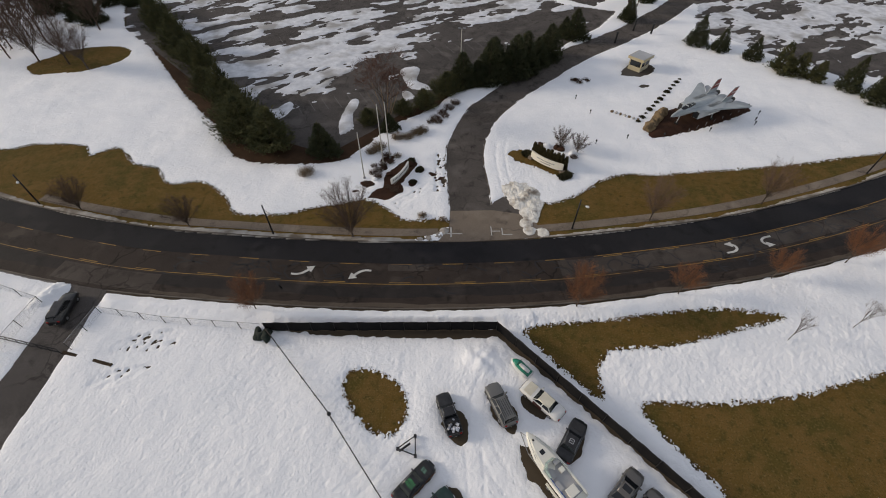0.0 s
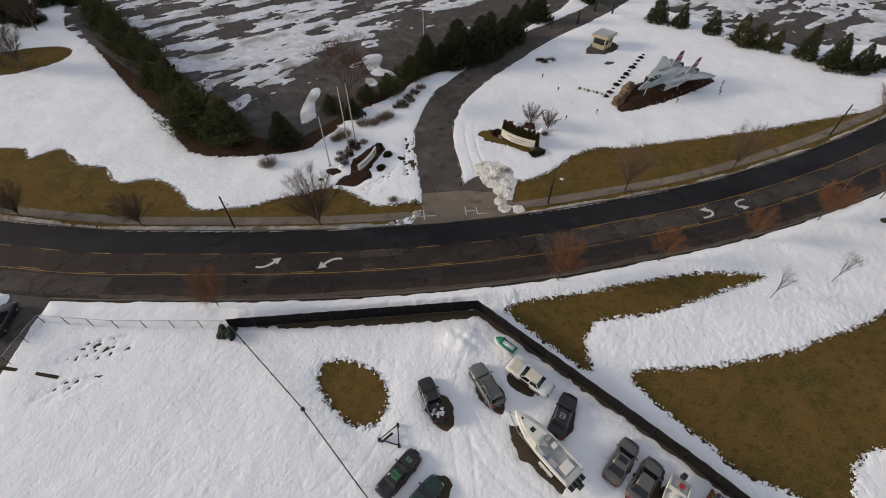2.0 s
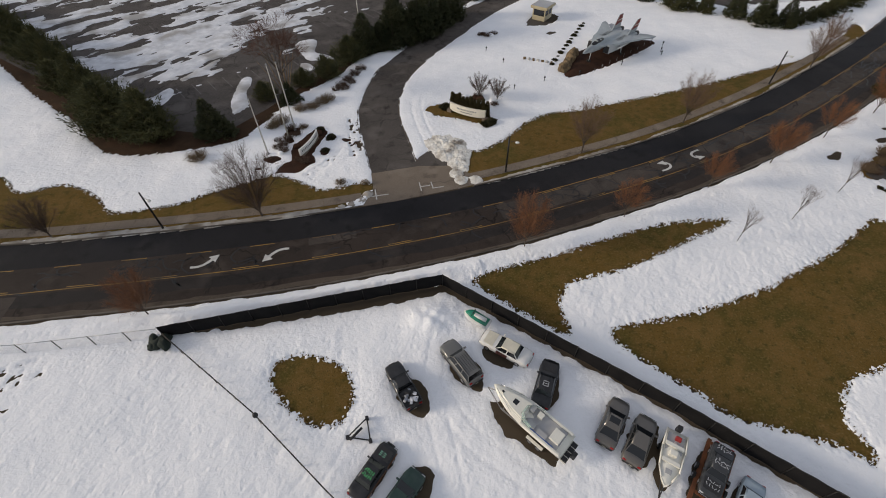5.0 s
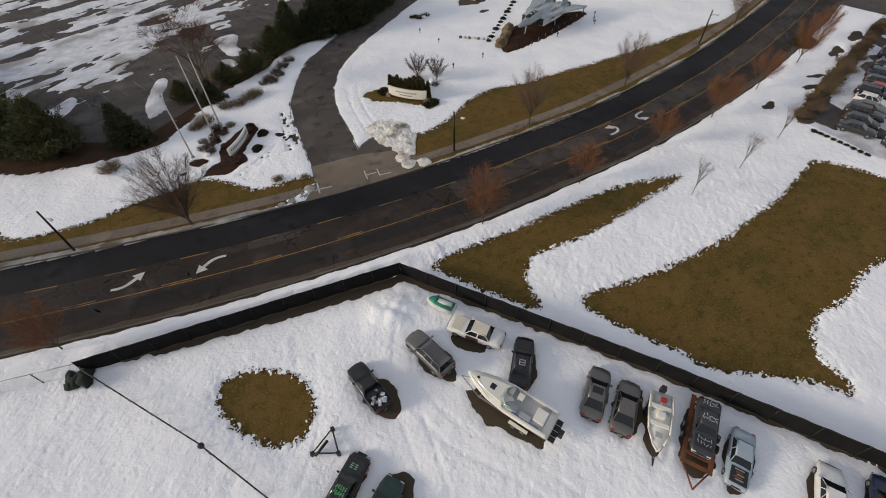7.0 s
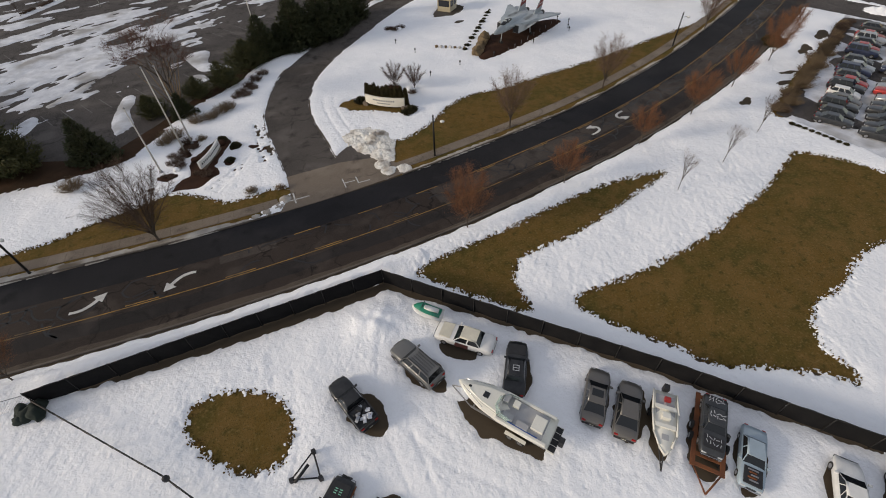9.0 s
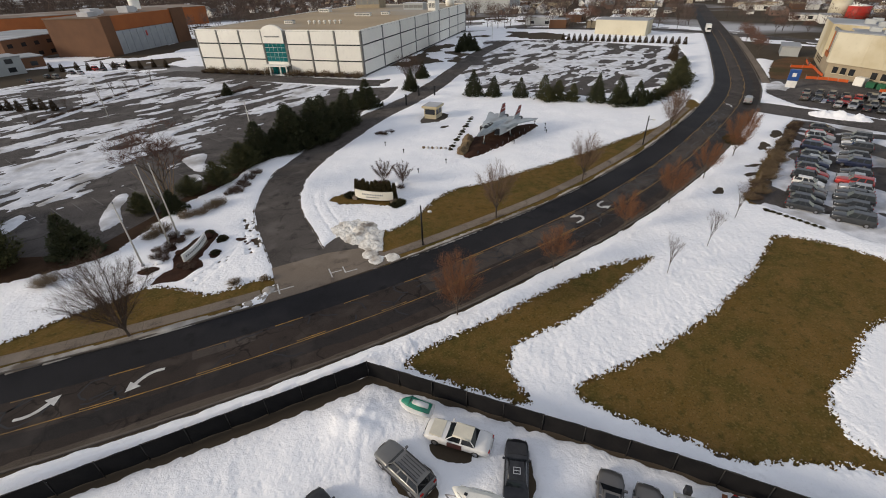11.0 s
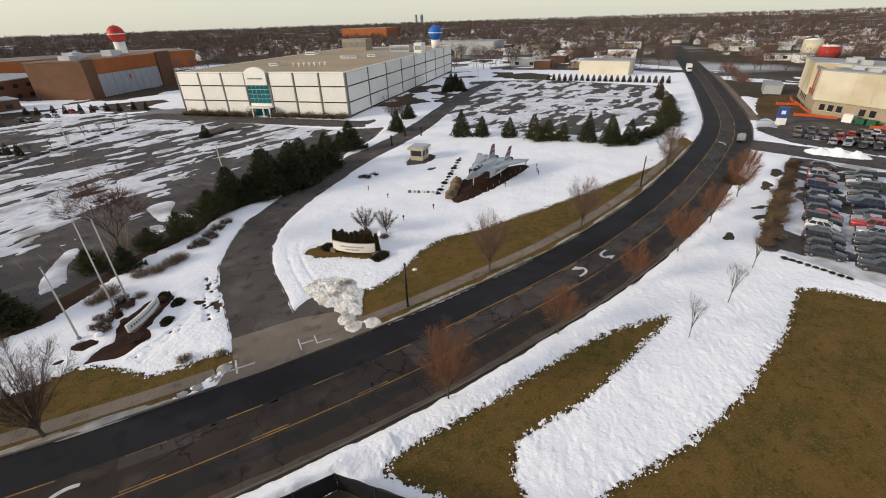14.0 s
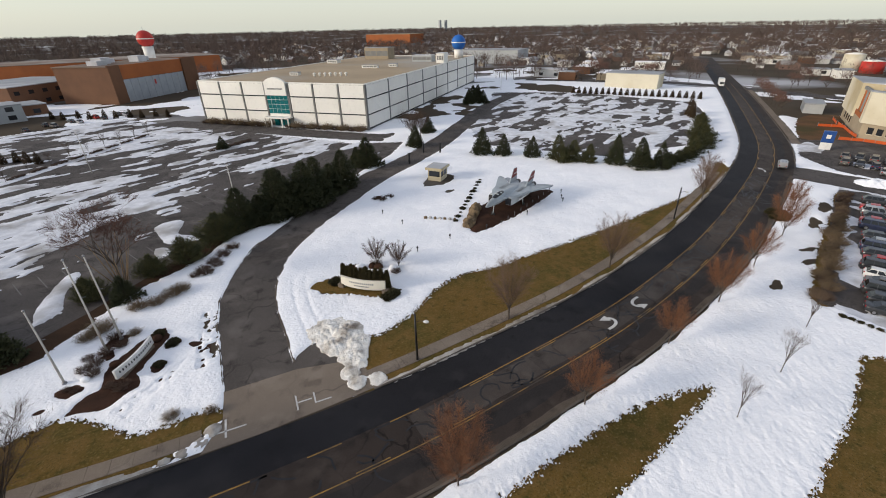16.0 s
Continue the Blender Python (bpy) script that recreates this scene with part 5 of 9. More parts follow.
    add_box(bm, h - 0.05, h + 0.012, -w * 0.36, w * 0.36, hood - 0.38, hood - 0.24, bevel=0.01)
    part("grille", bm, M_TRIM, base)
    bm = bmesh.new()
    add_box(bm, -h - 0.075, -h - 0.06, -0.16, 0.16, 0.55, 0.63)
    part("number_plate", bm, M_PLATE, base)
    return base


def repaint(base, mat):
    """Give a copied car another paint."""
    for ob in base.children:
        if ob.name.split(".")[0] in ("body", "cabin", "roof", "wing_mirror"):
            ob.material_slots[0].link = "OBJECT"
            ob.material_slots[0].material = mat


def at_yard(key, z=0.0):
    x, y, a = YARD[key]
    return pose(x, y, z, 0, 0, a)


def add_bed(base, mat, L, w, x0, x1, floor_mat, z0=0.78, z1=1.28):
    """The open load bed of a pickup."""
    for nm, box in (("bed_side", (x0, x1, -w, -w + 0.09)), ("bed_side", (x0, x1, w - 0.09, w)), ("tailgate", (x0, x0 + 0.08, -w + 0.09, w - 0.09)), ("bed_front", (x1 - 0.06, x1, -w + 0.09, w - 0.09))):
        bm = bmesh.new()
        add_box(bm, *box, 1.0, z1, bevel=0.02)
        part(nm, bm, mat, base)
    bm = bmesh.new()
    add_box(bm, x0 + 0.08, x1 - 0.06, -w + 0.09, w - 0.09, 1.0, 1.105)
    part("bed_floor", bm, floor_mat, base)


# the yard
v = car("pickup_truck", "old black pickup with a junk-filled open bed", at_yard("black_pickup"), "pickup", P_BLACK, category="pickup truck", scale=0.92)
add_bed(v, P_BLACK, 5.3, 0.93, -2.6, -0.7, M_TRIM)
rnd = random.Random(4)
M_JUNK = surf("pale_scrap", (0.55, 0.56, 0.60), (0.30, 0.31, 0.34), scale=2, rough=0.6, bump=0.2, per=0.4)
for k in range(14):
    bm = bmesh.new()
    a, b, c = (rnd.uniform(0.08, 0.26) for _ in range(3))
    add_box(bm, -a, a, -b, b, -c * 0.7, c * 0.7, pose(rnd.uniform(-2.3, -1.0), rnd.uniform(-0.62, 0.62), 1.22 + rnd.uniform(0, 0.12), rnd.uniform(-40, 40), rnd.uniform(-40, 40), rnd.uniform(0, 180)), bevel=0.03)
    part("scrap_piece", bm, M_JUNK if k % 4 else M_TRIM, v)
for s in (-1, 1):
    bm = bmesh.new()
    add_tube(bm, (-0.75, s * 0.8, 1.25), (-0.75, s * 0.75, 1.85), 0.035)
    part("roll_bar", bm, M_TRIM, v)

v = car("suv", "grey sport utility vehicle with ribbed roof and dark lower panels", at_yard("suv"), "suv", P_GREY, rack=True, category="car", scale=1.02)
for s in (-1, 1):
    bm = bmesh.new()
    add_box(bm, -2.2, 2.1, min(s * 0.93, s * 0.965), max(s * 0.93, s * 0.965), 0.30, 0.62, bevel=0.015)
    part("side_cladding", bm, M_TRIM, v)
v = car("old_sedan", "old cream-white sedan with a maroon door", at_yard("old_sedan"), "old_sedan", P_WHITE, roof_mat=P_CREAM, hood_mat=P_CREAM)
bm = bmesh.new()
add_box(bm, -0.55, 0.65, 0.945, 0.975, 0.34, 0.90, bevel=0.012)
part("door", bm, P_MAROON, v, "maroon replacement door")
v = car("race_car", "stripped black race car with pale number marks on the roof", at_yard("race_car"), "old_sedan", P_BLACK, scale=0.93, hood_mat=M_TRIM)
M_MARK = surf("pale_lettering", (0.45, 0.46, 0.48), (0.3, 0.3, 0.32), scale=3, rough=0.6, bump=0.0)
for x in (-0.75, -0.50, -0.25):
    bm = bmesh.new()
    add_box(bm, x, x + 0.06, -0.25, 0.25, 1.40, 1.425)
    part("roof_mark", bm, M_MARK, v)
for s in (-1, 1):
    bm = bmesh.new()
    add_box(bm, -0.75, -0.19, s * 0.25 - 0.03, s * 0.25 + 0.03, 1.40, 1.423)
    part("roof_mark", bm, M_MARK, v)
car("sedan", "dull taupe sedan with a glass sunroof", at_yard("sedan_a"), "sedan", P_TAUPE, group="sedans by the fence", sunroof=True)
car("sedan", "dull taupe four-door sedan standing in mud", at_yard("sedan_b"), "sedan", P_TAUPE, group="sedans by the fence")
car("coupe", "white two-door coupe nosed up to the fence", at_yard("coupe"), "coupe", P_WHITE)
car("sedan", "dark navy sedan nosed up to the fence", at_yard("dark_sedan"), "sedan", P_NAVY)
car("sedan", "dark green rounded sedan in the snowy yard", at_yard("green_sedan"), "sedan", P_GREEN)

# demolition derby car with sprayed bars on its panels
M_SPRAY = surf("green_spray_paint", (0.10, 0.42, 0.16), (0.06, 0.30, 0.10), scale=3, rough=0.7, bump=0.0)
M_MINT = surf("mint_spray_paint", (0.30, 0.62, 0.46), (0.22, 0.5, 0.36), scale=3, rough=0.7, bump=0.0)
v = car("derby_car", "battered black derby car sprayed with green marks", at_yard("derby_car"), "old_sedan", P_BLACK, scale=0.9, hood_mat=M_TRIM)
rnd = random.Random(9)
for row in range(2):
    for k in range(5):
        bm = bmesh.new()
        x, y = -0.30 - 0.42 * row + rnd.uniform(-0.04, 0.04), -0.42 + 0.21 * k
        add_box(bm, -0.16, 0.16, -0.035, 0.035, 0, 0.02, pose(x, y, 1.41, 0, 0, rnd.uniform(-25, 25)))
        add_box(bm, -0.035, 0.035, -0.08, 0.08, 0, 0.022, pose(x + rnd.uniform(-0.12, 0.12), y, 1.41, 0, 0, rnd.uniform(-25, 25)))
        part("sprayed_mark", bm, M_SPRAY, v)
for y in (-0.28, 0.12):
    for dx in (0.0, 0.16, 0.32):
        bm = bmesh.new()
        add_box(bm, 1.35 + dx, 1.41 + dx, y, y + 0.24, 0.98, 1.012)
        part("sprayed_mark", bm, M_MINT, v)
for y in (-0.75, 0.75):
    bm = bmesh.new()
    add_box(bm, -2.3, 2.4, y * 1.28 - 0.02, y * 1.28 + 0.02, 0.50, 0.72)
    part("door_plate", bm, M_RUST if y < 0 else P_WHITE, v)
bm = bmesh.new()
for x0, x1, y0, y1 in ((2.72, 2.80, -0.42, 0.42), (2.40, 2.72, -0.42, -0.36), (2.40, 2.72, 0.36, 0.42)):
    add_box(bm, x0, x1, y0, y1, 0.58, 0.68)
part("push_bar", bm, M_TRIM, v)

# derby car on an orange-brown trailer
v = car("derby_car", "dented black derby car strapped on a trailer", at_yard("trailer_car", 0.55) @ pose(-0.6, 0, 0), "old_sedan", P_DARK, scale=0.88, hood_mat=M_TRIM)
rnd = random.Random(2)
for x, z, mt in ((-0.7, 1.42, M_MARK), (-0.4, 1.42, M_MARK), (1.4, 1.0, M_MARK), (1.75, 0.98, M_MARK), (-2.1, 1.0, M_MARK), (-2.35, 0.98, M_MARK)):
    bm = bmesh.new()
    for k in range(5):
        add_box(bm, -0.14, 0.14, -0.03, 0.03, 0, 0.02, pose(x + rnd.uniform(-0.1, 0.1), -0.5 + 0.25 * k, z, 0, 0, rnd.uniform(0, 180)))
    part("sprayed_mark", bm, mt, v)
tr = thing("car_trailer", "rusty orange flat car trailer under the derby car", "trailer", at_yard("trailer_car"))
for y in (-0.95, 0.95):
    bm = bmesh.new()
    add_box(bm, -3.3, 2.6, y - 0.16, y + 0.16, 0.40, 0.52, bevel=0.02)
    part("side_rail", bm, M_RUST, tr)
for x in np.linspace(-3.0, 2.4, 8):
    bm = bmesh.new()
    add_box(bm, x - 0.14, x + 0.14, -0.8, 0.8, 0.43, 0.50)
    part("deck_plank", bm, M_RUST, tr)
for s in (-1, 1):
    bm = bmesh.new()
    add_tube(bm, (2.5, s * 0.9, 0.45), (4.2, 0.0, 0.45), 0.06)
    part("tongue", bm, M_RUST, tr)
    for x in (-0.5, 0.4):
        bt, br = bmesh.new(), bmesh.new()
        add_wheel(bt, br, x, s * 1.28, 0.34, 0.2)
        part("rim", br, M_RIM, part("tyre", bt, M_TYRE, tr))

v = car("wrecked_car", "pale blue wreck without its bonnet", at_yard("wreck"), "old_sedan", P_BLUE, scale=0.86)
bm = bmesh.new()
add_box(bm, 1.05, 2.45, -0.66, 0.66, 0.86, 1.005, bevel=0.03)
part("engine_bay", bm, M_TRIM, v, "open black engine bay")
for k in range(5):
    bm = bmesh.new()
    add_box(bm, 1.2 + 0.22 * k, 1.32 + 0.22 * k, -0.4 + 0.1 * (k % 3), 0.35 - 0.12 * (k % 2), 0.98, 1.06 + 0.03 * (k % 2), bevel=0.02)
    part("engine_part", bm, M_RUST if k % 2 else M_STEEL, v)
bt = bmesh.new()
add_tube(bt, (0, 0, 0.0), (0, 0, 0.22), 0.36, 0.34, 18)
loose = tagged(new("loose_tyre", mesh_of(bt, "loose_tyre", M_TYRE)), "black tyre lying in the snow", "tyre")
loose.matrix_basis = pose(23.1, 3.4, 0.05, 8, 5, 0)

# the motorboat on its trailer
M_GEL = surf("white_gelcoat", (0.76, 0.74, 0.66), (0.68, 0.66, 0.59), scale=0.8, rough=0.3, bump=0.0, coat=0.4)
M_DECKG = surf("grey_cockpit", (0.40, 0.40, 0.40), (0.32, 0.32, 0.33), scale=1, rough=0.7, bump=0.05)
M_AQUA = bpy.data.materials.new("aqua_glass")
M_AQUA.use_nodes = True
_p = M_AQUA.node_tree.nodes["Principled BSDF"]
_p.inputs["Base Color"].default_value, _p.inputs["Roughness"].default_value, _p.inputs["Transmission Weight"].default_value = (0.55, 0.72, 0.66, 1), 0.05, 0.7


def hull_ring(x, w, keel, deck, flare=0.75):
    return [(x, 0, keel), (x, -w * flare, keel + 0.35 * (deck - keel)), (x, -w, deck - 0.08), (x, -w * 0.97, deck), (x, 0, deck + 0.04 * w), (x, w * 0.97, deck), (x, w, deck - 0.08), (x, w * flare, keel + 0.35 * (deck - keel))]


x, y, a = YARD["motorboat"]
boat = thing("motorboat", "cream-white cabin motorboat on a trailer with grey cockpit", "boat", pose(x, y, 0, 0, 0, a))
K = 0.62
part("hull", loft([hull_ring(*r) for r in ((-3.75, 1.22, K, 1.72), (-2.0, 1.28, K - 0.05, 1.74), (0.0, 1.28, K - 0.05, 1.80), (1.6, 1.10, K, 1.90), (2.8, 0.72, K + 0.25, 1.98), (3.6, 0.30, K + 0.7, 2.04), (3.98, 0.05, K + 1.1, 2.06))]), M_GEL, boat, smooth=False)
bm = bmesh.new()
add_prism(bm, [(0.3, -0.92), (1.7, -0.74), (2.9, -0.36), (3.3, 0), (2.9, 0.36), (1.7, 0.74), (0.3, 0.92)], 1.84, 2.10)
bmesh.ops.bevel(bm, geom=[e for e in bm.edges if all(v.co.z > 2 for v in e.verts)], offset=0.12, segments=3, affect="EDGES")
part("cabin_top", bm, M_GEL, boat)
for nm, box, mt in (("deck_hatch", (1.35, 1.80, -0.24, 0.24, 2.08, 2.125), M_GLASS), ("bow_hatch", (2.85, 3.08, -0.10, 0.10, 2.08, 2.115), M_TRIM), ("cockpit_floor", (-3.2, 0.35, -0.96, 0.96, 1.60, 1.84), M_DECKG),
                    ("helm_seat", (-0.95, -0.45, -0.75, -0.25, 1.82, 2.2), M_GEL), ("companion_seat", (-0.9, -0.1, 0.35, 0.85, 1.82, 2.12), M_DECKG), ("engine_cover", (-3.1, -2.2, -0.55, 0.55, 1.82, 2.12), M_GEL),
                    ("stern_bench", (-2.1, -1.2, 0.45, 0.92, 1.82, 2.0), M_DECKG), ("blue_bolster", (-2.9, -0.6, 0.90, 0.97, 1.80, 1.95), P_ROYAL), ("console", (-0.1, 0.35, -0.85, -0.2, 1.82, 2.25), M_DECKG)):
    bm = bmesh.new()
    add_box(bm, *box, bevel=0.03)
    part(nm, bm, mt, boat)
for s in (-1, 1):
    bm = bmesh.new()
    add_box(bm, -3.6, 0.3, min(s * 0.97, s * 1.2), max(s * 0.97, s * 1.2), 1.70, 1.92, bevel=0.05)
    part("gunwale", bm, M_GEL, boat)
    bm = bmesh.new()
    add_tube(bm, (1.4, s * 0.98, 2.0), (3.5, s * 0.25, 2.28), 0.02, sides=6)
    part("bow_rail", bm, M_CHROME, boat)
foot = [(-0.55, -1.05), (0.25, -0.92), (0.75, -0.45), (0.75, 0.45), (0.25, 0.92), (-0.55, 1.05)]
for (x0, y0), (x1, y1) in zip(foot, foot[1:]):
    bm = bmesh.new()
    pane_on(bm, ((x0, y0, 1.95), (x1, y1, 1.95), (x1 - 0.28, y1 * 0.9, 2.42), (x0 - 0.28, y0 * 0.9, 2.42)), 0.012, 0.94)
    part("windscreen_pane", bm, M_AQUA, boat)
    bm = bmesh.new()
    add_tube(bm, (x0, y0, 1.93), (x0 - 0.28, y0 * 0.9, 2.45), 0.022, sides=6)
    part("windscreen_post", bm, M_CHROME, boat)
bm = bmesh.new()
add_box(bm, -4.3, -3.75, -1.05, 1.05, 1.0, 1.10, bevel=0.02)
part("swim_platform", bm, M_GEL, boat)
for k in range(4):
    bm = bmesh.new()
    add_box(bm, -4.28, -3.80, -0.98 + 0.5 * k, -0.54 + 0.5 * k, 1.10, 1.125)
    part("platform_mat", bm, M_TRIM, boat)
bm = bmesh.new()
add_box(bm, -4.65, -4.25, -0.25, 0.25, 0.85, 1.55, bevel=0.08)
part("outdrive", bm, M_TRIM, boat)
tr = thing("boat_trailer", "galvanised boat trailer under the motorboat", "trailer", pose(x, y, 0, 0, 0, a))
for s in (-1, 1):
    bm = bmesh.new()
    add_box(bm, -3.6, 2.5, s * 0.75 - 0.06, s * 0.75 + 0.06, 0.45, 0.58)
    part("frame_rail", bm, M_STEEL, tr)
    bm = bmesh.new()
    add_tube(bm, (2.5, s * 0.75, 0.5), (4.6, 0, 0.5), 0.05)
    part("tongue", bm, M_STEEL, tr)
    for xx in (-1.9, -1.05):
        bt, br = bmesh.new(), bmesh.new()
        add_wheel(bt, br, xx, s * 1.32, 0.33, 0.2)
        part("rim", br, M_RIM, part("tyre", bt, M_TYRE, tr))
    bm = bmesh.new()
    add_box(bm, -2.3, -0.65, s * 1.22 - 0.14, s * 1.22 + 0.14, 0.68, 0.74, bevel=0.02)
    part("mudguard", bm, M_GEL, tr)
for xx in (-3.4, -1.5, 0.5, 2.3):
    bm = bmesh.new()
    add_box(bm, xx - 0.05, xx + 0.05, -0.69, 0.69, 0.44, 0.56)
    part("cross_beam", bm, M_STEEL, tr)

# the open skiff
x, y, a = YARD["skiff"]
skiff = thing("skiff", "white open fishing skiff with red fuel can and outboard", "boat", pose(x, y, 0, 0, 0, a))
bm = loft([hull_ring(*r) for r in ((-2.5, 0.86, 0.45, 1.02), (-0.8, 0.92, 0.42, 1.05), (0.9, 0.80, 0.45, 1.12), (1.9, 0.44, 0.6, 1.2), (2.45, 0.06, 0.9, 1.26))])
part("hull", bm, M_GEL, skiff)
for s in (-1, 1):
    bm = bmesh.new()
    line = [(-2.45, 0.83), (-0.8, 0.89), (0.9, 0.77), (1.85, 0.42), (2.4, 0.06)]
    for (x0, y0), (x1, y1) in zip(line, line[1:]):
        add_tube(bm, (x0, s * y0, 1.14), (x1, s * y1, 1.22), 0.07, sides=6)
    part("gunwale", bm, M_GEL, skiff)
for nm, box, mt in (("floor", (-2.2, 0.9, -0.68, 0.68, 1.0, 1.07), M_DECKG), ("thwart", (-1.3, -0.95, -0.75, 0.75, 1.05, 1.25), M_GEL), ("thwart", (0.15, 0.5, -0.70, 0.70, 1.05, 1.25), M_GEL),
                    ("console", (-0.6, -0.15, -0.3, 0.3, 1.05, 1.5), M_GEL), ("hatch", (0.95, 1.4, -0.25, 0.25, 1.1, 1.19), M_DECKG), ("fuel_can", (-2.0, -1.65, -0.1, 0.35, 1.05, 1.35), P_RED),
                    ("outboard_motor", (-2.95, -2.5, -0.2, 0.2, 0.75, 1.55), M_TRIM)):
    bm = bmesh.new()
    add_box(bm, *box, bevel=0.04)
    part(nm, bm, mt, skiff)
tr = thing("boat_trailer", "dark steel trailer under the open skiff", "trailer", pose(x, y, 0, 0, 0, a))
for s in (-1, 1):
    bm = bmesh.new()
    add_tube(bm, (-2.2, s * 0.6, 0.38), (3.3, 0, 0.38), 0.05)
    part("frame_rail", bm, M_TRIM, tr)
    bt, br = bmesh.new(), bmesh.new()
    add_wheel(bt, br, -0.9, s * 1.0, 0.28, 0.16)
    part("rim", br, M_RIM, part("tyre", bt, M_TYRE, tr))

# the personal watercraft
M_SEAGREEN = paint("sea_green_paint", (0.01, 0.22, 0.13), metal=0.0)
ski = thing("jet_ski", "white and sea-green personal watercraft on the snow", "watercraft", pose(9.3, 23.9, 0.45, 0, 0, 135) @ Matrix.Diagonal((1.0, 1.35, 1.25, 1)))
part("hull", loft([hull_ring(*r) for r in ((-1.45, 0.50, 0.0, 0.46), (-0.5, 0.56, -0.02, 0.50), (0.5, 0.52, 0.0, 0.58), (1.1, 0.34, 0.12, 0.62), (1.5, 0.06, 0.35, 0.62))]), P_WHITE, ski)
part("top_deck", loft([hull_ring(*r) for r in ((-1.3, 0.36, 0.4, 0.62), (-0.2, 0.38, 0.4, 0.70), (0.5, 0.38, 0.45, 0.86), (1.0, 0.22, 0.5, 0.78), (1.3, 0.06, 0.55, 0.68))]), M_SEAGREEN, ski)
part("seat", loft([hull_ring(*r) for r in ((-1.1, 0.16, 0.6, 0.84), (-0.3, 0.18, 0.6, 0.88), (0.25, 0.14, 0.6, 0.92))]), P_WHITE, ski)
bm = bmesh.new()
add_tube(bm, (0.4, -0.38, 1.02), (0.4, 0.38, 1.02), 0.03, sides=6)
add_tube(bm, (0.5, 0, 0.8), (0.4, 0, 1.02), 0.05, sides=6)
part("handlebar", bm, M_TRIM, ski)

# the tow frame and the small black ball on a stake
fr = thing("tow_frame", "dark triangular steel tow frame on the snow", "trailer frame")
cor = [(-2.9, 16.2), (-4.7, 14.9), (-2.8, 14.2)]
for (x0, y0), (x1, y1) in zip(cor, cor[1:] + cor[:1]):
    bm = bmesh.new()
    add_tube(bm, (x0, y0, 0.5), (x1, y1, 0.5), 0.06, sides=6)
    part("frame_tube", bm, M_TRIM, fr)
bm = bmesh.new()
add_tube(bm, (-3.4, 15.4, 0.55), (-4.5, 14.6, 0.55), 0.12, sides=8)
part("winch_drum", bm, M_TRIM, fr)
for x0, y0 in cor:
    bm = bmesh.new()
    add_box(bm, x0 - 0.14, x0 + 0.14, y0 - 0.14, y0 + 0.14, 0.12, 0.62, bevel=0.03)
    part("foot", bm, M_TRIM, fr)

# the gate car and the pickup on the road
car("suv", "black estate car waiting at the open gate", pose(-50.1, 32.3, 0, 0, 0, 97), "suv", P_BLACK, scale=1.0)
v = car("pickup_truck", "silver extended-cab pickup with a ribbed bed cap on the road", pose(125.6, 73.0, 0, 0, 0, 30), "pickup", P_SILVER, category="pickup truck")
bm = loft([[(-2.6, -0.9, 1.0), (-0.7, -0.9, 1.0), (-0.7, 0.9, 1.0), (-2.6, 0.9, 1.0)], [(-2.55, -0.8, 1.66), (-0.7, -0.8, 1.70), (-0.7, 0.8, 1.70), (-2.55, 0.8, 1.66)], [(-2.5, -0.6, 1.72), (-0.72, -0.6, 1.76), (-0.72, 0.6, 1.76), (-2.5, 0.6, 1.72)]], False)
part("bed_cap", bm, P_SILVER, v)
for k in range(4):
    bm = bmesh.new()
    add_box(bm, -2.2, -1.0, -0.45 + 0.28 * k, -0.40 + 0.28 * k, 1.72, 1.785)
    part("cap_rib", bm, M_TRIM, v)
for s in (-1, 1):
    bm = bmesh.new()
    pane_on(bm, [(-2.4, s * 0.86, 1.25), (-0.85, s * 0.86, 1.25), (-0.85, s * 0.81, 1.62), (-2.4, s * 0.81, 1.62)][::-s], 0.012, 0.95)
    part("cap_window", bm, M_GLASS, v)

# ---- fences ----
M_SCREEN = surf("black_screen_cloth", (0.012, 0.012, 0.013), (0.020, 0.019, 0.019), scale=0.8, rough=0.95, bump=0.1, spec=0.02)
M_DARKSTEEL = surf("dark_steel", (0.035, 0.033, 0.032), (0.055, 0.050, 0.046), scale=2, rough=0.6, metal=0.3, bump=0.05)
M_BLACKPOST = surf("black_post", (0.014, 0.013, 0.013), (0.022, 0.021, 0.020), scale=2, rough=0.5, bump=0.05)


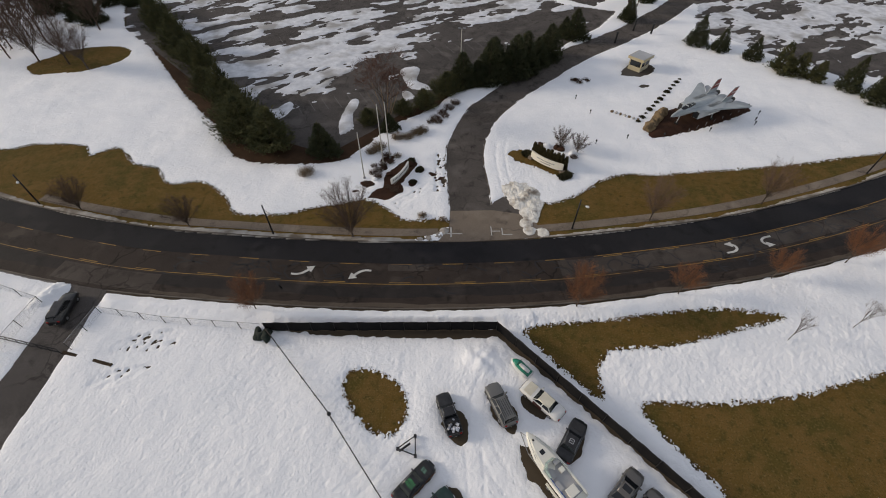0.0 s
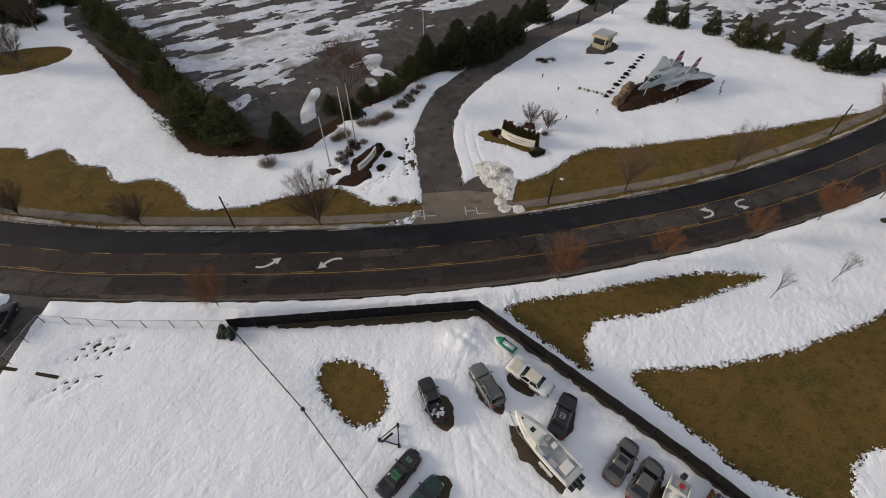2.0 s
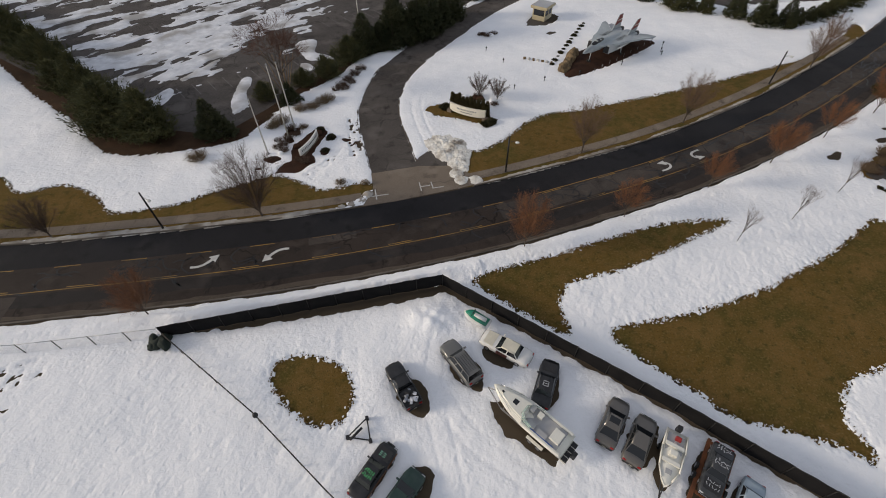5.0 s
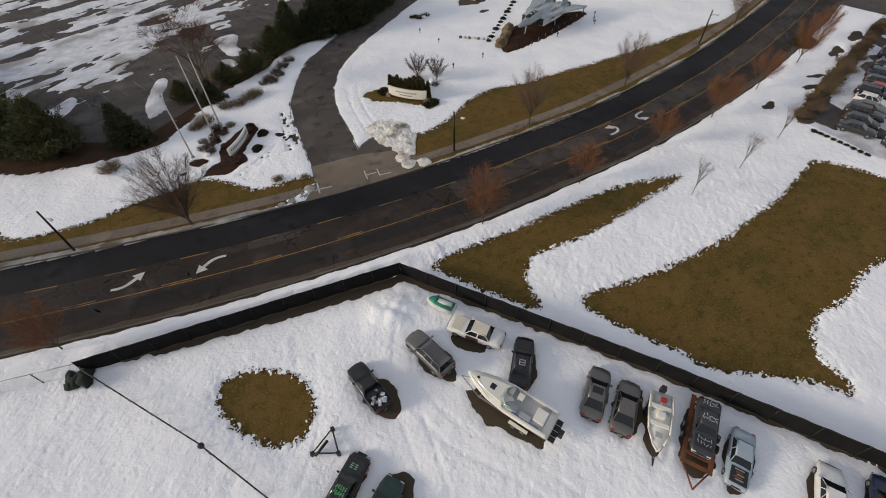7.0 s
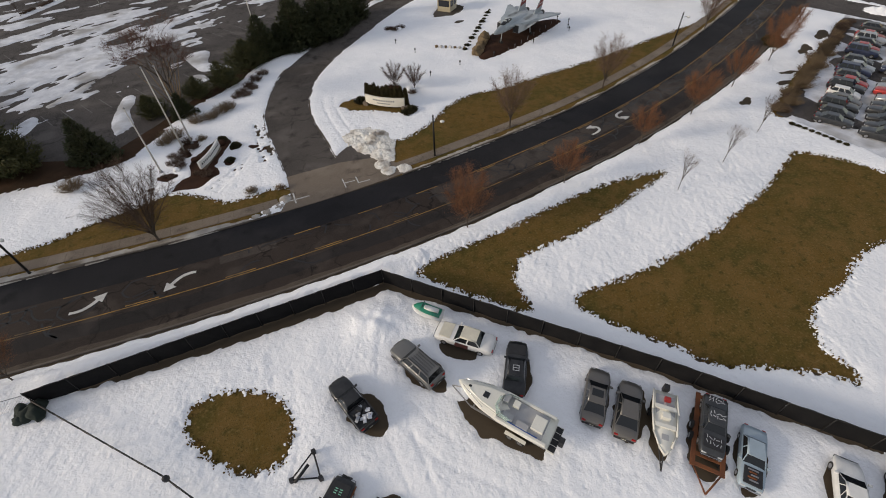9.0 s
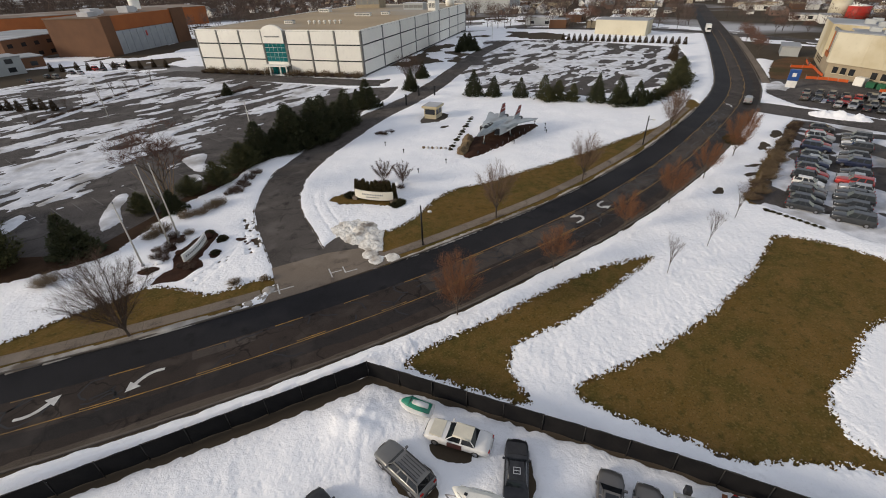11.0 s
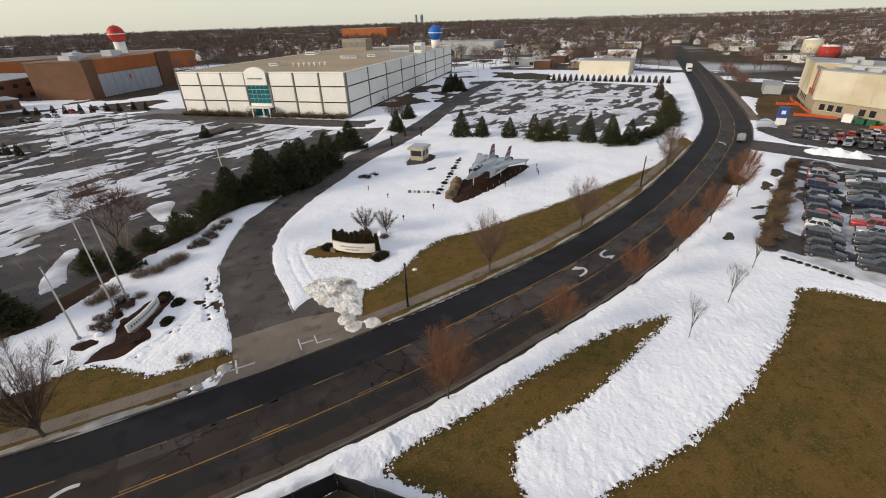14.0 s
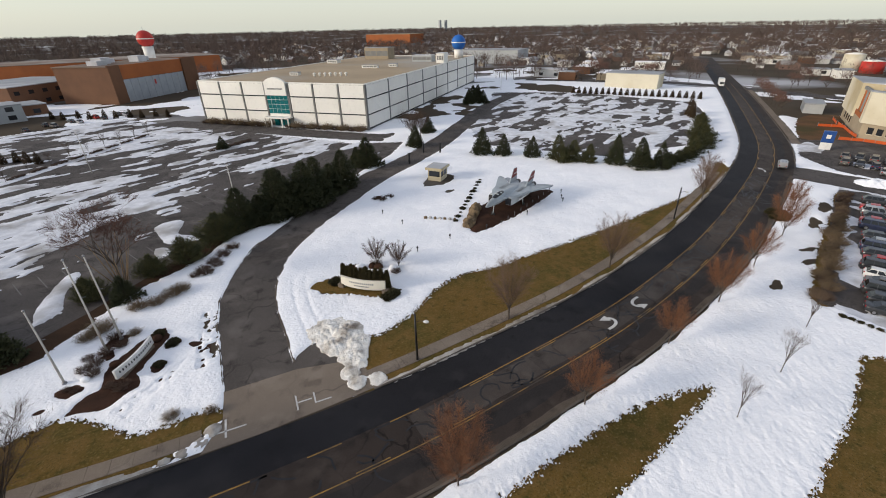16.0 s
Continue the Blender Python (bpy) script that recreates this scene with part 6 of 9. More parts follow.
def fence(name, label, pts, height, gap, screened, post_mat, rail_mat, z=0.0, wires=True):
    base = thing(name, label, "fence", pose(*pts[0], z))
    o = Vector((*pts[0], 0))
    for a, b in zip(pts, pts[1:]):
        a, b = Vector((*a, 0)) - o, Vector((*b, 0)) - o
        n = max(1, round((b - a).length / gap))
        for k in range(n):
            p, q = a.lerp(b, k / n), a.lerp(b, (k + 1) / n)
            bm = bmesh.new()
            add_tube(bm, p + Vector((0, 0, -0.1)), p + Vector((0, 0, height + 0.06)), 0.045, sides=6)
            part("post", bm, post_mat, base)
            bm = bmesh.new()
            add_tube(bm, p + Vector((0, 0, height)), q + Vector((0, 0, height)), 0.03 if screened or height > 1.4 else 0.055, sides=6)
            part("top_rail", bm, rail_mat, base)
            d = (q - p).normalized()
            side = Vector((-d.y, d.x, 0))
            bm = bmesh.new()
            if screened:
                # cloth that sags and bellies a little
                cols, rows = 6, 4
                grid = [[bm.verts.new(p.lerp(q, i / cols) + Vector((0, 0, 0.04 + (height - 0.06) * j / rows)) + side * (0.05 + 0.05 * math.sin(k * 2.3 + i * 1.1 + j))) for i in range(cols + 1)] for j in range(rows + 1)]
                back_ = [[bm.verts.new(v.co - side * 0.012) for v in row] for row in grid]
                for j in range(rows):
                    for i in range(cols):
                        bm.faces.new((grid[j][i], grid[j][i + 1], grid[j + 1][i + 1], grid[j + 1][i]))
                        bm.faces.new((back_[j + 1][i], back_[j + 1][i + 1], back_[j][i + 1], back_[j][i]))
                part("screen", bm, M_SCREEN, base)
            elif wires:
                L, step, w = (q - p).length, 0.22, 0.008
                for s in (-1, 1):
                    u = -height
                    while u < L:
                        u0, u1 = max(u, 0.0), min(u + height, L)
                        z0, z1 = u0 - u, u1 - u
                        if s < 0:
                            z0, z1 = height - z0, height - z1
                        e0, e1 = p + d * u0 + Vector((0, 0, z0)), p + d * u1 + Vector((0, 0, z1))
                        bm.faces.new([bm.verts.new(v) for v in (e0 - Vector((0, 0, w)), e1 - Vector((0, 0, w)), e1 + Vector((0, 0, w)), e0 + Vector((0, 0, w)))])
                        u += step
                part("wire_mesh", bm, M_STEEL, base)
    return base


fence("screened_fence", "chain-link fence hung with black screen cloth round the yard", [(-22.6, 29.3), (6.9, 29.6), (24.2, 11.0), (35.5, -2.2), (44, -12.5)], 1.95, 3.0, True, M_BLACKPOST, M_BLACKPOST)
fence("wire_fence", "bare chain-link fence on thin steel posts", [(-46.0, 26.5), (-45.2, 31.9), (-36, 30.4), (-22.6, 29.3)], 1.7, 3.4, False, M_DARKSTEEL, M_STEEL)
fence("yard_fence", "low chain-link fence across the snowy yard", [(-22.4, 29.0), (-12.7, 18.6), (-6.6, 11.0), (0, 3.0)], 1.15, 3.0, False, M_DARKSTEEL, M_DARKSTEEL)
fence("wire_fence", "bare chain-link fence on thin steel posts beside the gate", [(-75, 39.5), (-61.3, 35.8), (-53.8, 33.4)], 1.7, 3.4, False, M_DARKSTEEL, M_STEEL)
fence("wire_fence", "bare chain-link fence running along the gate drive", [(-53.8, 33.4), (-54.6, 26), (-56, 14)], 1.7, 3.4, False, M_DARKSTEEL, M_STEEL)
# a heap of rolled screen cloth at the corner of the fence
rnd = random.Random(4)
heap_ = thing("cloth_bundle", "crumpled bundle of dark green screen cloth at the fence corner", "bundle", pose(-22.9, 28.6, 0))
M_BUNDLE = surf("dark_green_cloth", (0.014, 0.022, 0.018), (0.028, 0.034, 0.028), scale=2, rough=0.9, bump=0.4)
for k in range(5):
    bm = bmesh.new()
    bmesh.ops.create_icosphere(bm, subdivisions=3, radius=1, matrix=Matrix.Diagonal((rnd.uniform(0.6, 1.0), rnd.uniform(0.35, 0.55), rnd.uniform(0.4, 0.6), 1)))
    for v in bm.verts:
        v.co *= 1 + 0.45 * noise.noise(v.co * 2.3 + Vector((3 * k, 0, 0)))
    bmesh.ops.transform(bm, matrix=pose(rnd.uniform(-0.8, 0.8), rnd.uniform(-0.5, 0.5), 0.35 + 0.25 * (k % 2), rnd.uniform(-30, 30), 0, rnd.uniform(0, 180)), verts=bm.verts[:])
    part("cloth_fold", bm, M_BUNDLE, heap_, smooth=True)
gate = thing("slide_gate", "low sliding gate with dark rail across the drive", "gate", pose(-56, 28, 0))
for z0 in (0.35, 1.1):
    bm = bmesh.new()
    add_tube(bm, (0, 0, z0), (9.0, -2.0, z0), 0.06, sides=6)
    part("gate_rail", bm, M_DARKSTEEL, gate)
for k in range(7):
    bm = bmesh.new()
    add_tube(bm, (1.5 * k, -0.333 * k, 0.0), (1.5 * k, -0.333 * k, 1.15), 0.04, sides=6)
    part("gate_bar", bm, M_DARKSTEEL, gate)
bm = bmesh.new()
add_box(bm, -3.6, 3.6, -0.2, 0.2, -0.05, 0.18, pose(-43.4, 25.3, 0, 0, 0, -14), bevel=0.06)
tagged(new("gate_track", mesh_of(bm, "gate_track", M_MUD)), "low muddy timber track beside the gate", "track")
bm = bmesh.new()
bmesh.ops.create_uvsphere(bm, u_segments=14, v_segments=10, radius=0.27, matrix=Matrix.Translation((0, 0, 1.55)) @ Matrix.Diagonal((0.85, 0.85, 1.25, 1)))
st = thing("ball_stake", "black ball on a thin leaning stake by the yard fence", "marker", pose(-12.3, 18.1, 0))
part("ball", bm, M_TRIM, st, smooth=True)
bm = bmesh.new()
add_tube(bm, (0.12, -0.3, 0), (0, 0, 1.4), 0.025, sides=6)
part("stake", bm, M_DARKSTEEL, st)

# ---- street lamps and flagpoles ----
def street_lamp(x, y, turn, tall=6.0):
    base = thing("street_lamp", "black street lamp post with a short arm", "street lamp", pose(x, y, 0, 0, 0, turn), "street lamps along the road")
    bm = bmesh.new()
    add_tube(bm, (0, 0, -0.1), (0, 0, 0.5), 0.16, 0.13, 10)
    part("footing", bm, M_BLACKPOST, base)
    bm = bmesh.new()
    add_tube(bm, (0, 0, 0.4), (0, 0, tall), 0.13, 0.10, 10)
    part("pole", bm, M_BLACKPOST, base)
    bm = bmesh.new()
    pts = [(0, 0, tall - 1.0), (0.5, 0, tall - 0.75), (1.1, 0, tall - 0.75)]
    for a, b in zip(pts, pts[1:]):
        add_tube(bm, a, b, 0.03, sides=6)
    part("arm", bm, M_BLACKPOST, base)
    bm = bmesh.new()
    bmesh.ops.create_uvsphere(bm, u_segments=12, v_segments=8, radius=0.25, matrix=Matrix.Translation((1.15, 0, tall - 0.82)) @ Matrix.Diagonal((1.25, 0.8, 0.65, 1)))
    part("lamp_head", bm, P_WHITE, base, "pale glass lamp head", smooth=True)
    return base


for x, y, a in ((-67.3, 53.6, -50), (-26.4, 46.7, -40), (20.4, 48.2, -32), (76.5, 62.6, -25)):
    street_lamp(x, y, a)
M_ALU = surf("weathered_white_pole", (0.55, 0.53, 0.48), (0.42, 0.40, 0.36), scale=1, rough=0.5, bump=0.0)
for x, y, tall in ((-14.0, 60.7, 9.2), (-11.0, 64.6, 12.0), (-10.0, 66.8, 11.2)):
    base = thing("flagpole", "bare tapered pale flagpole without a flag", "flagpole", pose(x, y, 0), "flagpoles by the drive")
    bm = bmesh.new()
    add_tube(bm, (0, 0, 0), (0, 0, tall), 0.12, 0.06, 10)
    part("mast", bm, M_ALU, base)
    bm = bmesh.new()
    add_tube(bm, (0, 0, 0), (0, 0, 0.25), 0.26, 0.2, 12)
    part("base_collar", bm, M_STEEL, base)
    bm = bmesh.new()
    bmesh.ops.create_uvsphere(bm, u_segments=10, v_segments=6, radius=0.13, matrix=Matrix.Translation((0, 0, tall)))
    part("finial", bm, M_STEEL, base, smooth=True)
    bm = bmesh.new()
    add_box(bm, -0.02, 0.42, -0.02, 0.02, tall * 0.62, tall * 0.62 + 0.05)
    part("cleat", bm, M_STEEL, base)
pole = thing("car_park_light", "tall pale car park light on a slim pole", "street lamp", pose(4.0, 100.5, 0))
bm = bmesh.new()
add_tube(bm, (0, 0, 0), (0, 0, 10.5), 0.12, 0.08, 8)
part("pole", bm, M_ALU, pole)
for s in (-1, 1):
    bm = bmesh.new()
    add_box(bm, s * 0.55 - 0.3, s * 0.55 + 0.3, -0.2, 0.2, 10.4, 10.6, bevel=0.04)
    part("lamp_box", bm, M_STEEL, pole)
copy_thing(pole, pose(139, 226, 0))
copy_thing(pole, pose(-30, 150, 0))

# ---- trees ----
M_BARK = surf("grey_brown_bark", (0.105, 0.082, 0.064), (0.060, 0.047, 0.038), scale=2, rough=0.95, bump=0.3)
M_TWIG = surf("brown_twigs", (0.105, 0.068, 0.048), (0.070, 0.046, 0.034), scale=1, rough=0.95, bump=0.0)
M_REDTWIG = surf("red_budding_twigs", (0.215, 0.098, 0.046), (0.145, 0.068, 0.036), scale=1, rough=0.95, bump=0.0)
M_RUSSET = surf("russet_budding_twigs", (0.185, 0.120, 0.080), (0.125, 0.082, 0.058), scale=1, rough=0.95, bump=0.0)
M_FARRED = surf("far_red_twigs", (0.18, 0.10, 0.075), (0.125, 0.072, 0.056), scale=1, rough=0.95, bump=0.0)
M_NEEDLE = surf("dark_needles", (0.036, 0.046, 0.022), (0.070, 0.070, 0.030), scale=0.7, fine=6, rough=0.9, bump=0.0, spread=0.2)
M_NEEDLE_W = surf("yellowed_needles", (0.112, 0.103, 0.038), (0.043, 0.052, 0.023), scale=0.7, fine=6, rough=0.9, bump=0.0, spread=0.2)
M_SHRUB = surf("dry_shrub", (0.20, 0.145, 0.085), (0.115, 0.080, 0.048), scale=1, rough=0.95, bump=0.0)
M_YEW = surf("clipped_yew", (0.040, 0.040, 0.018), (0.070, 0.058, 0.026), scale=1.4, fine=8, rough=0.95, bump=0.0)


def soup(name, tris, mat, parent, label=""):
    """One mesh out of many loose triangles."""
    co = np.array(tris, float).reshape(-1, 3)
    me = bpy.data.meshes.new(name)
    me.from_pydata(co.tolist(), [], np.arange(len(co)).reshape(-1, 3).tolist())
    me.materials.append(mat)
    ob = new(name, me)
    ob.parent = parent
    return tagged(ob, label) if label else ob


def bare_tree(label, m, tall, spread, seed, twig_mat, levels=5, trunk=0.13, vase=True, hazy=1.0, name="tree", fine=0.0085):
    """Trunk and limbs as tubes, the fine twigs as slender slivers."""
    rnd = random.Random(seed)
    base = thing(name, label, "tree", m)
    limb, twigs = bmesh.new(), []

    def sliver(a, b, w):
        d = (b - a).normalized()
        s = d.cross(Vector((rnd.uniform(-1, 1), rnd.uniform(-1, 1), rnd.uniform(-1, 1)))).normalized() * w
        twigs.append((a - s, a + s, b))

    def grow(p, d, length, r, level):
        q = p + d * length
        if level <= 2:
            add_tube(limb, p, q, r, r * 0.68, 6 if level < 2 else 5, cap=False)
        else:
            sliver(p, q, max(r * 0.5, fine * 1.2))
        if level >= levels:
            for _ in range(int(4 * hazy)):
                e = (d + Vector((rnd.gauss(0, 0.5), rnd.gauss(0, 0.5), rnd.gauss(0.1, 0.4)))).normalized()
                f = p.lerp(q, rnd.uniform(0.2, 1))
                sliver(f, f + e * length * rnd.uniform(0.5, 0.95), fine)
            return
        for k in range(rnd.choice((3, 3, 4)) if level else 6):
            a = 2 * math.pi * (k + rnd.random() * 0.7) / (6 if not level else 3.3)
            out = Vector((math.cos(a), math.sin(a), 0))
            lean = rnd.uniform(0.35, 0.75) * spread
            e = (d * (1.0 if vase else 0.7) + out * lean + Vector((0, 0, 0.12))).normalized()
            grow(p.lerp(q, rnd.uniform(0.6, 1.0) if level else rnd.uniform(0.75, 1.0)), e, length * rnd.uniform(0.62, 0.85), r * 0.62, level + 1)

    grow(Vector((0, 0, 0)), Vector((rnd.uniform(-0.05, 0.05), rnd.uniform(-0.05, 0.05), 1)).normalized(), tall * 0.30, trunk, 0)
    part("trunk", limb, M_BARK, base)
    soup("crown", twigs, twig_mat, base)
    return base


def vase_tree(label, m, tall, wide, seed, twig_mat, trunk=0.15, stem=0.15, limbs=11, twigs=4200, fine=0.006, rise=1.0, name="tree"):
    """A short trunk that splits into many rising limbs, which fan out into fine twigs."""
    rnd = random.Random(seed)
    base = thing(name, label, "tree", m)
    wood, fuzz = bmesh.new(), []
    fork = Vector((rnd.uniform(-0.1, 0.1), rnd.uniform(-0.1, 0.1), tall * stem))
    add_tube(wood, (0, 0, -0.1), fork, trunk, trunk * 0.75, 8, cap=False)

    def sliver(a, b, w):
        s = (b - a).cross(Vector((rnd.uniform(-1, 1), rnd.uniform(-1, 1), rnd.uniform(-1, 1)))).normalized() * w
        fuzz.append((a - s, a + s, b))

    ways = []
    for k in range(limbs):
        a = 2 * math.pi * (k * 0.382 + 0.08 * rnd.random())
        out = Vector((math.cos(a), math.sin(a), 0))
        reach = wide * math.sqrt((k + 0.6) / limbs) * rnd.uniform(0.85, 1.1)
        top = tall * (1.0 - 0.30 * (reach / wide)**2) * rnd.uniform(0.88, 1.04)
        foot = fork * rnd.uniform(0.62, 1.0)
        way = []
        for i in range(7):
            u = i / 6
            p = foot + out * reach * u**(1.0 / rise) + Vector((0, 0, (top - foot.z) * u**0.92))
            way.append(p + Vector((rnd.gauss(0, 1), rnd.gauss(0, 1), 0)) * 0.05 * tall * 0.12 * (i > 0))
        ways.append(way)
        for i in range(6):
            r0, r1 = trunk * 0.34 * (1 - i / 6.4), trunk * 0.34 * (1 - (i + 1) / 6.4)
            add_tube(wood, way[i], way[i + 1], r0, r1, 5, cap=False)
    for k in range(twigs // 6):
        way = ways[k % limbs]
        i = min(5, int(6 * rnd.random()**0.7))
        if i == 0:
            continue
        p = way[i].lerp(way[i + 1], rnd.random())
        along_ = (way[i + 1] - way[i]).normalized()
        side = Vector((p.x, p.y, 0)).normalized() if p.x or p.y else Vector((1, 0, 0))
        d = (along_ + side * rnd.uniform(-0.1, 0.5) + Vector((rnd.gauss(0, 0.55), rnd.gauss(0, 0.55), rnd.gauss(0.0, 0.38)))).normalized()
        ln = tall * rnd.uniform(0.10, 0.20) * (1.15 - 0.09 * i)
        q = p + d * ln
        sliver(p, q, fine * 1.5)
        for _ in range(5):
            f = p.lerp(q, rnd.uniform(0.25, 1.0))
            e = (d + Vector((rnd.gauss(0, 0.5), rnd.gauss(0, 0.5), rnd.gauss(0.1, 0.4)))).normalized()
            sliver(f, f + e * ln * rnd.uniform(0.35, 0.75), fine)
    part("trunk", wood, M_BARK, base)
    soup("crown", fuzz, twig_mat, base)
    return base


def evergreen(label, m, tall, radius, seed, mat, ragged=0.35, cone=1.1, clumps=900, name="evergreen", lift=0.25, wide=0.24):
    """A trunk and whorls of uneven boughs, each hung with needle sprays; lift turns the tips up."""
    rnd = random.Random(seed)
    base = thing(name, label, "tree", m)
    bm = bmesh.new()
    add_tube(bm, (0, 0, -0.1), (0, 0, tall * 0.92), 0.16, 0.03, 8)
    part("trunk", bm, M_BARK, base)
    tris = []

    def spray(t, d, size, wide):
        w = d.cross(Vector((rnd.uniform(-1, 1), rnd.uniform(-1, 1), 1.2))).normalized() * size * wide
        tris.append((t - w, t + w, t + d * size))

    lean = (rnd.uniform(-0.05, 0.05) * tall, rnd.uniform(-0.05, 0.05) * tall)
    sides = [1 + 0.6 * ragged * rnd.uniform(-1, 1) for _ in range(6)]
    boughs = max(30, clumps // 9)
    for k in range(boughs):
        u = (k + rnd.random()) / boughs
        a = k * 2.39996 + rnd.uniform(-0.3, 0.3)
        out = Vector((math.cos(a), math.sin(a), 0))
        side = Vector((-out.y, out.x, 0))
        r = radius * (1 - u)**(1 / cone) * sides[int(a / (2 * math.pi) * 6) % 6] * (1 + ragged * rnd.uniform(-1.0, 0.7)) + 0.12 * radius * (1 - u) + 0.10 * radius
        foot = Vector((lean[0] * u, lean[1] * u, tall * (0.03 + 0.93 * u)))
        for j in range(max(16, int(46 * (r / radius)))):
            s = 0.15 + 0.85 * math.sqrt(rnd.random())
            p = foot + out * r * s + side * rnd.gauss(0, 0.20) * r * s + Vector((0, 0, r * (-0.26 * s + lift * s * s * s) + rnd.gauss(0, 0.05) * tall * 0.5))
            p.z = max(p.z, 0.05)
            size = (0.20 + 0.12 * radius) * rnd.uniform(0.6, 1.25) * (0.6 + 0.4 * (1 - u))
            d = (out * rnd.uniform(0.3, 1.0) + side * rnd.uniform(-0.8, 0.8) + Vector((0, 0, rnd.uniform(-0.25, 0.9)))).normalized()
            spray(p, d, size, wide)
            spray(p, (d + Vector((0, 0, 0.5))).normalized(), size * 0.9, wide * 0.9)
    for _ in range(8):
        spray(Vector((lean[0], lean[1], tall * rnd.uniform(0.88, 0.97))), Vector((rnd.gauss(0, 0.25), rnd.gauss(0, 0.25), 1)).normalized(), 0.05 * tall + 0.15, 0.16)
    soup("crown", tris, mat, base)
    return base


def shrub(label, m, r, tall, seed, mat, n=260, name="shrub", upright=0.6):
    """A twiggy bush: slivers from its foot."""
    rnd = random.Random(seed)
    base = thing(name, label, "shrub", m)
    tris = []
    for k in range(n):
        a, b = rnd.uniform(0, 2 * math.pi), math.sqrt(rnd.random())
        d = Vector((math.cos(a) * b * r, math.sin(a) * b * r, tall * rnd.uniform(0.55, 1.0) * (1.1 - 0.5 * b)))
        p = Vector((d.x * 0.25, d.y * 0.25, 0)) + d * rnd.uniform(0.0, 0.5) * Vector((1, 1, 1)).x
        w = d.cross(Vector((rnd.uniform(-1, 1), rnd.uniform(-1, 1), 0.3))).normalized() * 0.02
        tris.append((p - w, p + w, d))
        for j in range(3):
            f = p.lerp(d, rnd.uniform(0.4, 1))
            e = Vector((rnd.gauss(0, 0.25), rnd.gauss(0, 0.25), rnd.uniform(0.05, 0.35))) * r * 0.6
            tris.append((f - w * 0.7, f + w * 0.7, f + e))
    soup("foliage", tris, mat, base)
    bm = bmesh.new()
    add_tube(bm, (0, 0, -0.1), (0, 0, tall * 0.4), 0.06, 0.03, 6)
    part("stem", bm, M_BARK, base)
    return base


# street trees on the far verge, brown, and red-budding ones on the near side
g = "street trees along the verge"
t0 = tagged(vase_tree("bare brown street tree with a wide vase crown", pose(-14.0, 46.3, 0), 9.4, 4.4, 3, M_TWIG, 0.17, 0.12, 26, 13000, 0.0085), group=g)
for x, y, a, s in ((-40.2, 48.4, 80, 0.62), (-59.3, 52.0, 170, 0.66)):
    copy_thing(t0, pose(x, y, 0, 0, 0, a) @ Matrix.Scale(s, 4))
t0b = tagged(vase_tree("bare russet street tree with a rising crown", pose(33.2, 50.1, 0), 8.2, 3.1, 5, M_RUSSET, 0.13, 0.22, 15, 11000, 0.0055), group=g)
for x, y, a, s in ((53.3, 54.3, 200, 1.0), (89.0, 66.6, 40, 0.95), (99, 73.4, 130, 0.8)):
    copy_thing(t0b, pose(x, y, 0, 0, 0, a) @ Matrix.Scale(s, 4))
g = "red-budding trees along the snowbank"
reds = [tagged(vase_tree("young bare tree with a red-budding round crown", pose(18.0, 33.3, 0), 7.6, 2.7, 12, M_REDTWIG, 0.085, 0.22, 13, 15000, 0.0046, 1.3), group=g),
        tagged(vase_tree("young bare tree with a red-budding round crown", pose(32.5, 35.5, 0), 6.0, 2.0, 13, M_REDTWIG, 0.075, 0.26, 11, 10000, 0.0046, 1.3), group=g)]
for k, (x, y, a, s) in enumerate(((-24.9, 32.6, 60, 0.85), (46.8, 38.3, 200, 0.98), (59.2, 41.3, 260, 0.92), (72.0, 45.1, 320, 1.1), (85.8, 49.4, 20, 1.05), (99, 55.5, 70, 1.0))):
    copy_thing(reds[k % 2], pose(x, y, 0, 0, 0, a) @ Matrix.Scale(s, 4))
t2 = tagged(bare_tree("thin staked young tree without leaves", pose(43.8, 28.3, 0), 6.0, 0.42, 21, M_TWIG, trunk=0.045, hazy=1.0, levels=4, fine=0.0035), group="staked saplings in the snow")
for x, y, a, s in ((53.3, 30.2, 70, 1.05), (63.4, 33.4, 200, 1.1)):
    copy_thing(t2, pose(x, y, 0, 0, 0, a) @ Matrix.Scale(s, 4))
t3 = tagged(vase_tree("bare dark tree with a broad crown on a grass ring", pose(-86.0, 102, 0), 10.5, 4.6, 31, M_TWIG, 0.22, 0.24, 16, 7000, 0.011), group="trees on the grass ring")
for x, y, a in ((-92.5, 105, 100), (-100.5, 106, 210)):
    copy_thing(t3, pose(x, y, 0, 0, 0, a))
copy_thing(t3, pose(56, 143, 0, 0, 0, 40) @ Matrix.Scale(0.9, 4))
copy_thing(t3, pose(60, 146, 0, 0, 0, 140) @ Matrix.Scale(0.8, 4))
# the many-stemmed birch behind the flagpoles
birch = bare_tree("many-stemmed bare birch with tan stems and red-brown twigs", pose(-11.6, 79.6, 0), 14.5, 1.25, 44, surf("russet_twigs", (0.13, 0.068, 0.046), (0.09, 0.046, 0.034), scale=1, rough=0.95, bump=0.0), trunk=0.14, hazy=3.2, fine=0.011)
M_TANBARK = surf("tan_bark", (0.27, 0.185, 0.105), (0.17, 0.115, 0.07), scale=2, rough=0.9, bump=0.1)
for k in range(9):
    a = 0.72 * k
    bm = bmesh.new()
    add_tube(bm, (0.3 * math.cos(a), 0.3 * math.sin(a), 0), ((1.5 + k % 3) * math.cos(a), (1.5 + k % 3) * math.sin(a), 8.0 - k % 2), 0.09, 0.03, 6)
    part("stem", bm, M_TANBARK, birch)
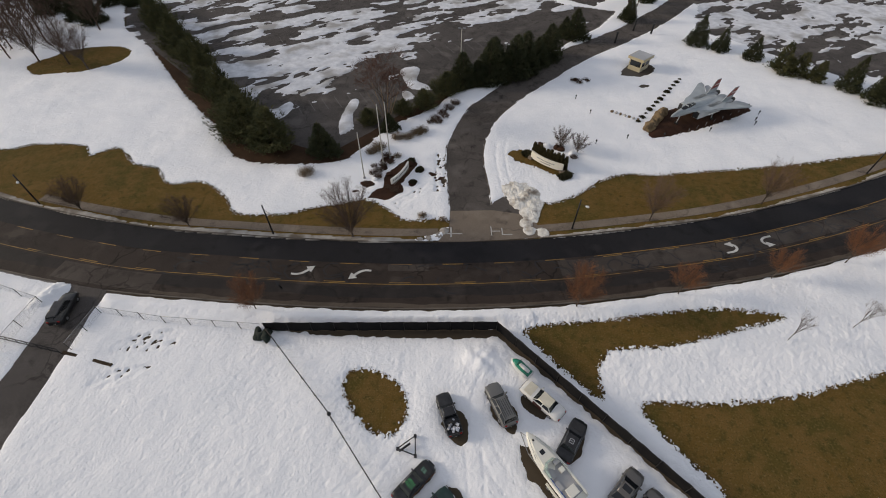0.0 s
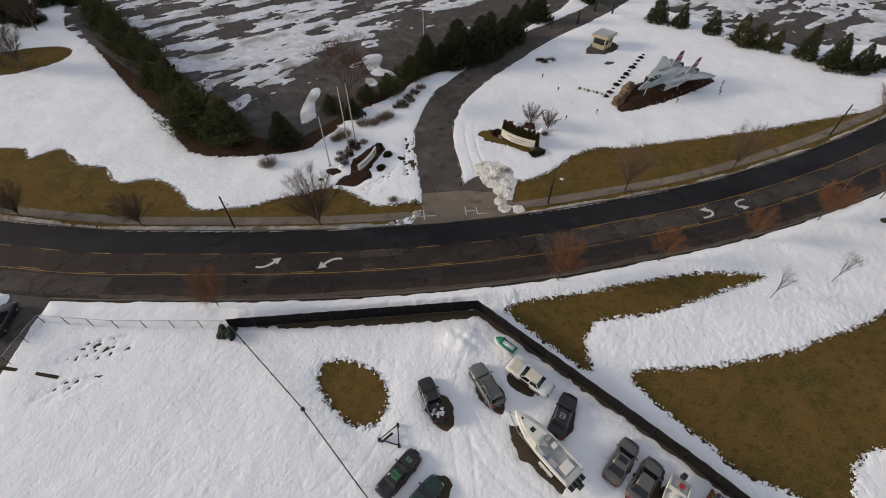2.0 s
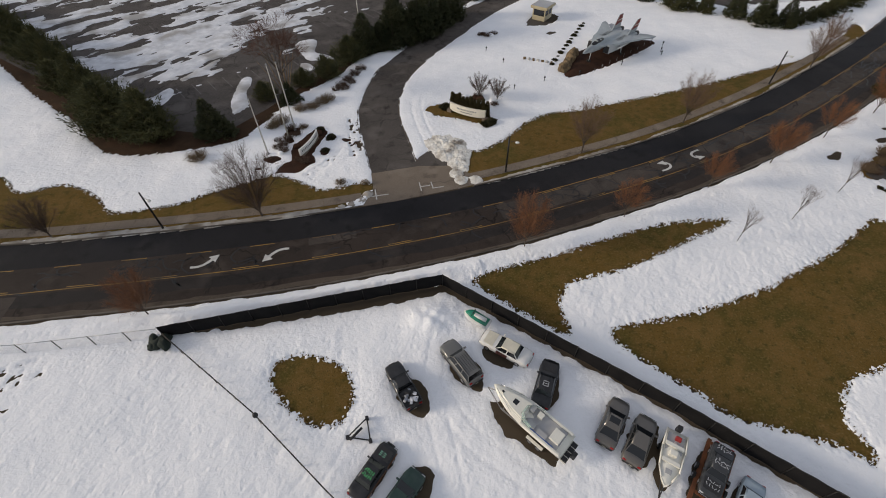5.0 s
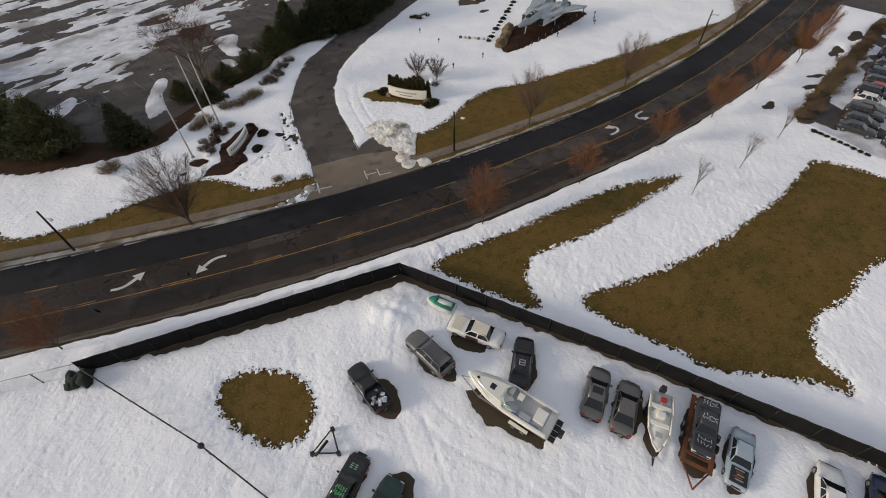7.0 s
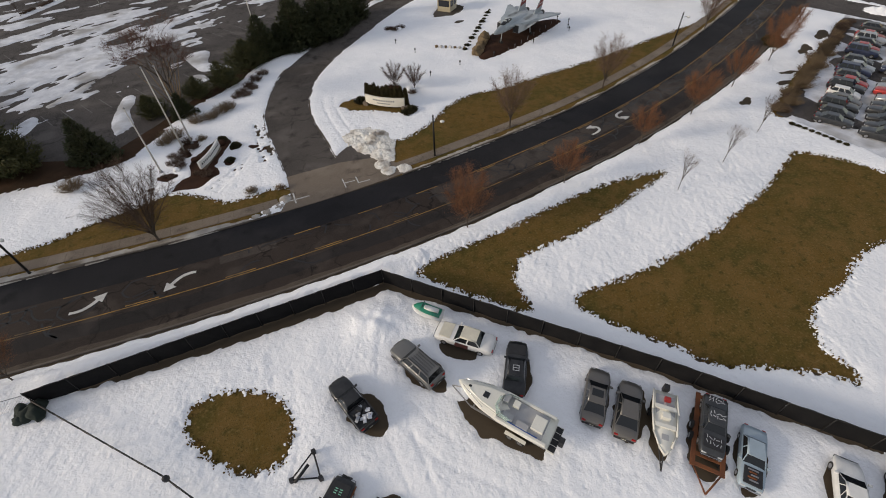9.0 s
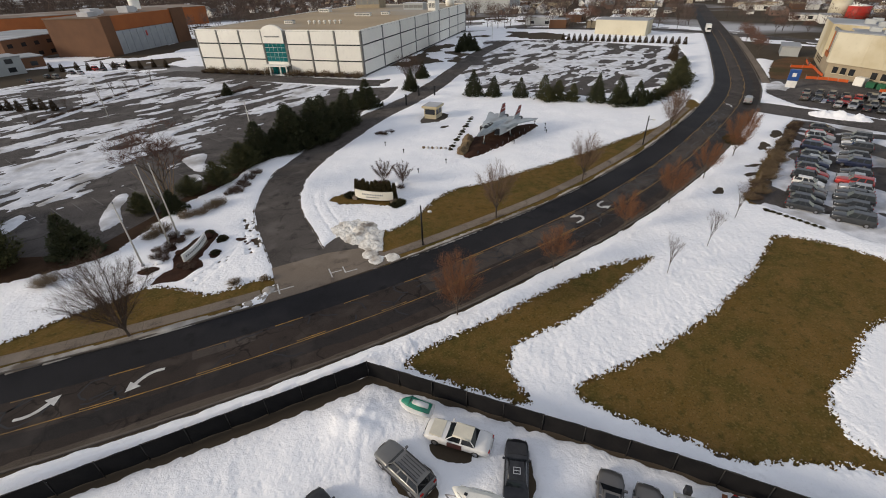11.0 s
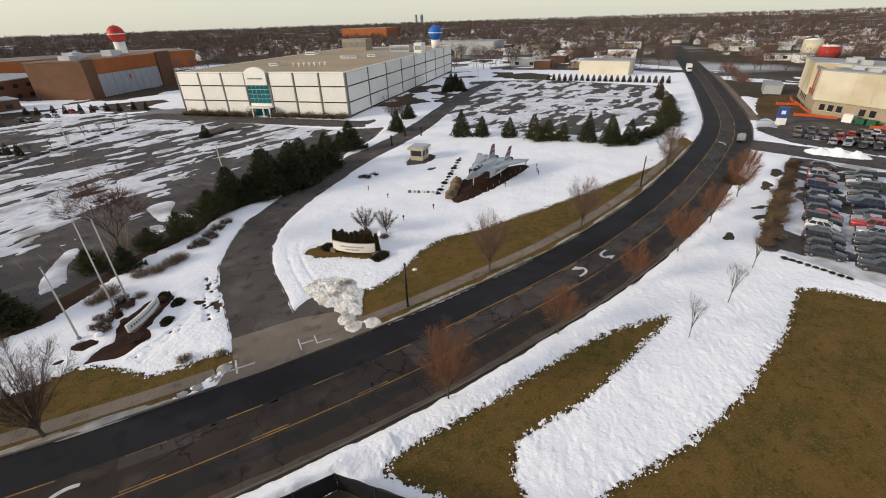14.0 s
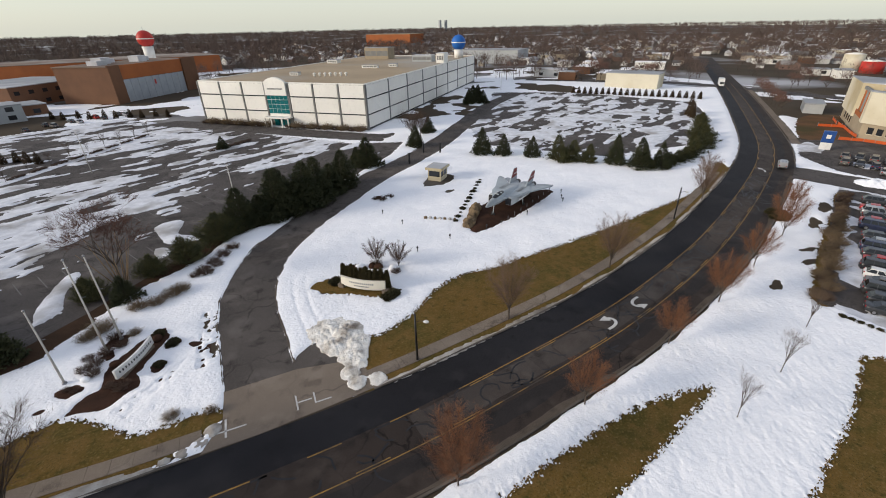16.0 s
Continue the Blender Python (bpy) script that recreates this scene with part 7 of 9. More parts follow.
t5 = vase_tree("small bare ornamental tree over snowy rocks", pose(22.6, 70.6, 0), 4.0, 2.1, 51, M_TWIG, 0.08, 0.12, 16, 7500, 0.0075)
tagged(t5, group="ornamental trees behind the sign")
copy_thing(t5, pose(25.3, 68.4, 0, 0, 0, 120))

# evergreens
big = [evergreen("broad dark pine with drooping shaggy boughs", pose(-39.0, 74.0, 0), 8.4, 4.2, 1, M_NEEDLE_W, 0.6, 1.15, 2000, "pine", 0.6, 0.15),
       evergreen("broad dark pine with drooping shaggy boughs", pose(-32.6, 70.2, 0), 8.0, 3.9, 2, M_NEEDLE_W, 0.6, 1.15, 2000, "pine", 0.6, 0.15),
       evergreen("dense dark conifer with a pointed crown", pose(-22.6, 68.2, 0), 6.4, 2.5, 3, M_NEEDLE, 0.3, 1.2, 1300, "conifer")]
firs = [evergreen("dense dark conifer with a broad uneven crown", pose(4.4, 95.6, 0), 7.6, 3.0, 41, M_NEEDLE, 0.35, 1.35, 1500, "conifer"),
        evergreen("dense dark conifer with a broad uneven crown", pose(16.6, 100.0, 0), 9.6, 3.5, 42, M_NEEDLE, 0.4, 1.5, 1700, "conifer")]
for ob in firs:
    tagged(ob, group="conifers beside the drive")
for k in range(11):
    u = k / 10
    x, y = -44.0 - 42 * u + 1.0 * math.sin(k * 2.1), 82 + 54.5 * u + 1.0 * math.cos(k * 1.7)
    q = 0.70 + 0.11 * math.sin(k * 3.3)
    copy_thing(big[k % 2], pose(x, y, 0, 0, 0, 47 * k) @ Matrix.Diagonal((q, q, 0.86 + 0.2 * math.sin(k * 2.3), 1)))
copy_thing(big[0], pose(-41.5, 78.6, 0, 0, 0, 200) @ Matrix.Scale(0.85, 4))
for k, (x, y) in enumerate(((-107, 134), (-101, 132), (-112, 144), (-104, 146), (-97, 147), (-118, 139), (-123, 148), (-114, 153))):
    copy_thing(firs[k % 2], pose(x, y, 0, 0, 0, 50 * k) @ Matrix.Scale(0.8 + 0.1 * (k % 3), 4))
copy_thing(big[2], pose(-10.8, 76.0, 0, 0, 0, 30) @ Matrix.Scale(0.62, 4))
for k, (x, y, s, a) in enumerate(((7.6, 96.4, 0.72, 60), (10.6, 97.2, 0.98, 140), (13.6, 98.2, 0.86, 20), (19.4, 102.6, 0.98, 330), (22.6, 105.6, 0.9, 100), (26.0, 109.8, 0.86, 70), (12.0, 100.6, 0.9, 210))):
    copy_thing(firs[k % 2 if k != 6 else 1], pose(x, y, 0, 0, 0, a) @ Matrix.Scale(s, 4))
for x, y, s, a in ((-4.2, 85.2, 0.5, 10), (0.4, 91.0, 0.62, 200), (-15.4, 78.6, 0.42, 60), (-8.4, 82.4, 0.42, 150), (1.8, 92.6, 0.5, 20)):
    copy_thing(big[0], pose(x, y, 0, 0, 0, a) @ Matrix.Scale(s, 4))
# conifers along the near edge of the east car park: three shapes
rows = [evergreen("pointed yellow-green conifer in a row beside the car park", pose(67.2, 118.0, 0), 7.4, 2.5, 7, M_NEEDLE, 0.35, 1.1, 1200, "conifer"),
        evergreen("ragged yellow-green pine in a row beside the car park", pose(81.8, 103.0, 0), 6.8, 2.5, 8, M_NEEDLE_W, 0.5, 1.4, 1100, "pine"),
        evergreen("pointed dark conifer in a row beside the car park", pose(92.4, 93.8, 0), 7.6, 2.4, 9, M_NEEDLE, 0.3, 1.0, 1200, "conifer")]
for ob in rows:
    tagged(ob, group="conifers along the car park")
for k, (x, y, s, a) in enumerate(((71.8, 114.4, 0.78, 40), (77.8, 109.2, 0.74, 80), (84.6, 101.0, 0.82, 190), (87.4, 98.0, 0.72, 160), (95.4, 88.4, 1.0, 240), (99.2, 85.8, 0.85, 260), (97.4, 89.4, 0.7, 20),
                    (103, 86.8, 0.72, 280), (107, 87.4, 0.68, 300), (111, 88.4, 0.72, 320), (115, 90, 0.66, 0), (119, 92, 0.7, 30), (124, 94, 0.85, 60), (129, 96.5, 0.8, 90), (134, 100, 0.85, 10), (139, 104, 0.8, 50))):
    copy_thing(rows[1 if x > 100 else (k * 2 + k // 3) % 3], pose(x, y, 0, 0, 0, a) @ Matrix.Diagonal((s * 1.12, s * 1.12, s * (0.68 if x > 100 else 1.0), 1)))
for x, y, s, a in ((35.4, 121.6, 1.2, 0), (33.4, 124.4, 0.75, 50), (54.2, 135.4, 0.95, 90), (64.5, 150, 0.85, 40), (104, 196, 1.0, 20), (108, 200, 1.15, 70), (112, 203, 1.1, 130), (110, 194, 0.9, 10), (1.0, 160.4, 0.62, 50)):
    copy_thing(big[2], pose(x, y, 0, 0, 0, a) @ Matrix.Scale(s, 4))
for k, (x, y, s, a) in enumerate(((126, 97.5, 0.8, 0), (131, 101, 0.95, 70), (136.5, 104.5, 1.0, 150), (142, 108.5, 0.9, 220), (147.5, 112.5, 0.85, 290), (153, 116, 0.95, 20), (157, 119, 0.9, 200))):
    copy_thing(big[k % 2], pose(x, y, 0, 0, 0, a) @ Matrix.Diagonal((0.52 * s, 0.52 * s, 0.42 * s, 1)))
M_BRONZE = surf("bronzed_needles", (0.105, 0.066, 0.034), (0.060, 0.046, 0.026), scale=0.7, fine=6, rough=0.9, bump=0.0)
spire = evergreen("narrow clipped bronzed arborvitae", pose(165, 198, 0), 3.4, 0.8, 17, M_BRONZE, 0.15, 2.2, 500, "arborvitae")
tagged(spire, group="arborvitae hedge along the car park")
for k in range(1, 21):
    copy_thing(spire, pose(165 + 1.75 * k, 198 - 2.25 * k, 0, 0, 0, 31 * k))
for x, y, s in ((161.5, 126.5, 1.7), (163.4, 129.0, 1.9), (159.6, 124.6, 1.2)):
    copy_thing(spire, pose(x, y, 0) @ Matrix.Diagonal((s * 0.8, s * 0.8, s, 1)))
for k in range(18):
    copy_thing(spire, pose(-46 - 3.1 * k, 168 + 1.6 * k + (k % 3), 0, 0, 0, 50 * k))
for k in range(10):
    copy_thing(spire, pose(-20 - 5 * k, 232 + 2 * k + 3 * (k % 2), 0, 0, 0, 50 * k))

# shrubs beside the drive
s0 = tagged(shrub("dry tan ornamental grass clump poking from snow", pose(-12.4, 69.3, 0), 1.9, 1.9, 1, M_SHRUB, 460), group="shrubs by the drive")
for x, y, s, a in ((-24.4, 61.6, 0.95, 30), (-9.0, 73.0, 0.8, 80), (-7.0, 73.2, 0.75, 10), (-5.3, 74.6, 0.85, 70), (-4.2, 75.4, 0.8, 130), (-8.6, 67.0, 0.5, 200), (-13.6, 68.2, 0.7, 20)):
    copy_thing(s0, pose(x, y, 0, 0, 0, a) @ Matrix.Scale(s, 4))
s1 = tagged(shrub("low grey-brown shrub dusted with snow", pose(-1.6, 80.2, 0), 1.35, 1.15, 5, M_TWIG, 320), group="shrubs by the drive")
for x, y, s, a in ((-0.2, 82.3, 1.0, 30), (1.2, 84.3, 1.1, 60), (2.6, 86.4, 1.0, 90), (0.4, 81.0, 0.8, 10), (-11.5, 60.9, 0.75, 30), (-11.0, 64.5, 0.8, 50), (-11.6, 62.7, 0.85, 70), (-12.6, 62.0, 0.7, 90), (-9.6, 65.2, 0.7, 20), (-10.6, 67.2, 0.8, 0), (-12.6, 64.0, 0.6, 0), (-1.0, 79.0, 0.9, 0), (-2.6, 79.0, 0.8, 0),
                    (19.2, 70.6, 0.7, 0), (22.4, 70.4, 0.8, 80), (24.4, 66.9, 0.7, 20), (31.6, 96.5, 0.9, 40), (33.4, 97.2, 0.8, 100), (30.4, 97.4, 0.7, 160)):
    copy_thing(s1, pose(x, y, 0, 0, 0, a) @ Matrix.Scale(s, 4))
s2 = tagged(evergreen("clipped round dark shrub in the snow", pose(-4.3, 63.1, 0), 0.55, 0.62, 9, M_YEW, 0.2, 2.5, 420, "round_shrub"), "", "shrub", "clipped shrubs by the sign")
for x, y, s, a in ((-5.3, 59.6, 0.8, 80), (92.8, 54.0, 1.9, 50), (94.6, 56.2, 1.7, 90), (-6.0, 65.8, 0.9, 20)):
    copy_thing(s2, pose(x, y, 0, 0, 0, a) @ Matrix.Scale(s, 4))
for x, y, s, a in ((-3.4, 50.8, 0.5, 10), (0.0, 50.0, 0.4, 60)):
    copy_thing(s0, pose(x, y, 0, 0, 0, a) @ Matrix.Scale(s, 4))
# the hedge strip beside the dealer's lot
for k in range(44):
    u = k / 43
    copy_thing(s1 if k % 3 else s0, pose(71.4 + 45 * u + 0.5 * math.sin(k * 5), 36.0 + 19.6 * u + 0.5 * math.cos(k * 3), 0, 0, 0, 40 * k) @ Matrix.Scale(0.75 + 0.25 * math.sin(k * 2.2), 4))
for k in range(9):
    copy_thing(s2, pose(69.6 + 0.16 * k, 32.8 - 0.85 * k, 0, 0, 0, 40 * k) @ Matrix.Scale(0.6, 4))

# thin trees and a low hedge on the islands of the west car park
for k in range(9):
    u = k / 8
    copy_thing(t2, pose(-47.6 + 25 * u, 150.6 + 43 * u, 0, 0, 0, 77 * k) @ Matrix.Scale(0.95 + 0.12 * math.sin(k * 2.7), 4))
    for j in (0.25, 0.5, 0.75):
        if k < 8:
            copy_thing(s1, pose(-48.2 + 25 * (u + j / 8), 151.2 + 43 * (u + j / 8), 0, 0, 0, 50 * k) @ Matrix.Scale(0.75, 4))
for k in range(7):
    copy_thing(s1, pose(-2.0 + 1.75 * k, 158.8 + 1.45 * k, 0, 0, 0, 60 * k) @ Matrix.Scale(0.9, 4))

# planting along the office front
ux, uy = (-4.5 - 47.6) / 71.0, (212 - 163.8) / 71.0
for k in range(22):
    if k in (10, 11):
        continue
    p = 2 + 67 * k / 21
    copy_thing(s1 if k % 2 else s0, pose(47.6 + ux * p - uy * 2.6, 163.8 + uy * p + ux * 2.6, 0, 0, 0, 33 * k) @ Matrix.Scale(1.5, 4))

# small red-brown trees along the far pavement and junction
t6 = tagged(bare_tree("small red-brown bare tree beside the far pavement", pose(195.3, 115.2, 0), 7.6, 1.2, 61, M_FARRED, trunk=0.10, hazy=1.2, fine=0.012), group="trees by the far junction")
rnd = random.Random(9)
for x, y, s in ((199, 118.5, 0.9), (205.4, 123.3, 1.0), (211, 128, 0.95), (217, 133, 1.0), (224.2, 138.0, 1.05), (232, 145, 1.0), (240.4, 151.5, 1.1), (236, 150, 0.9), (228, 142, 0.9), (262, 150, 1.2), (268, 138, 1.1), (259, 120, 1.2), (266, 112, 1.1), (274, 128, 1.3),
                (280, 116, 1.2), (236, 216, 1.5), (230, 222, 1.3), (244, 222, 1.4), (252, 214, 1.1), (205, 226, 1.9), (212, 230, 1.7), (196, 232, 1.5), (290, 140, 1.2), (284, 154, 1.1), (300, 165, 1.2)):
    copy_thing(t6, pose(x, y, 0, 0, 0, rnd.uniform(0, 360)) @ Matrix.Scale(s, 4))

# ---- the aircraft on its mound ----
M_AIR = surf("weathered_aircraft_grey", (0.40, 0.44, 0.46), (0.30, 0.33, 0.35), scale=0.5, fine=10, rough=0.55, bump=0.05, c=(0.20, 0.22, 0.23))
M_AIR_LOW = surf("pale_aircraft_grey", (0.42, 0.44, 0.45), (0.34, 0.36, 0.37), scale=0.5, fine=10, rough=0.55, bump=0.05)
M_FINRED = surf("red_fin_paint", (0.25, 0.05, 0.042), (0.17, 0.04, 0.036), scale=1, rough=0.6, bump=0.0)
jet = thing("jet_fighter", "grey swing-wing jet fighter with red-striped twin tail fins on display", "aircraft", pose(52.4, 81.0, 2.05, 0, -2, 212.3))


def slab(outline, z0, z1, taper=0.0):
    bm = bmesh.new()
    add_prism(bm, outline, z0, z1)
    bmesh.ops.bevel(bm, geom=bm.edges[:], offset=min(0.06, abs(z1 - z0) * 0.35), segments=2, affect="EDGES")
    return bm


def oval_ring(x, w, h, z, n=14):
    return [(x, w * math.cos(2 * math.pi * k / n), z + h * math.sin(2 * math.pi * k / n)) for k in range(n)]


part("fuselage", loft([oval_ring(*r) for r in ((9.3, 0.05, 0.05, 0.95), (8.6, 0.32, 0.34, 0.98), (7.2, 0.58, 0.62, 1.05), (5.2, 0.78, 0.92, 1.15), (3.0, 0.95, 1.0, 1.2), (0.5, 1.1, 0.82, 1.15), (-3.0, 1.1, 0.6, 1.1), (-7.5, 0.8, 0.32, 1.05), (-8.6, 0.5, 0.12, 1.05))]), M_AIR, jet)
for s in (-1, 1):
    part("engine_nacelle", loft([[(x, s * 1.75 + u * w, z + v * h) for u, v in ((-1, -1), (1, -1), (1, 0.6), (0.6, 1), (-0.6, 1), (-1, 0.6))] for x, w, h, z in ((3.6, 0.62, 0.75, 0.75), (0, 0.75, 0.80, 0.75), (-4, 0.8, 0.75, 0.8), (-7.4, 0.68, 0.6, 0.9))], False), M_AIR_LOW, jet)
    bm = bmesh.new()
    add_tube(bm, (-7.3, s * 1.75, 0.9), (-8.8, s * 1.75, 0.95), 0.66, 0.46, 16)
    part("exhaust_nozzle", bm, M_DARKSTEEL, jet)
    part("wing_glove", slab([(5.4, s * 0.7), (1.2, s * 2.9), (-2.2, s * 3.6), (-4.2, s * 2.6), (-6.0, s * 2.2), (-6.0, s * 0.3), (3, s * 0.3)], 1.15, 1.55), M_AIR, jet)
    part("wing", slab([(0.4, s * 2.6), (-0.4, s * 3.1), (-7.6, s * 6.0), (-8.6, s * 5.9), (-8.0, s * 4.9), (-5.0, s * 2.4), (-2.0, s * 2.2)], 1.22, 1.46), M_AIR, jet)
    part("tailplane", slab([(-5.8, s * 2.5), (-8.6, s * 4.9), (-9.6, s * 4.8), (-9.3, s * 3.6), (-8.6, s * 2.5)], 0.92, 1.04), M_AIR_LOW, jet)
    fin = Matrix.Translation((0, s * 1.75, 1.35)) @ Matrix.Rotation(radians(-5 * s), 4, "X") @ Matrix.Rotation(math.pi / 2, 4, "X")
    bm = bmesh.new()
    add_prism(bm, [(-3.9, 0), (-6.4, 2.75), (-7.8, 2.75), (-7.6, 0.3), (-7.2, 0)], -0.07, 0.07, fin)
    f = part("tail_fin", bm, M_AIR, jet)
    bm = bmesh.new()
    add_prism(bm, [(-4.9, 0.95), (-6.4, 2.70), (-7.75, 2.70), (-7.68, 1.2)], -0.085, 0.085, fin)
    part("red_stripe", bm, M_FINRED, f)
    bm = bmesh.new()
    add_prism(bm, [(-5.9, 1.60), (-6.05, 1.75), (-7.74, 1.90), (-7.72, 1.72)], -0.095, 0.095, fin)
    part("white_stripe", bm, P_WHITE, f)
    bm = bmesh.new()
    add_tube(bm, (1.0, s * 2.9, 0.55), (-2.6, s * 2.9, 0.55), 0.16, 0.16, 8)
    part("missile", bm, P_WHITE, jet)
    bm = bmesh.new()
    add_box(bm, -1.4, 0.2, s * 2.9 - 0.05, s * 2.9 + 0.05, 0.68, 1.22)
    part("pylon", bm, M_AIR, jet)
    bm = bmesh.new()
    add_tube(bm, (-2.0, s * 2.1, 0.4), (-2.0, s * 2.4, -1.5), 0.12, 0.10, 8)
    leg = part("main_gear_leg", bm, M_AIR_LOW, jet)
    bt = bmesh.new()
    add_tube(bt, (-2.0, s * 2.45, -1.55), (-2.0, s * 2.7, -1.55), 0.46, 0.46, 16)
    part("main_wheel", bt, M_TYRE, leg)
    bm = bmesh.new()
    add_box(bm, 3.55, 3.75, s * 1.75 - 0.55, s * 1.75 + 0.55, 0.1, 1.3)
    part("air_intake", bm, M_TRIM, jet)
part("canopy", loft([oval_ring(x, w, h, z, 12) for x, w, h, z in ((6.6, 0.2, 0.1, 1.6), (5.8, 0.46, 0.42, 1.75), (4.4, 0.54, 0.58, 1.85), (3.0, 0.48, 0.45, 1.9), (2.2, 0.3, 0.15, 1.95))]), M_GLASS, jet)
for x in (5.3, 4.1):
    bm = bmesh.new()
    add_box(bm, x - 0.05, x + 0.05, -0.5, 0.5, 2.26, 2.40, bevel=0.03)
    part("canopy_bow", bm, M_AIR, jet)
bm = bmesh.new()
add_tube(bm, (6.0, 0, 0.4), (6.2, 0, -1.3), 0.10, 0.08, 8)
leg = part("nose_gear_leg", bm, M_AIR_LOW, jet)
bt = bmesh.new()
for s in (-1, 1):
    add_tube(bt, (6.2, s * 0.1, -1.3), (6.2, s * 0.3, -1.3), 0.28, 0.28, 14)
part("nose_wheel", bt, M_TYRE, leg)

# mulch mound, stone edging, posts and the row of clipped shrubs
xs = np.arange(38, 70, 0.5)


def mound_height(x, y):
    d = inside_out(spline(JET_BED, 1.0, True), x, y, 4.0)
    return np.where(d < 0.3, 0.9 * (1 - np.exp(np.minimum(d, 0) / 1.3)) + 0.06 * fbm(x, y, 0.7, 2, 3) + 0.02, -0.3)


snow_sheet("mulch_mound", 38, 70, 72, 90, 0.4, mound_height, "red-brown mulch mound under the aircraft", M_MULCH)
M_STONE = surf("tan_stone", (0.19, 0.135, 0.075), (0.12, 0.085, 0.05), scale=1.2, fine=6, rough=0.9, bump=0.5, per=0.15)
rnd = random.Random(3)
for k in range(16):
    u = k / 15
    x, y = 41.4 + 5.2 * u + rnd.uniform(-0.3, 0.3), 76.4 + 6.6 * u + rnd.uniform(-0.3, 0.3)
    bm = bmesh.new()
    bmesh.ops.create_icosphere(bm, subdivisions=3, radius=1, matrix=Matrix.Diagonal((rnd.uniform(0.7, 1.1), rnd.uniform(0.6, 0.9), rnd.uniform(0.8, 1.5), 1)))
    for v in bm.verts:
        v.co *= 1 + 0.45 * noise.noise(v.co * 1.4 + Vector((3 * k, 0, 0))) + 0.15 * noise.noise(v.co * 4 + Vector((k, 5, 0)))
    ob = tagged(new("boulder", mesh_of(bm, "boulder", M_STONE)), "tan boulder edging the mulch mound", "rock", "boulders by the aircraft")
    ob.matrix_basis = pose(x, y, 0.35, rnd.uniform(-20, 20), 0, rnd.uniform(0, 360))
for k in range(13):
    u = k / 12
    copy_thing(s2, pose(40.3 + 15.4 * u, 79.6 + 18.6 * u, 0, 0, 0, 60 * k) @ Matrix.Scale(0.75 + 0.2 * math.sin(k * 2.5), 4))
M_PALESTONE = surf("pale_stone", (0.5, 0.49, 0.46), (0.38, 0.37, 0.35), scale=1.2, rough=0.9, bump=0.2)
for k in range(7):
    bm = bmesh.new()
    add_box(bm, -0.28, 0.28, -0.2, 0.2, 0, 0.5, bevel=0.07)
    ob = tagged(new("edging_stone", mesh_of(bm, "edging_stone", M_PALESTONE if k % 2 else M_STONE)), "small pale edging stone in the snow", "stone", "edging stones by the aircraft")
    ob.matrix_basis = pose(35.8 + 0.75 * k, 83.2 - 0.55 * k, 0.05, 0, 0, 40 * k)
post = thing("lawn_light", "short dark lawn light standing in the snow", "light", pose(43.6, 73.9, 0), group="lawn lights round the aircraft")
bm = bmesh.new()
add_tube(bm, (0, 0, 0), (0, 0, 0.75), 0.08, 0.06, 8)
part("stem", bm, M_BLACKPOST, post)
bm = bmesh.new()
add_tube(bm, (0, 0, 0.75), (0, 0, 1.05), 0.17, 0.10, 10)
part("hood", bm, M_BLACKPOST, post)
for x, y in ((53.6, 76.0), (63.8, 78.4), (66.6, 82.5), (65.6, 85.2), (64.6, 79.9), (31.0, 82.6), (29.2, 88.8), (36.2, 73.3), (29.6, 71.5)):
    copy_thing(post, pose(x, y, 0))
rail = thing("post_and_chain", "low thin steel posts along the mulch bed", "fence", pose(47, 74.5, 0))
for k in range(9):
    bm = bmesh.new()
    add_tube(bm, (2.2 * k, 1.2 * k, 0), (2.2 * k, 1.2 * k, 0.9), 0.035, sides=6)
    part("post", bm, M_STEEL, rail)

# ---- the guard booth ----
bo = thing("guard_booth", "small cream guard booth with a flat roof and dark windows", "booth", pose(47.6, 104.2, 0, 0, 0, 42))
box_part("base_wall", bo, M_STUCCO, -1.9, 1.9, -1.6, 1.6, -0.1, 1.0)
for x, y in ((-1.8, -1.5), (1.8, -1.5), (1.8, 1.5), (-1.8, 1.5), (0, -1.5), (0, 1.5)):
    box_part("corner_post", bo, M_STUCCO, x - 0.12, x + 0.12, y - 0.12, y + 0.12, 1.0, 2.5)
for x0, x1, y0, y1 in ((-1.66, -0.14, -1.54, -1.48), (0.14, 1.66, -1.54, -1.48), (-1.66, -0.14, 1.48, 1.54), (0.14, 1.66, 1.48, 1.54), (-1.84, -1.78, -1.36, 1.36), (1.78, 1.84, -1.36, 1.36)):
    box_part("window", bo, M_DARKGLASS, x0, x1, y0, y1, 1.0, 2.3)
box_part("lintel", bo, M_STUCCO, -1.9, 1.9, -1.6, 1.6, 2.3, 2.55)
box_part("roof", bo, M_STUCCO, -2.4, 2.4, -2.1, 2.1, 2.55, 3.1, bevel=0.06)
box_part("roof_cap", bo, M_FLAT, -2.2, 2.2, -1.9, 1.9, 3.1, 3.16)
for x, y in ((53.4, 127.4), (57.5, 124.8), (46, 119)):
    g_ = thing("gate_post", "dark gate post beside the drive", "post", pose(x, y, 0), group="gate posts on the drive")
    box_part("shaft", g_, M_BLACKPOST, -0.2, 0.2, -0.2, 0.2, 0, 2.6, bevel=0.04)
    box_part("cap", g_, M_BLACKPOST, -0.28, 0.28, -0.28, 0.28, 2.6, 2.8, bevel=0.04)

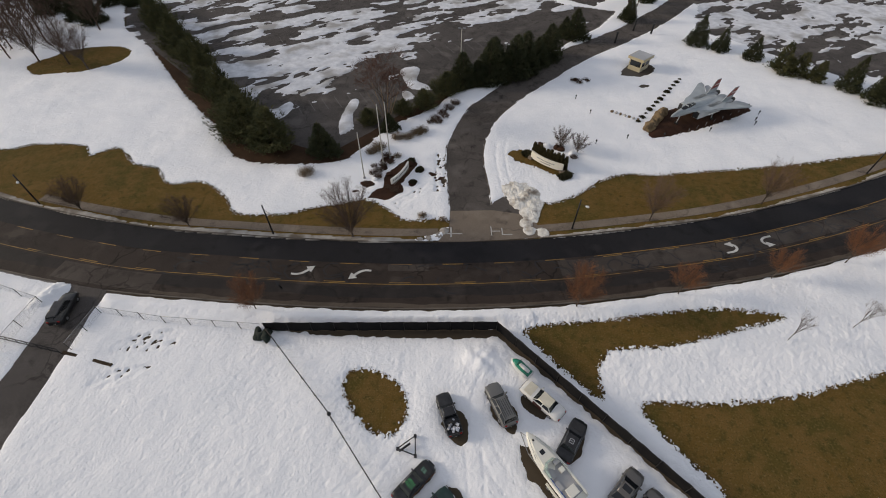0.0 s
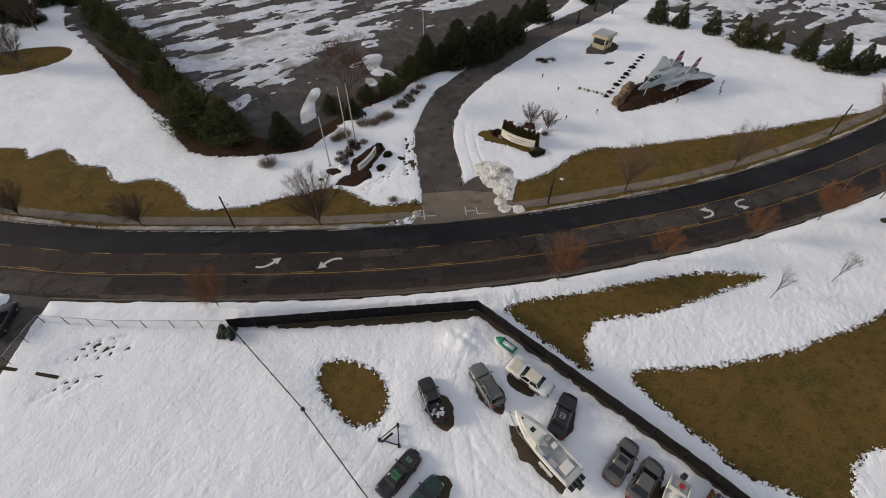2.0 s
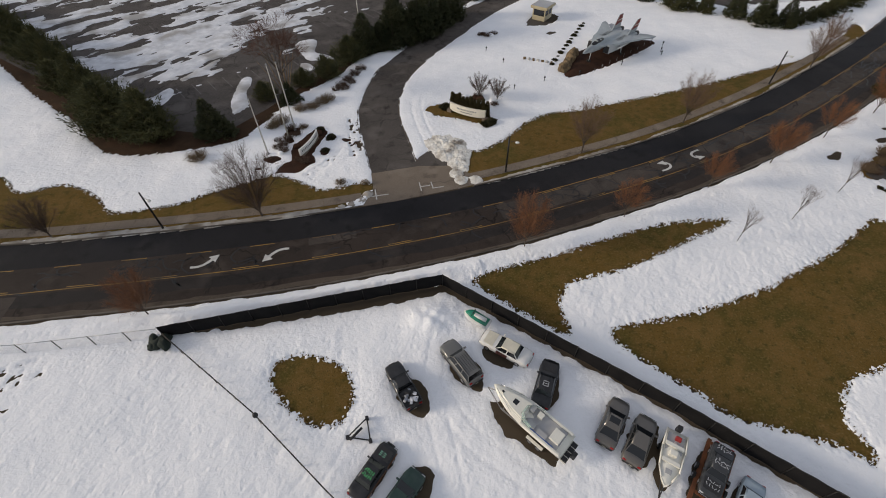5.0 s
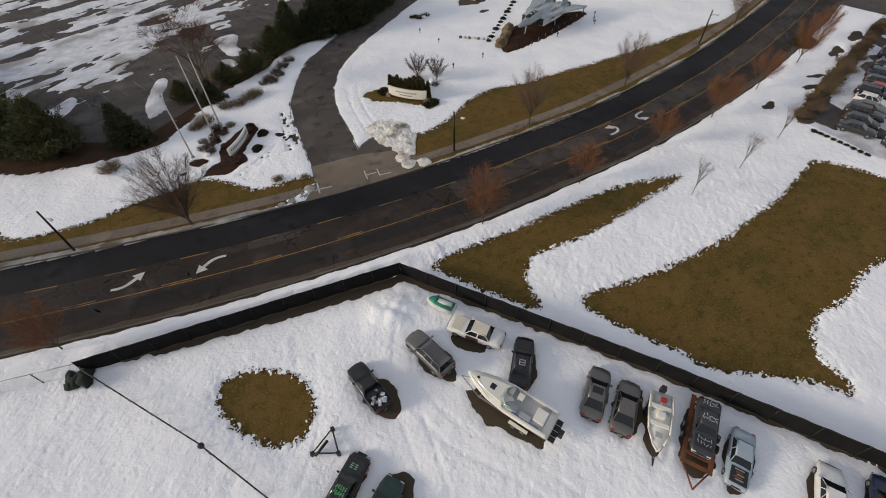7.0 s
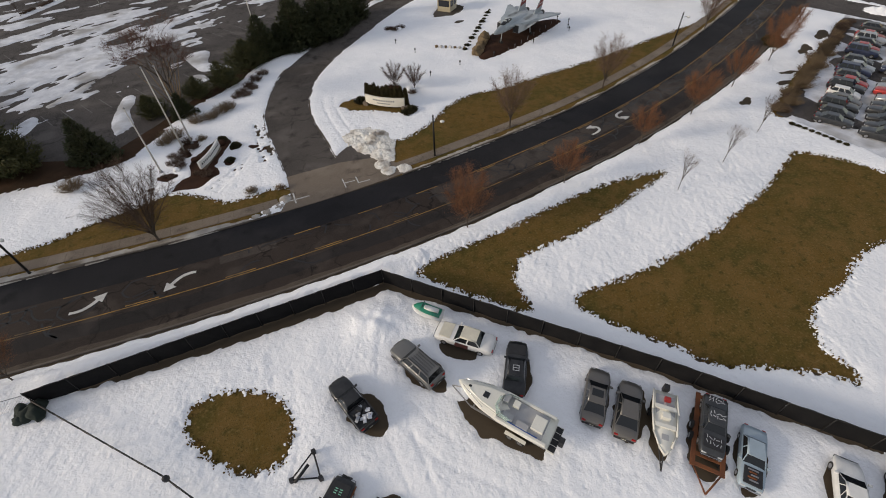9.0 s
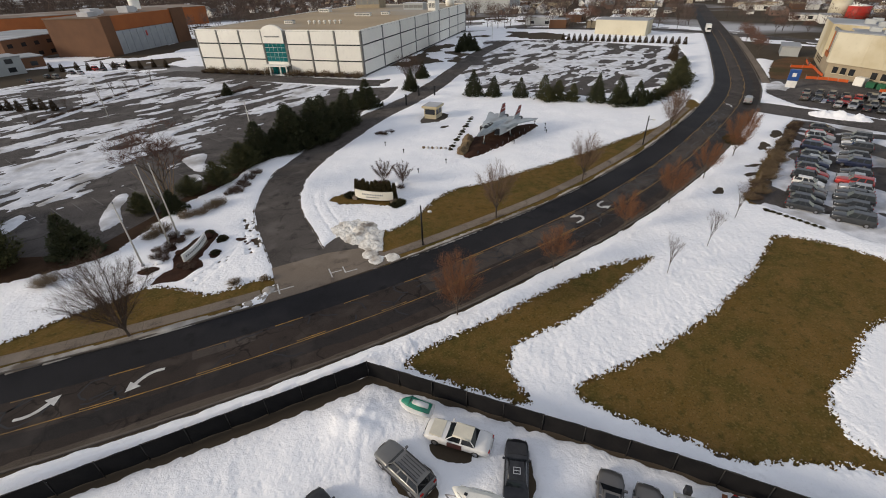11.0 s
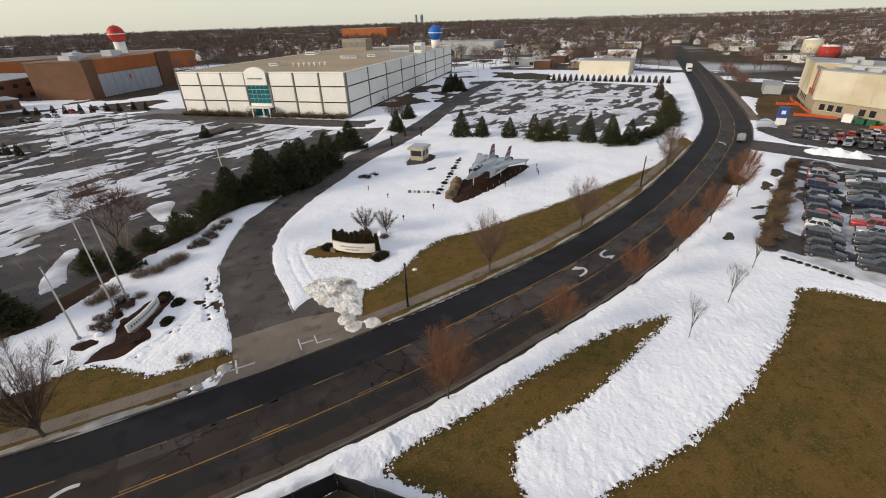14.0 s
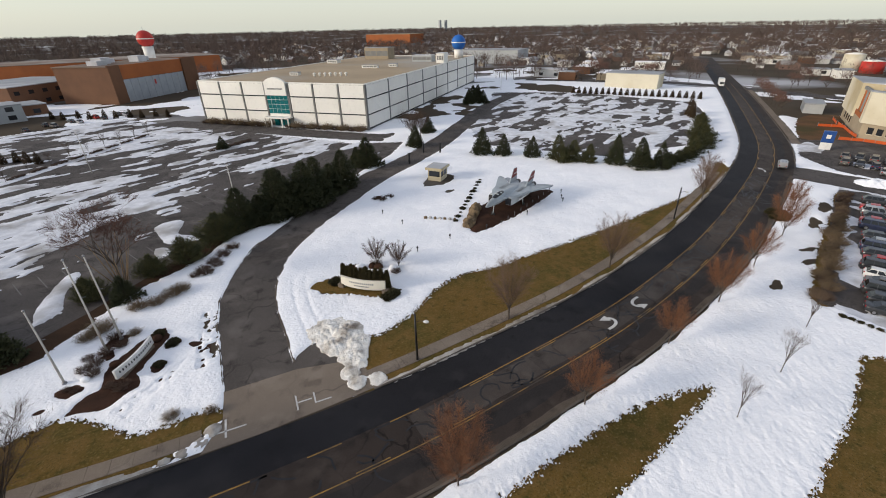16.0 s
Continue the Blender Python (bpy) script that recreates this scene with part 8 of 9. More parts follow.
# ---- the entrance sign with its clipped hedge ----
SG = Matrix.Translation((18.9, 64.7, 0)) @ Matrix.Rotation(math.atan2(-4.4, 5.2), 4, "Z")
M_SIGN = surf("cream_sign_board", (0.74, 0.70, 0.60), (0.66, 0.62, 0.53), scale=0.6, rough=0.6, bump=0.03)
M_INK = surf("grey_lettering", (0.22, 0.23, 0.24), (0.16, 0.17, 0.18), scale=3, rough=0.6, bump=0.0)
sg = thing("entrance_sign", "long curved cream entrance sign before a clipped hedge", "sign", SG)
bm = bmesh.new()
cur = [(-3.3 + 6.6 * k / 12, -0.55 + 0.9 * ((k - 6) / 6)**2 * 0.6) for k in range(13)]
add_prism(bm, [(x, y - 0.14) for x, y in cur] + [(x, y + 0.14) for x, y in cur[::-1]], 0.35, 1.75)
part("board", bm, M_SIGN, sg)
for row, (z0, z1, a, b, n) in enumerate(((1.12, 1.36, -1.7, 1.7, 13), (0.72, 0.87, -1.0, 1.0, 11))):
    for k in range(n):
        x = a + (b - a) * k / (n - 1)
        y = -0.55 + 0.54 * (x / 3.3)**2 - 0.155
        box_part("lettering_bar", sg, M_INK, x - 0.09, x + 0.07, y - 0.01, y + 0.02, z0, z1)
for x in (-3.3, 3.3):
    box_part("plinth", sg, M_CONC, x - 0.4, x + 0.4, -0.5, 0.3, -0.1, 0.5)
M_OLIVEYEW = surf("olive_yew", (0.100, 0.078, 0.028), (0.055, 0.046, 0.019), scale=1.6, fine=8, rough=0.95, bump=0.0)
col = evergreen("upright clipped columnar yew behind the sign", SG @ pose(-3.2, 0.6, 0), 3.3, 0.36, 33, M_OLIVEYEW, 0.10, 5.0, 900, "columnar_yew", 0.1, 0.3)
tagged(col, "", "shrub", "yews behind the entrance sign")
for k in range(1, 10):
    copy_thing(col, SG @ pose(-3.2 + 0.72 * k, 0.6 + 0.5 * ((k - 4.5) / 4.5)**2 - 0.4, 0, 0, 0, 70 * k) @ Matrix.Scale(1.0 + 0.07 * math.sin(k * 4), 4))
for x, y in ((-4.6, 0.6), (4.5, -0.4), (4.2, -1.2)):
    copy_thing(s2, SG @ pose(x, y, 0) @ Matrix.Scale(1.3, 4))
SW = Matrix.Translation((-7.7, 61.3, 0)) @ Matrix.Rotation(math.atan2(5.2, 2.7), 4, "Z")
sw = thing("flagpole_sign", "long white curved sign beside the flagpoles", "sign", SW)
bm = bmesh.new()
cur = [(-2.9 + 5.8 * k / 12, -0.35 * (1 - ((k - 6) / 6)**2)) for k in range(13)]
add_prism(bm, [(x, y - 0.12) for x, y in cur] + [(x, y + 0.12) for x, y in cur[::-1]], 0.25, 1.35)
part("board", bm, P_WHITE, sw)
for k in range(14):
    x = -2.4 + 4.8 * k / 13
    y = -0.35 * (1 - (x / 2.9)**2)
    box_part("lettering_bar", sw, M_TRIM, x - 0.10, x + 0.06, y - 0.135, y + 0.135, 0.72, 1.00)
box_part("plinth", sw, M_CONC, -2.5, 2.5, -0.4, 0.1, -0.1, 0.27)
for k, (x, y, r) in enumerate(((-8.4, 57.4, 0.9), (-9.6, 58.2, 0.6), (-13.6, 59.4, 0.5), (-12.8, 58.9, 0.45))):
    copy_thing(s1, pose(x, y, 0, 0, 0, 50 * k) @ Matrix.Diagonal((r * 0.9, r * 0.9, r * 0.7, 1)))
for k, (x, y, r) in enumerate(((20.0, 70.4, 0.9), (21.6, 70.0, 0.7), (22.4, 69.4, 0.8), (24.4, 68.0, 0.8), (18.8, 71.0, 0.6), (31.0, 97.6, 0.6), (32.6, 96.4, 0.7), (-9.6, 61.6, 0.6), (-6.0, 64.6, 0.7), (-12.0, 60.2, 0.5))):
    bm = bmesh.new()
    bmesh.ops.create_icosphere(bm, subdivisions=2, radius=r, matrix=Matrix.Diagonal((1, 0.8, 0.6, 1)))
    for v in bm.verts:
        v.co *= 1 + 0.3 * noise.noise(v.co * 1.3 + Vector((3 * k, 0, 0)))
    ob = tagged(new("boulder", mesh_of(bm, "boulder", M_SNOW if k % 3 == 0 else M_MULCH)), "low boulder half covered with snow", "rock", "boulders in the planting")
    ob.matrix_basis = pose(x, y, 0.25, 0, 0, 77 * k)

# ---- road paint ----
def stripe(name, label, mat, off, wide, s0, s1, z=0.004, dash=None):
    bm = bmesh.new()
    if dash:
        s = s0
        while s < s1:
            add_strip(bm, ROAD, off - wide / 2, off + wide / 2, z - 0.003, z + 0.001, s, min(s + dash[0], s1))
            s += dash[1]
    else:
        add_strip(bm, ROAD, off - wide / 2, off + wide / 2, z - 0.003, z + 0.001, s0, s1)
    return structure(name, bm, mat, label, "road marking")


a, b = road_s(-130), road_s(260)
stripe("lane_line_1", "faded broken yellow lane line", M_YELLOW, 1.60, 0.13, road_s(-75), road_s(24), 0.008, (3.0, 7.6))
stripe("lane_line_2", "solid yellow lane line", M_YELLOW, 1.60, 0.12, road_s(24), b, 0.008)
stripe("lane_line_3", "broken yellow lane line", M_YELLOW, 1.34, 0.12, road_s(24), b, 0.008, (3.0, 9.2))
stripe("lane_line_4", "solid yellow lane line", M_YELLOW, -2.05, 0.12, a, b, 0.006)
stripe("lane_line_5", "broken yellow lane line", M_YELLOW, -1.78, 0.12, a, b, 0.006, (3.0, 9.2))


def arrow(x, off, turn, hooked):
    """A curved turning arrow of white paint."""
    i = int(np.argmin(abs(ROAD[:, 0] - x)))
    p = ROAD[i] + normals(ROAD)[i] * off
    d = ROAD[min(i + 1, len(ROAD) - 1)] - ROAD[i]
    m = pose(p[0], p[1], 0.0, 0, 0, math.degrees(math.atan2(d[1], d[0])) + turn)
    bm = bmesh.new()
    mid = [(-1.3, -0.75), (-0.6, -0.78), (0.1, -0.70), (0.62, -0.42), (0.80, 0.02), (0.62, 0.42), (0.2, 0.62)] if hooked else [(-1.5, -0.55), (-0.8, -0.60), (-0.1, -0.42), (0.5, 0.0), (0.9, 0.4)]
    way = spline(mid, 0.2)
    side = normals(way)
    for k in range(len(way) - 1):
        w0, w1 = 0.16 + 0.05 * k / len(way), 0.16 + 0.05 * (k + 1) / len(way)
        quad = [way[k] - w0 * side[k], way[k + 1] - w1 * side[k + 1], way[k + 1] + w1 * side[k + 1], way[k] + w0 * side[k]]
        add_prism(bm, [tuple(q) for q in quad], 0.004, 0.009, m)
    head = [(0.35, 0.05), (0.55, 1.15), (-0.75, 0.95)] if hooked else [(1.3, -0.15), (1.6, 1.05), (0.35, 0.85)]
    add_prism(bm, head, 0.004, 0.0095, m)
    return tagged(new("turn_arrow", mesh_of(bm, "turn_arrow", M_WHITE_LINE)), "worn white curved turn arrow on the road", "road marking", "turn arrows", "structure")


arrow(-19.7, -0.2, 0, False)
arrow(-12.9, -0.2, 180, False)
arrow(44.6, -0.2, 0, True)
arrow(50.8, -0.2, 180, True)
arrow(118, -0.2, 0, False)
arrow(-83, -0.2, 180, False)
bm = bmesh.new()
for box, t in (((1.15, 1.33, 46.2, 48.4), 0), ((0.5, 3.0, 46.9, 47.05), 0), ((7.5, 7.65, 46.6, 48.6), 0), ((7.5, 9.0, 47.5, 47.65), 0), ((9.2, 9.35, 46.9, 48.3), 0), ((9.2, 10.8, 46.8, 46.95), 0)):
    add_box(bm, box[0], box[1], box[2], box[3], 0.004, 0.011)
structure("apron_marks", bm, M_WHITE_LINE, "white paint marks on the concrete apron", "road marking")

M_PATCH = asphalt("patched_asphalt", (0.062, 0.051, 0.044), (0.046, 0.038, 0.033), (0.085, 0.072, 0.062), (0.028, 0.023, 0.020), 0.5)
# sealed cracks and patches in the old asphalt
rnd = random.Random(8)
bm = bmesh.new()
for k in range(120):
    s, off = rnd.uniform(road_s(-40), road_s(115)), rnd.uniform(-1.6, 1.3)
    n_ = rnd.randint(4, 9)
    pts, ang = [], rnd.uniform(0, 6.3)
    px, py = s, off
    for _ in range(n_):
        pts.append((px, py))
        ang += rnd.uniform(-0.9, 0.9)
        px, py = px + 0.75 * math.cos(ang), min(1.5, max(-5.2, py + 0.6 * math.sin(ang)))
    ss, nn = along(ROAD), normals(ROAD)
    way = [np.array([np.interp(q, ss, ROAD[:, c]) + o * np.interp(q, ss, nn[:, c]) for c in (0, 1)]) for q, o in pts]
    for p, q in zip(way, way[1:]):
        d = (q - p) / (np.linalg.norm(q - p) + 1e-9) * 0.085
        add_prism(bm, [(p[0] + d[1], p[1] - d[0]), (q[0] + d[1], q[1] - d[0]), (q[0] - d[1], q[1] + d[0]), (p[0] - d[1], p[1] + d[0])], 0.0005, 0.0035)
structure("crack_sealing", bm, M_SEAL, "black tar lines sealing cracks in the road", "road marking")
bm = bmesh.new()
for s0, s1, o0, o1 in ((17.4, 18.3, -2.6, 1.6), (-8, -2, 0.4, 1.6), (22, 30, -1.5, -0.2), (-55, -40, -5.5, -2.5), (34, 43, -0.8, 0.8), (70, 88, -1.5, 0.5)):
    add_strip(bm, ROAD, o0, o1, -0.05, 0.0022, road_s(s0), road_s(s1))
structure("road_patch", bm, M_PATCH, "paler rectangular patch in the old asphalt", "road")
# lanes worn dark by wheels, and a pale sandy edge, with ragged borders


def worn_lane(name, label, mat, lo, hi, s0, s1, seed, z, wave=0.35):
    ss, nn = along(ROAD), normals(ROAD)
    q = np.arange(s0, s1, 0.8)
    at = np.stack([np.interp(q, ss, ROAD[:, k]) for k in (0, 1)], 1)
    no = np.stack([np.interp(q, ss, nn[:, k]) for k in (0, 1)], 1)
    a = lo + wave * (2 * fbm(q, q * 0, 6, 3, seed) + 0.8 * fbm(q, q * 0, 1.5, 1, seed + 5))
    b = hi + wave * (2 * fbm(q, q * 0, 7, 3, seed + 9) + 0.8 * fbm(q, q * 0, 1.3, 1, seed + 15))
    bm = bmesh.new()
    last = None
    for p, o, u, v in zip(at, no, a, np.maximum(b, a + 0.05)):
        pair = (bm.verts.new((*(p + u * o), z)), bm.verts.new((*(p + v * o), z)))
        if last:
            bm.faces.new((last[0], pair[0], pair[1], last[1]))
        last = pair
    structure(name, bm, mat, label, "road")


M_WORN = asphalt("wheel_worn_asphalt", (0.026, 0.0225, 0.0215), (0.018, 0.016, 0.0155), (0.040, 0.034, 0.031), (0.011, 0.0105, 0.0105), 0.3, 0.7)
M_SANDY = asphalt("sandy_road_edge", (0.085, 0.068, 0.053), (0.060, 0.048, 0.038), (0.115, 0.094, 0.074), (0.035, 0.028, 0.022), 0.2, 0.9)
M_TURN = asphalt("faded_turn_lane", (0.060, 0.051, 0.045), (0.043, 0.036, 0.032), (0.078, 0.067, 0.059), (0.026, 0.022, 0.020), 0.7, 0.85)
worn_lane("turn_lane", "faded grey turn lane between the yellow lines", M_TURN, -1.55, 1.25, road_s(17), road_s(230), 3, 0.0012, 0.15)
worn_lane("wheel_lane", "dark wheel-worn lane of the old asphalt", M_WORN, -4.2, -2.5, road_s(-90), road_s(230), 7, 0.0012)
worn_lane("sandy_edge", "pale sandy edge of the road beside the kerb", M_SANDY, -6.05, -5.45, road_s(-40), road_s(118), 11, 0.0014, 0.3)
# parking bays
bm = bmesh.new()
for k in range(26):
    for r in range(3):
        x, y = -34 + 2.7 * k - 5 * r, 84 + 18 * r + 0.85 * k
        if inside_out(WEST_LOT, np.array([x]), np.array([y]))[0] < -3:
            add_box(bm, -0.07, 0.07, -2.5, 2.5, -0.012, -0.006, pose(x, y, 0, 0, 0, 28))
for k in range(18):
    for r in range(4):
        x, y = 92 + 2.6 * k + 12 * r, 122 + 1.2 * k + 17 * r
        if inside_out(EAST_LOT, np.array([x]), np.array([y]))[0] < -3:
            add_box(bm, -0.09, 0.09, -2.5, 2.5, -0.012, -0.006, pose(x, y, 0, 0, 0, -52))
structure("bay_line", bm, M_FADED, "faded white parking bay lines", "road marking")

# ---- rows of dealer's cars ----
kinds = [car("parked_car", "dark sedan parked in a dealer row", pose(76, 33, 0), "sedan", P_DARK, "rows of parked cars"), car("parked_car", "dark hatchback parked in a dealer row", pose(79, 34, 0), "hatch", P_DARK, "rows of parked cars"),
         car("parked_car", "dark crossover parked in a dealer row", pose(82, 36, 0), "suv", P_DARK, "rows of parked cars")]
paints = [P_DARK, P_DARK, P_BLACK, P_GREY, P_SILVER, P_NAVY, P_DARK, P_WHITE, P_RED, P_DARK, P_SILVER, P_TAUPE, P_BLACK, P_GREY, P_DARK, P_TAUPE, P_SILVER, P_NAVY, P_DARK, P_RED, P_WHITE, P_SILVER]
rnd = random.Random(5)
row_dir, nose = Vector((0.903, 0.43)), Vector((0.43, -0.903))
placed = 0
for r, (off, s0, s1) in enumerate(((2.8, 0.0, 46), (8.6, -1.0, 44), (15.6, -3, 36), (21.4, -3, 30))):
    s = s0
    while s < s1:
        if rnd.random() < 0.95:
            p = Vector((73.5, 33.2)) + row_dir * s + nose * (off + rnd.uniform(-0.25, 0.25))
            ang = math.degrees(math.atan2(nose.y, nose.x)) + rnd.uniform(-2, 2) + (180 if r in (1, 3) else 0)
            src = kinds[placed % 3]
            m = pose(p.x, p.y, 0.0, 0, 0, ang)
            if placed < 3:
                src.matrix_basis = m
                c = src
            else:
                c = copy_thing(src, m)
                mt = rnd.choice(paints)
                repaint(c, mt)
                tagged(c, {P_WHITE: "white", P_RED: "red", P_SILVER: "silver", P_NAVY: "navy", P_ROYAL: "blue", P_GREY: "grey", P_TAUPE: "taupe"}.get(mt, "dark") + {"sedan": " sedan", "hatch": " hatchback", "suv": " crossover"}[("sedan", "hatch", "suv")[placed % 3]] + " parked in a dealer row")
            placed += 1
        s += 2.55
for k in range(32):
    p = Vector(((147, 70.5), (141, 67.5), (139.6, 59), (156, 60))[k // 8]) + Vector((0.36, -0.93)) * 2.8 * (k % 8)
    c = copy_thing(kinds[k % 3], pose(p.x, p.y, 0, 0, 0, 21 + 180 * (k % 2)))
    repaint(c, rnd.choice(paints))
for k in range(9):
    c = copy_thing(kinds[k % 3], pose(-66 + 3.6 * k, 226 + 2.4 * k + 6 * (k % 2), 0, 0, 0, 120))
    repaint(c, rnd.choice(paints))
    tagged(c, 'car parked on the asphalt before the brick works', '', 'cars before the works')
# the blue dealer sign with a plain white device
ds = thing("dealer_sign", "blue and white standing sign with a plain white device", "sign", pose(151.5, 77.5, 0, 0, 0, -58))
box_part("lower_panel", ds, P_WHITE, -1.25, 1.25, -0.25, 0.25, 0, 1.9, bevel=0.05)
box_part("upper_panel", ds, P_ROYAL, -1.35, 1.35, -0.3, 0.3, 1.9, 5.0, bevel=0.05)
for box in ((-0.5, 0.5, 3.0, 4.0),):
    box_part("device_bar", ds, P_WHITE, box[0], box[1], -0.34, 0.34, box[2], box[3])
M_MESH = surf("orange_safety_mesh", (0.55, 0.10, 0.02), (0.45, 0.08, 0.02), scale=2, rough=0.8, bump=0.1)
for x, y, a, L in ((194, 96.5, 33, 9), (187, 91, 40, 8), (181, 86.4, 36, 7), (176, 82.5, 40, 6), (184, 92.5, 130, 7), (168.6, 79.4, -55, 6), (170.4, 74.6, -75, 5), (166.2, 59.6, -60, 5)):
    ob = thing("safety_fence", "orange plastic safety fence by the building site", "fence", pose(x, y, 0, 0, 0, a))
    box_part("mesh", ob, M_MESH, -L / 2, L / 2, -0.05, 0.05, 0.05, 0.85)
    for k in (-1, 0, 1):
        box_part("stake", ob, M_STEEL, k * L / 2 - 0.04, k * L / 2 + 0.04, -0.06, 0.06, 0, 1.2)
# the lorry at the far junction
lo_ = thing("box_lorry", "white box lorry at the far junction", "lorry", pose(246, 176, 0, 0, 0, 220))
box_part("cargo_box", lo_, P_WHITE, -5, 2, -1.25, 1.25, 1.0, 4.0, bevel=0.05)
box_part("cab", lo_, P_WHITE, 2.2, 4.2, -1.15, 1.15, 0.6, 2.8, bevel=0.15)
box_part("windscreen", lo_, M_GLASS, 4.15, 4.23, -1.0, 1.0, 1.7, 2.6)
for x in (-3.4, 3.2):
    for s in (-1, 1):
        bm = bmesh.new()
        add_tube(bm, (x, s * 0.95, 0.5), (x, s * 1.27, 0.5), 0.5, 0.5, 14)
        part("wheel", bm, M_TYRE, lo_)

# ---- the far town ----
HOUSE_WALLS = [surf("house_siding_white", (0.74, 0.73, 0.69), (0.60, 0.59, 0.56), scale=0.03, rough=0.85, bump=0.0, per=0.2), surf("house_siding_tan", (0.48, 0.41, 0.31), (0.36, 0.31, 0.25), scale=0.03, rough=0.85, bump=0.0, per=0.35),
               surf("house_brick", (0.20, 0.125, 0.095), (0.15, 0.10, 0.08), scale=0.03, rough=0.9, bump=0.0, per=0.3)]
HOUSE_ROOFS = [surf("house_roof_grey", (0.15, 0.14, 0.135), (0.22, 0.21, 0.20), scale=0.04, rough=0.9, bump=0.0, per=0.4), surf("house_roof_snowy", (0.72, 0.72, 0.74), (0.34, 0.33, 0.33), scale=0.12, rough=0.9, bump=0.0, per=0.15),
               surf("house_roof_brown", (0.16, 0.11, 0.085), (0.11, 0.08, 0.065), scale=0.04, rough=0.9, bump=0.0, per=0.3)]
HOUSE_WORDS = ("white-sided", "tan-sided", "brick"), ("a grey roof", "a snow-dusted roof", "a brown roof")


def house(m, a, b, h, r, wall, roof, close=True):
    t = thing("house", f"small {HOUSE_WORDS[0][wall]} gabled house with {HOUSE_WORDS[1][roof]} among bare trees", "house", m, "houses of the far town")
    bm = bmesh.new()
    add_box(bm, -a / 2, a / 2, -b / 2, b / 2, -0.2, h)
    for s in (-1, 1):
        vs = [bm.verts.new(v) for v in ((s * a / 2, -b / 2, h), (s * a / 2, b / 2, h), (s * a / 2, 0, h + r * 0.97))]
        bm.faces.new(vs)
    part("wall", bm, HOUSE_WALLS[wall], t)
    bm = bmesh.new()
    for s in (-1, 1):
        quad = [(-a / 2 - 0.4, s * (b / 2 + 0.5), h - 0.2), (a / 2 + 0.4, s * (b / 2 + 0.5), h - 0.2), (a / 2 + 0.4, 0, h + r), (-a / 2 - 0.4, 0, h + r)]
        lo = [bm.verts.new(v) for v in quad]
        hi = [bm.verts.new((v[0], v[1], v[2] + 0.2)) for v in quad]
        bm.faces.new(hi)
        bm.faces.new(lo[::-1])
        for i in range(4):
            bm.faces.new((lo[i], lo[(i + 1) % 4], hi[(i + 1) % 4], hi[i]))
    roof_ = part("roof", bm, HOUSE_ROOFS[roof], t)
    if close:
        box_part("chimney", roof_, M_BRICK, a * 0.2, a * 0.2 + 0.8, -0.4, 0.4, h + r * 0.4, h + r + 0.9)
        for x in (-a * 0.28, a * 0.12):
            box_part("window", t, M_DARKGLASS, x - 0.75, x + 0.75, -b / 2 - 0.05, -b / 2, 1.2, 2.7)
    return t


rnd = random.Random(11)
homes = [house(pose(345 + 15 * k, 390 - 6 * k, 0, 0, 0, 20) @ Matrix.Scale(0.75, 4), 9 + 2 * (k % 3), 7.5 + k % 2, 3.4 + 0.9 * (k % 3), 2.8 + 0.3 * (k % 3), k % 3, (k + k // 3) % 3) for k in range(6)]
far_homes = [house(pose(520 + 14 * k, 420 - 5 * k, 0, 0, 0, 20), 10 + 2 * (k % 3), 8 + k % 2, 4.0 + 0.9 * (k % 3), 3.0, (0, 1, 0, 2, 0, 1)[k], (k + 1) % 3, False) for k in range(6)]
count, rows_of_homes = 0, []
for k in range(1100):
    a = rnd.uniform(-8, 76)
    d = (405 if a > 22 else 340) + 760 * rnd.random()**1.15
    x, y = 8 + d * math.sin(radians(a)), 12 + d * math.cos(radians(a))
    i = int(np.argmin(np.hypot(ROAD[:, 0] - x, ROAD[:, 1] - y)))
    if np.hypot(*(ROAD[i] - (x, y))) < 16 or (a < 12 and d < 520):
        continue
    where = pose(x, y, 0, 0, 0, 38 + rnd.choice((0, 90, 180, 270)) + rnd.uniform(-6, 6)) @ Matrix.Scale(rnd.uniform(0.60, 0.85), 4)
    if d < 640 and count < 270:
        copy_thing((homes if d < 480 else far_homes)[k % 6], where)
        count += 1
    else:
        rows_of_homes.append((k % 3, where))
for wall in range(3):
    bm = bmesh.new()
    rf = bmesh.new()
    for kind, where in rows_of_homes:
        if kind == wall:
            add_box(bm, -5.5, 5.5, -4, 4, -0.2, 4.6, where)
            add_prism(rf, [(-4.6, 4.4), (4.6, 4.4), (0, 7.6)], -5.9, 5.9, where @ Matrix(((0, 0, 1, 0), (1, 0, 0, 0), (0, 1, 0, 0), (0, 0, 0, 1))))
    for nm, b_, mt, lab in (("far_house_walls", bm, HOUSE_WALLS[wall], "small far houses between bare woods"), ("far_house_roofs", rf, HOUSE_ROOFS[(wall + 1) % 3], "gabled roofs of the small far houses")):
        tagged(new(nm, mesh_of(b_, nm, mt)), lab, "houses", "", "stuff")
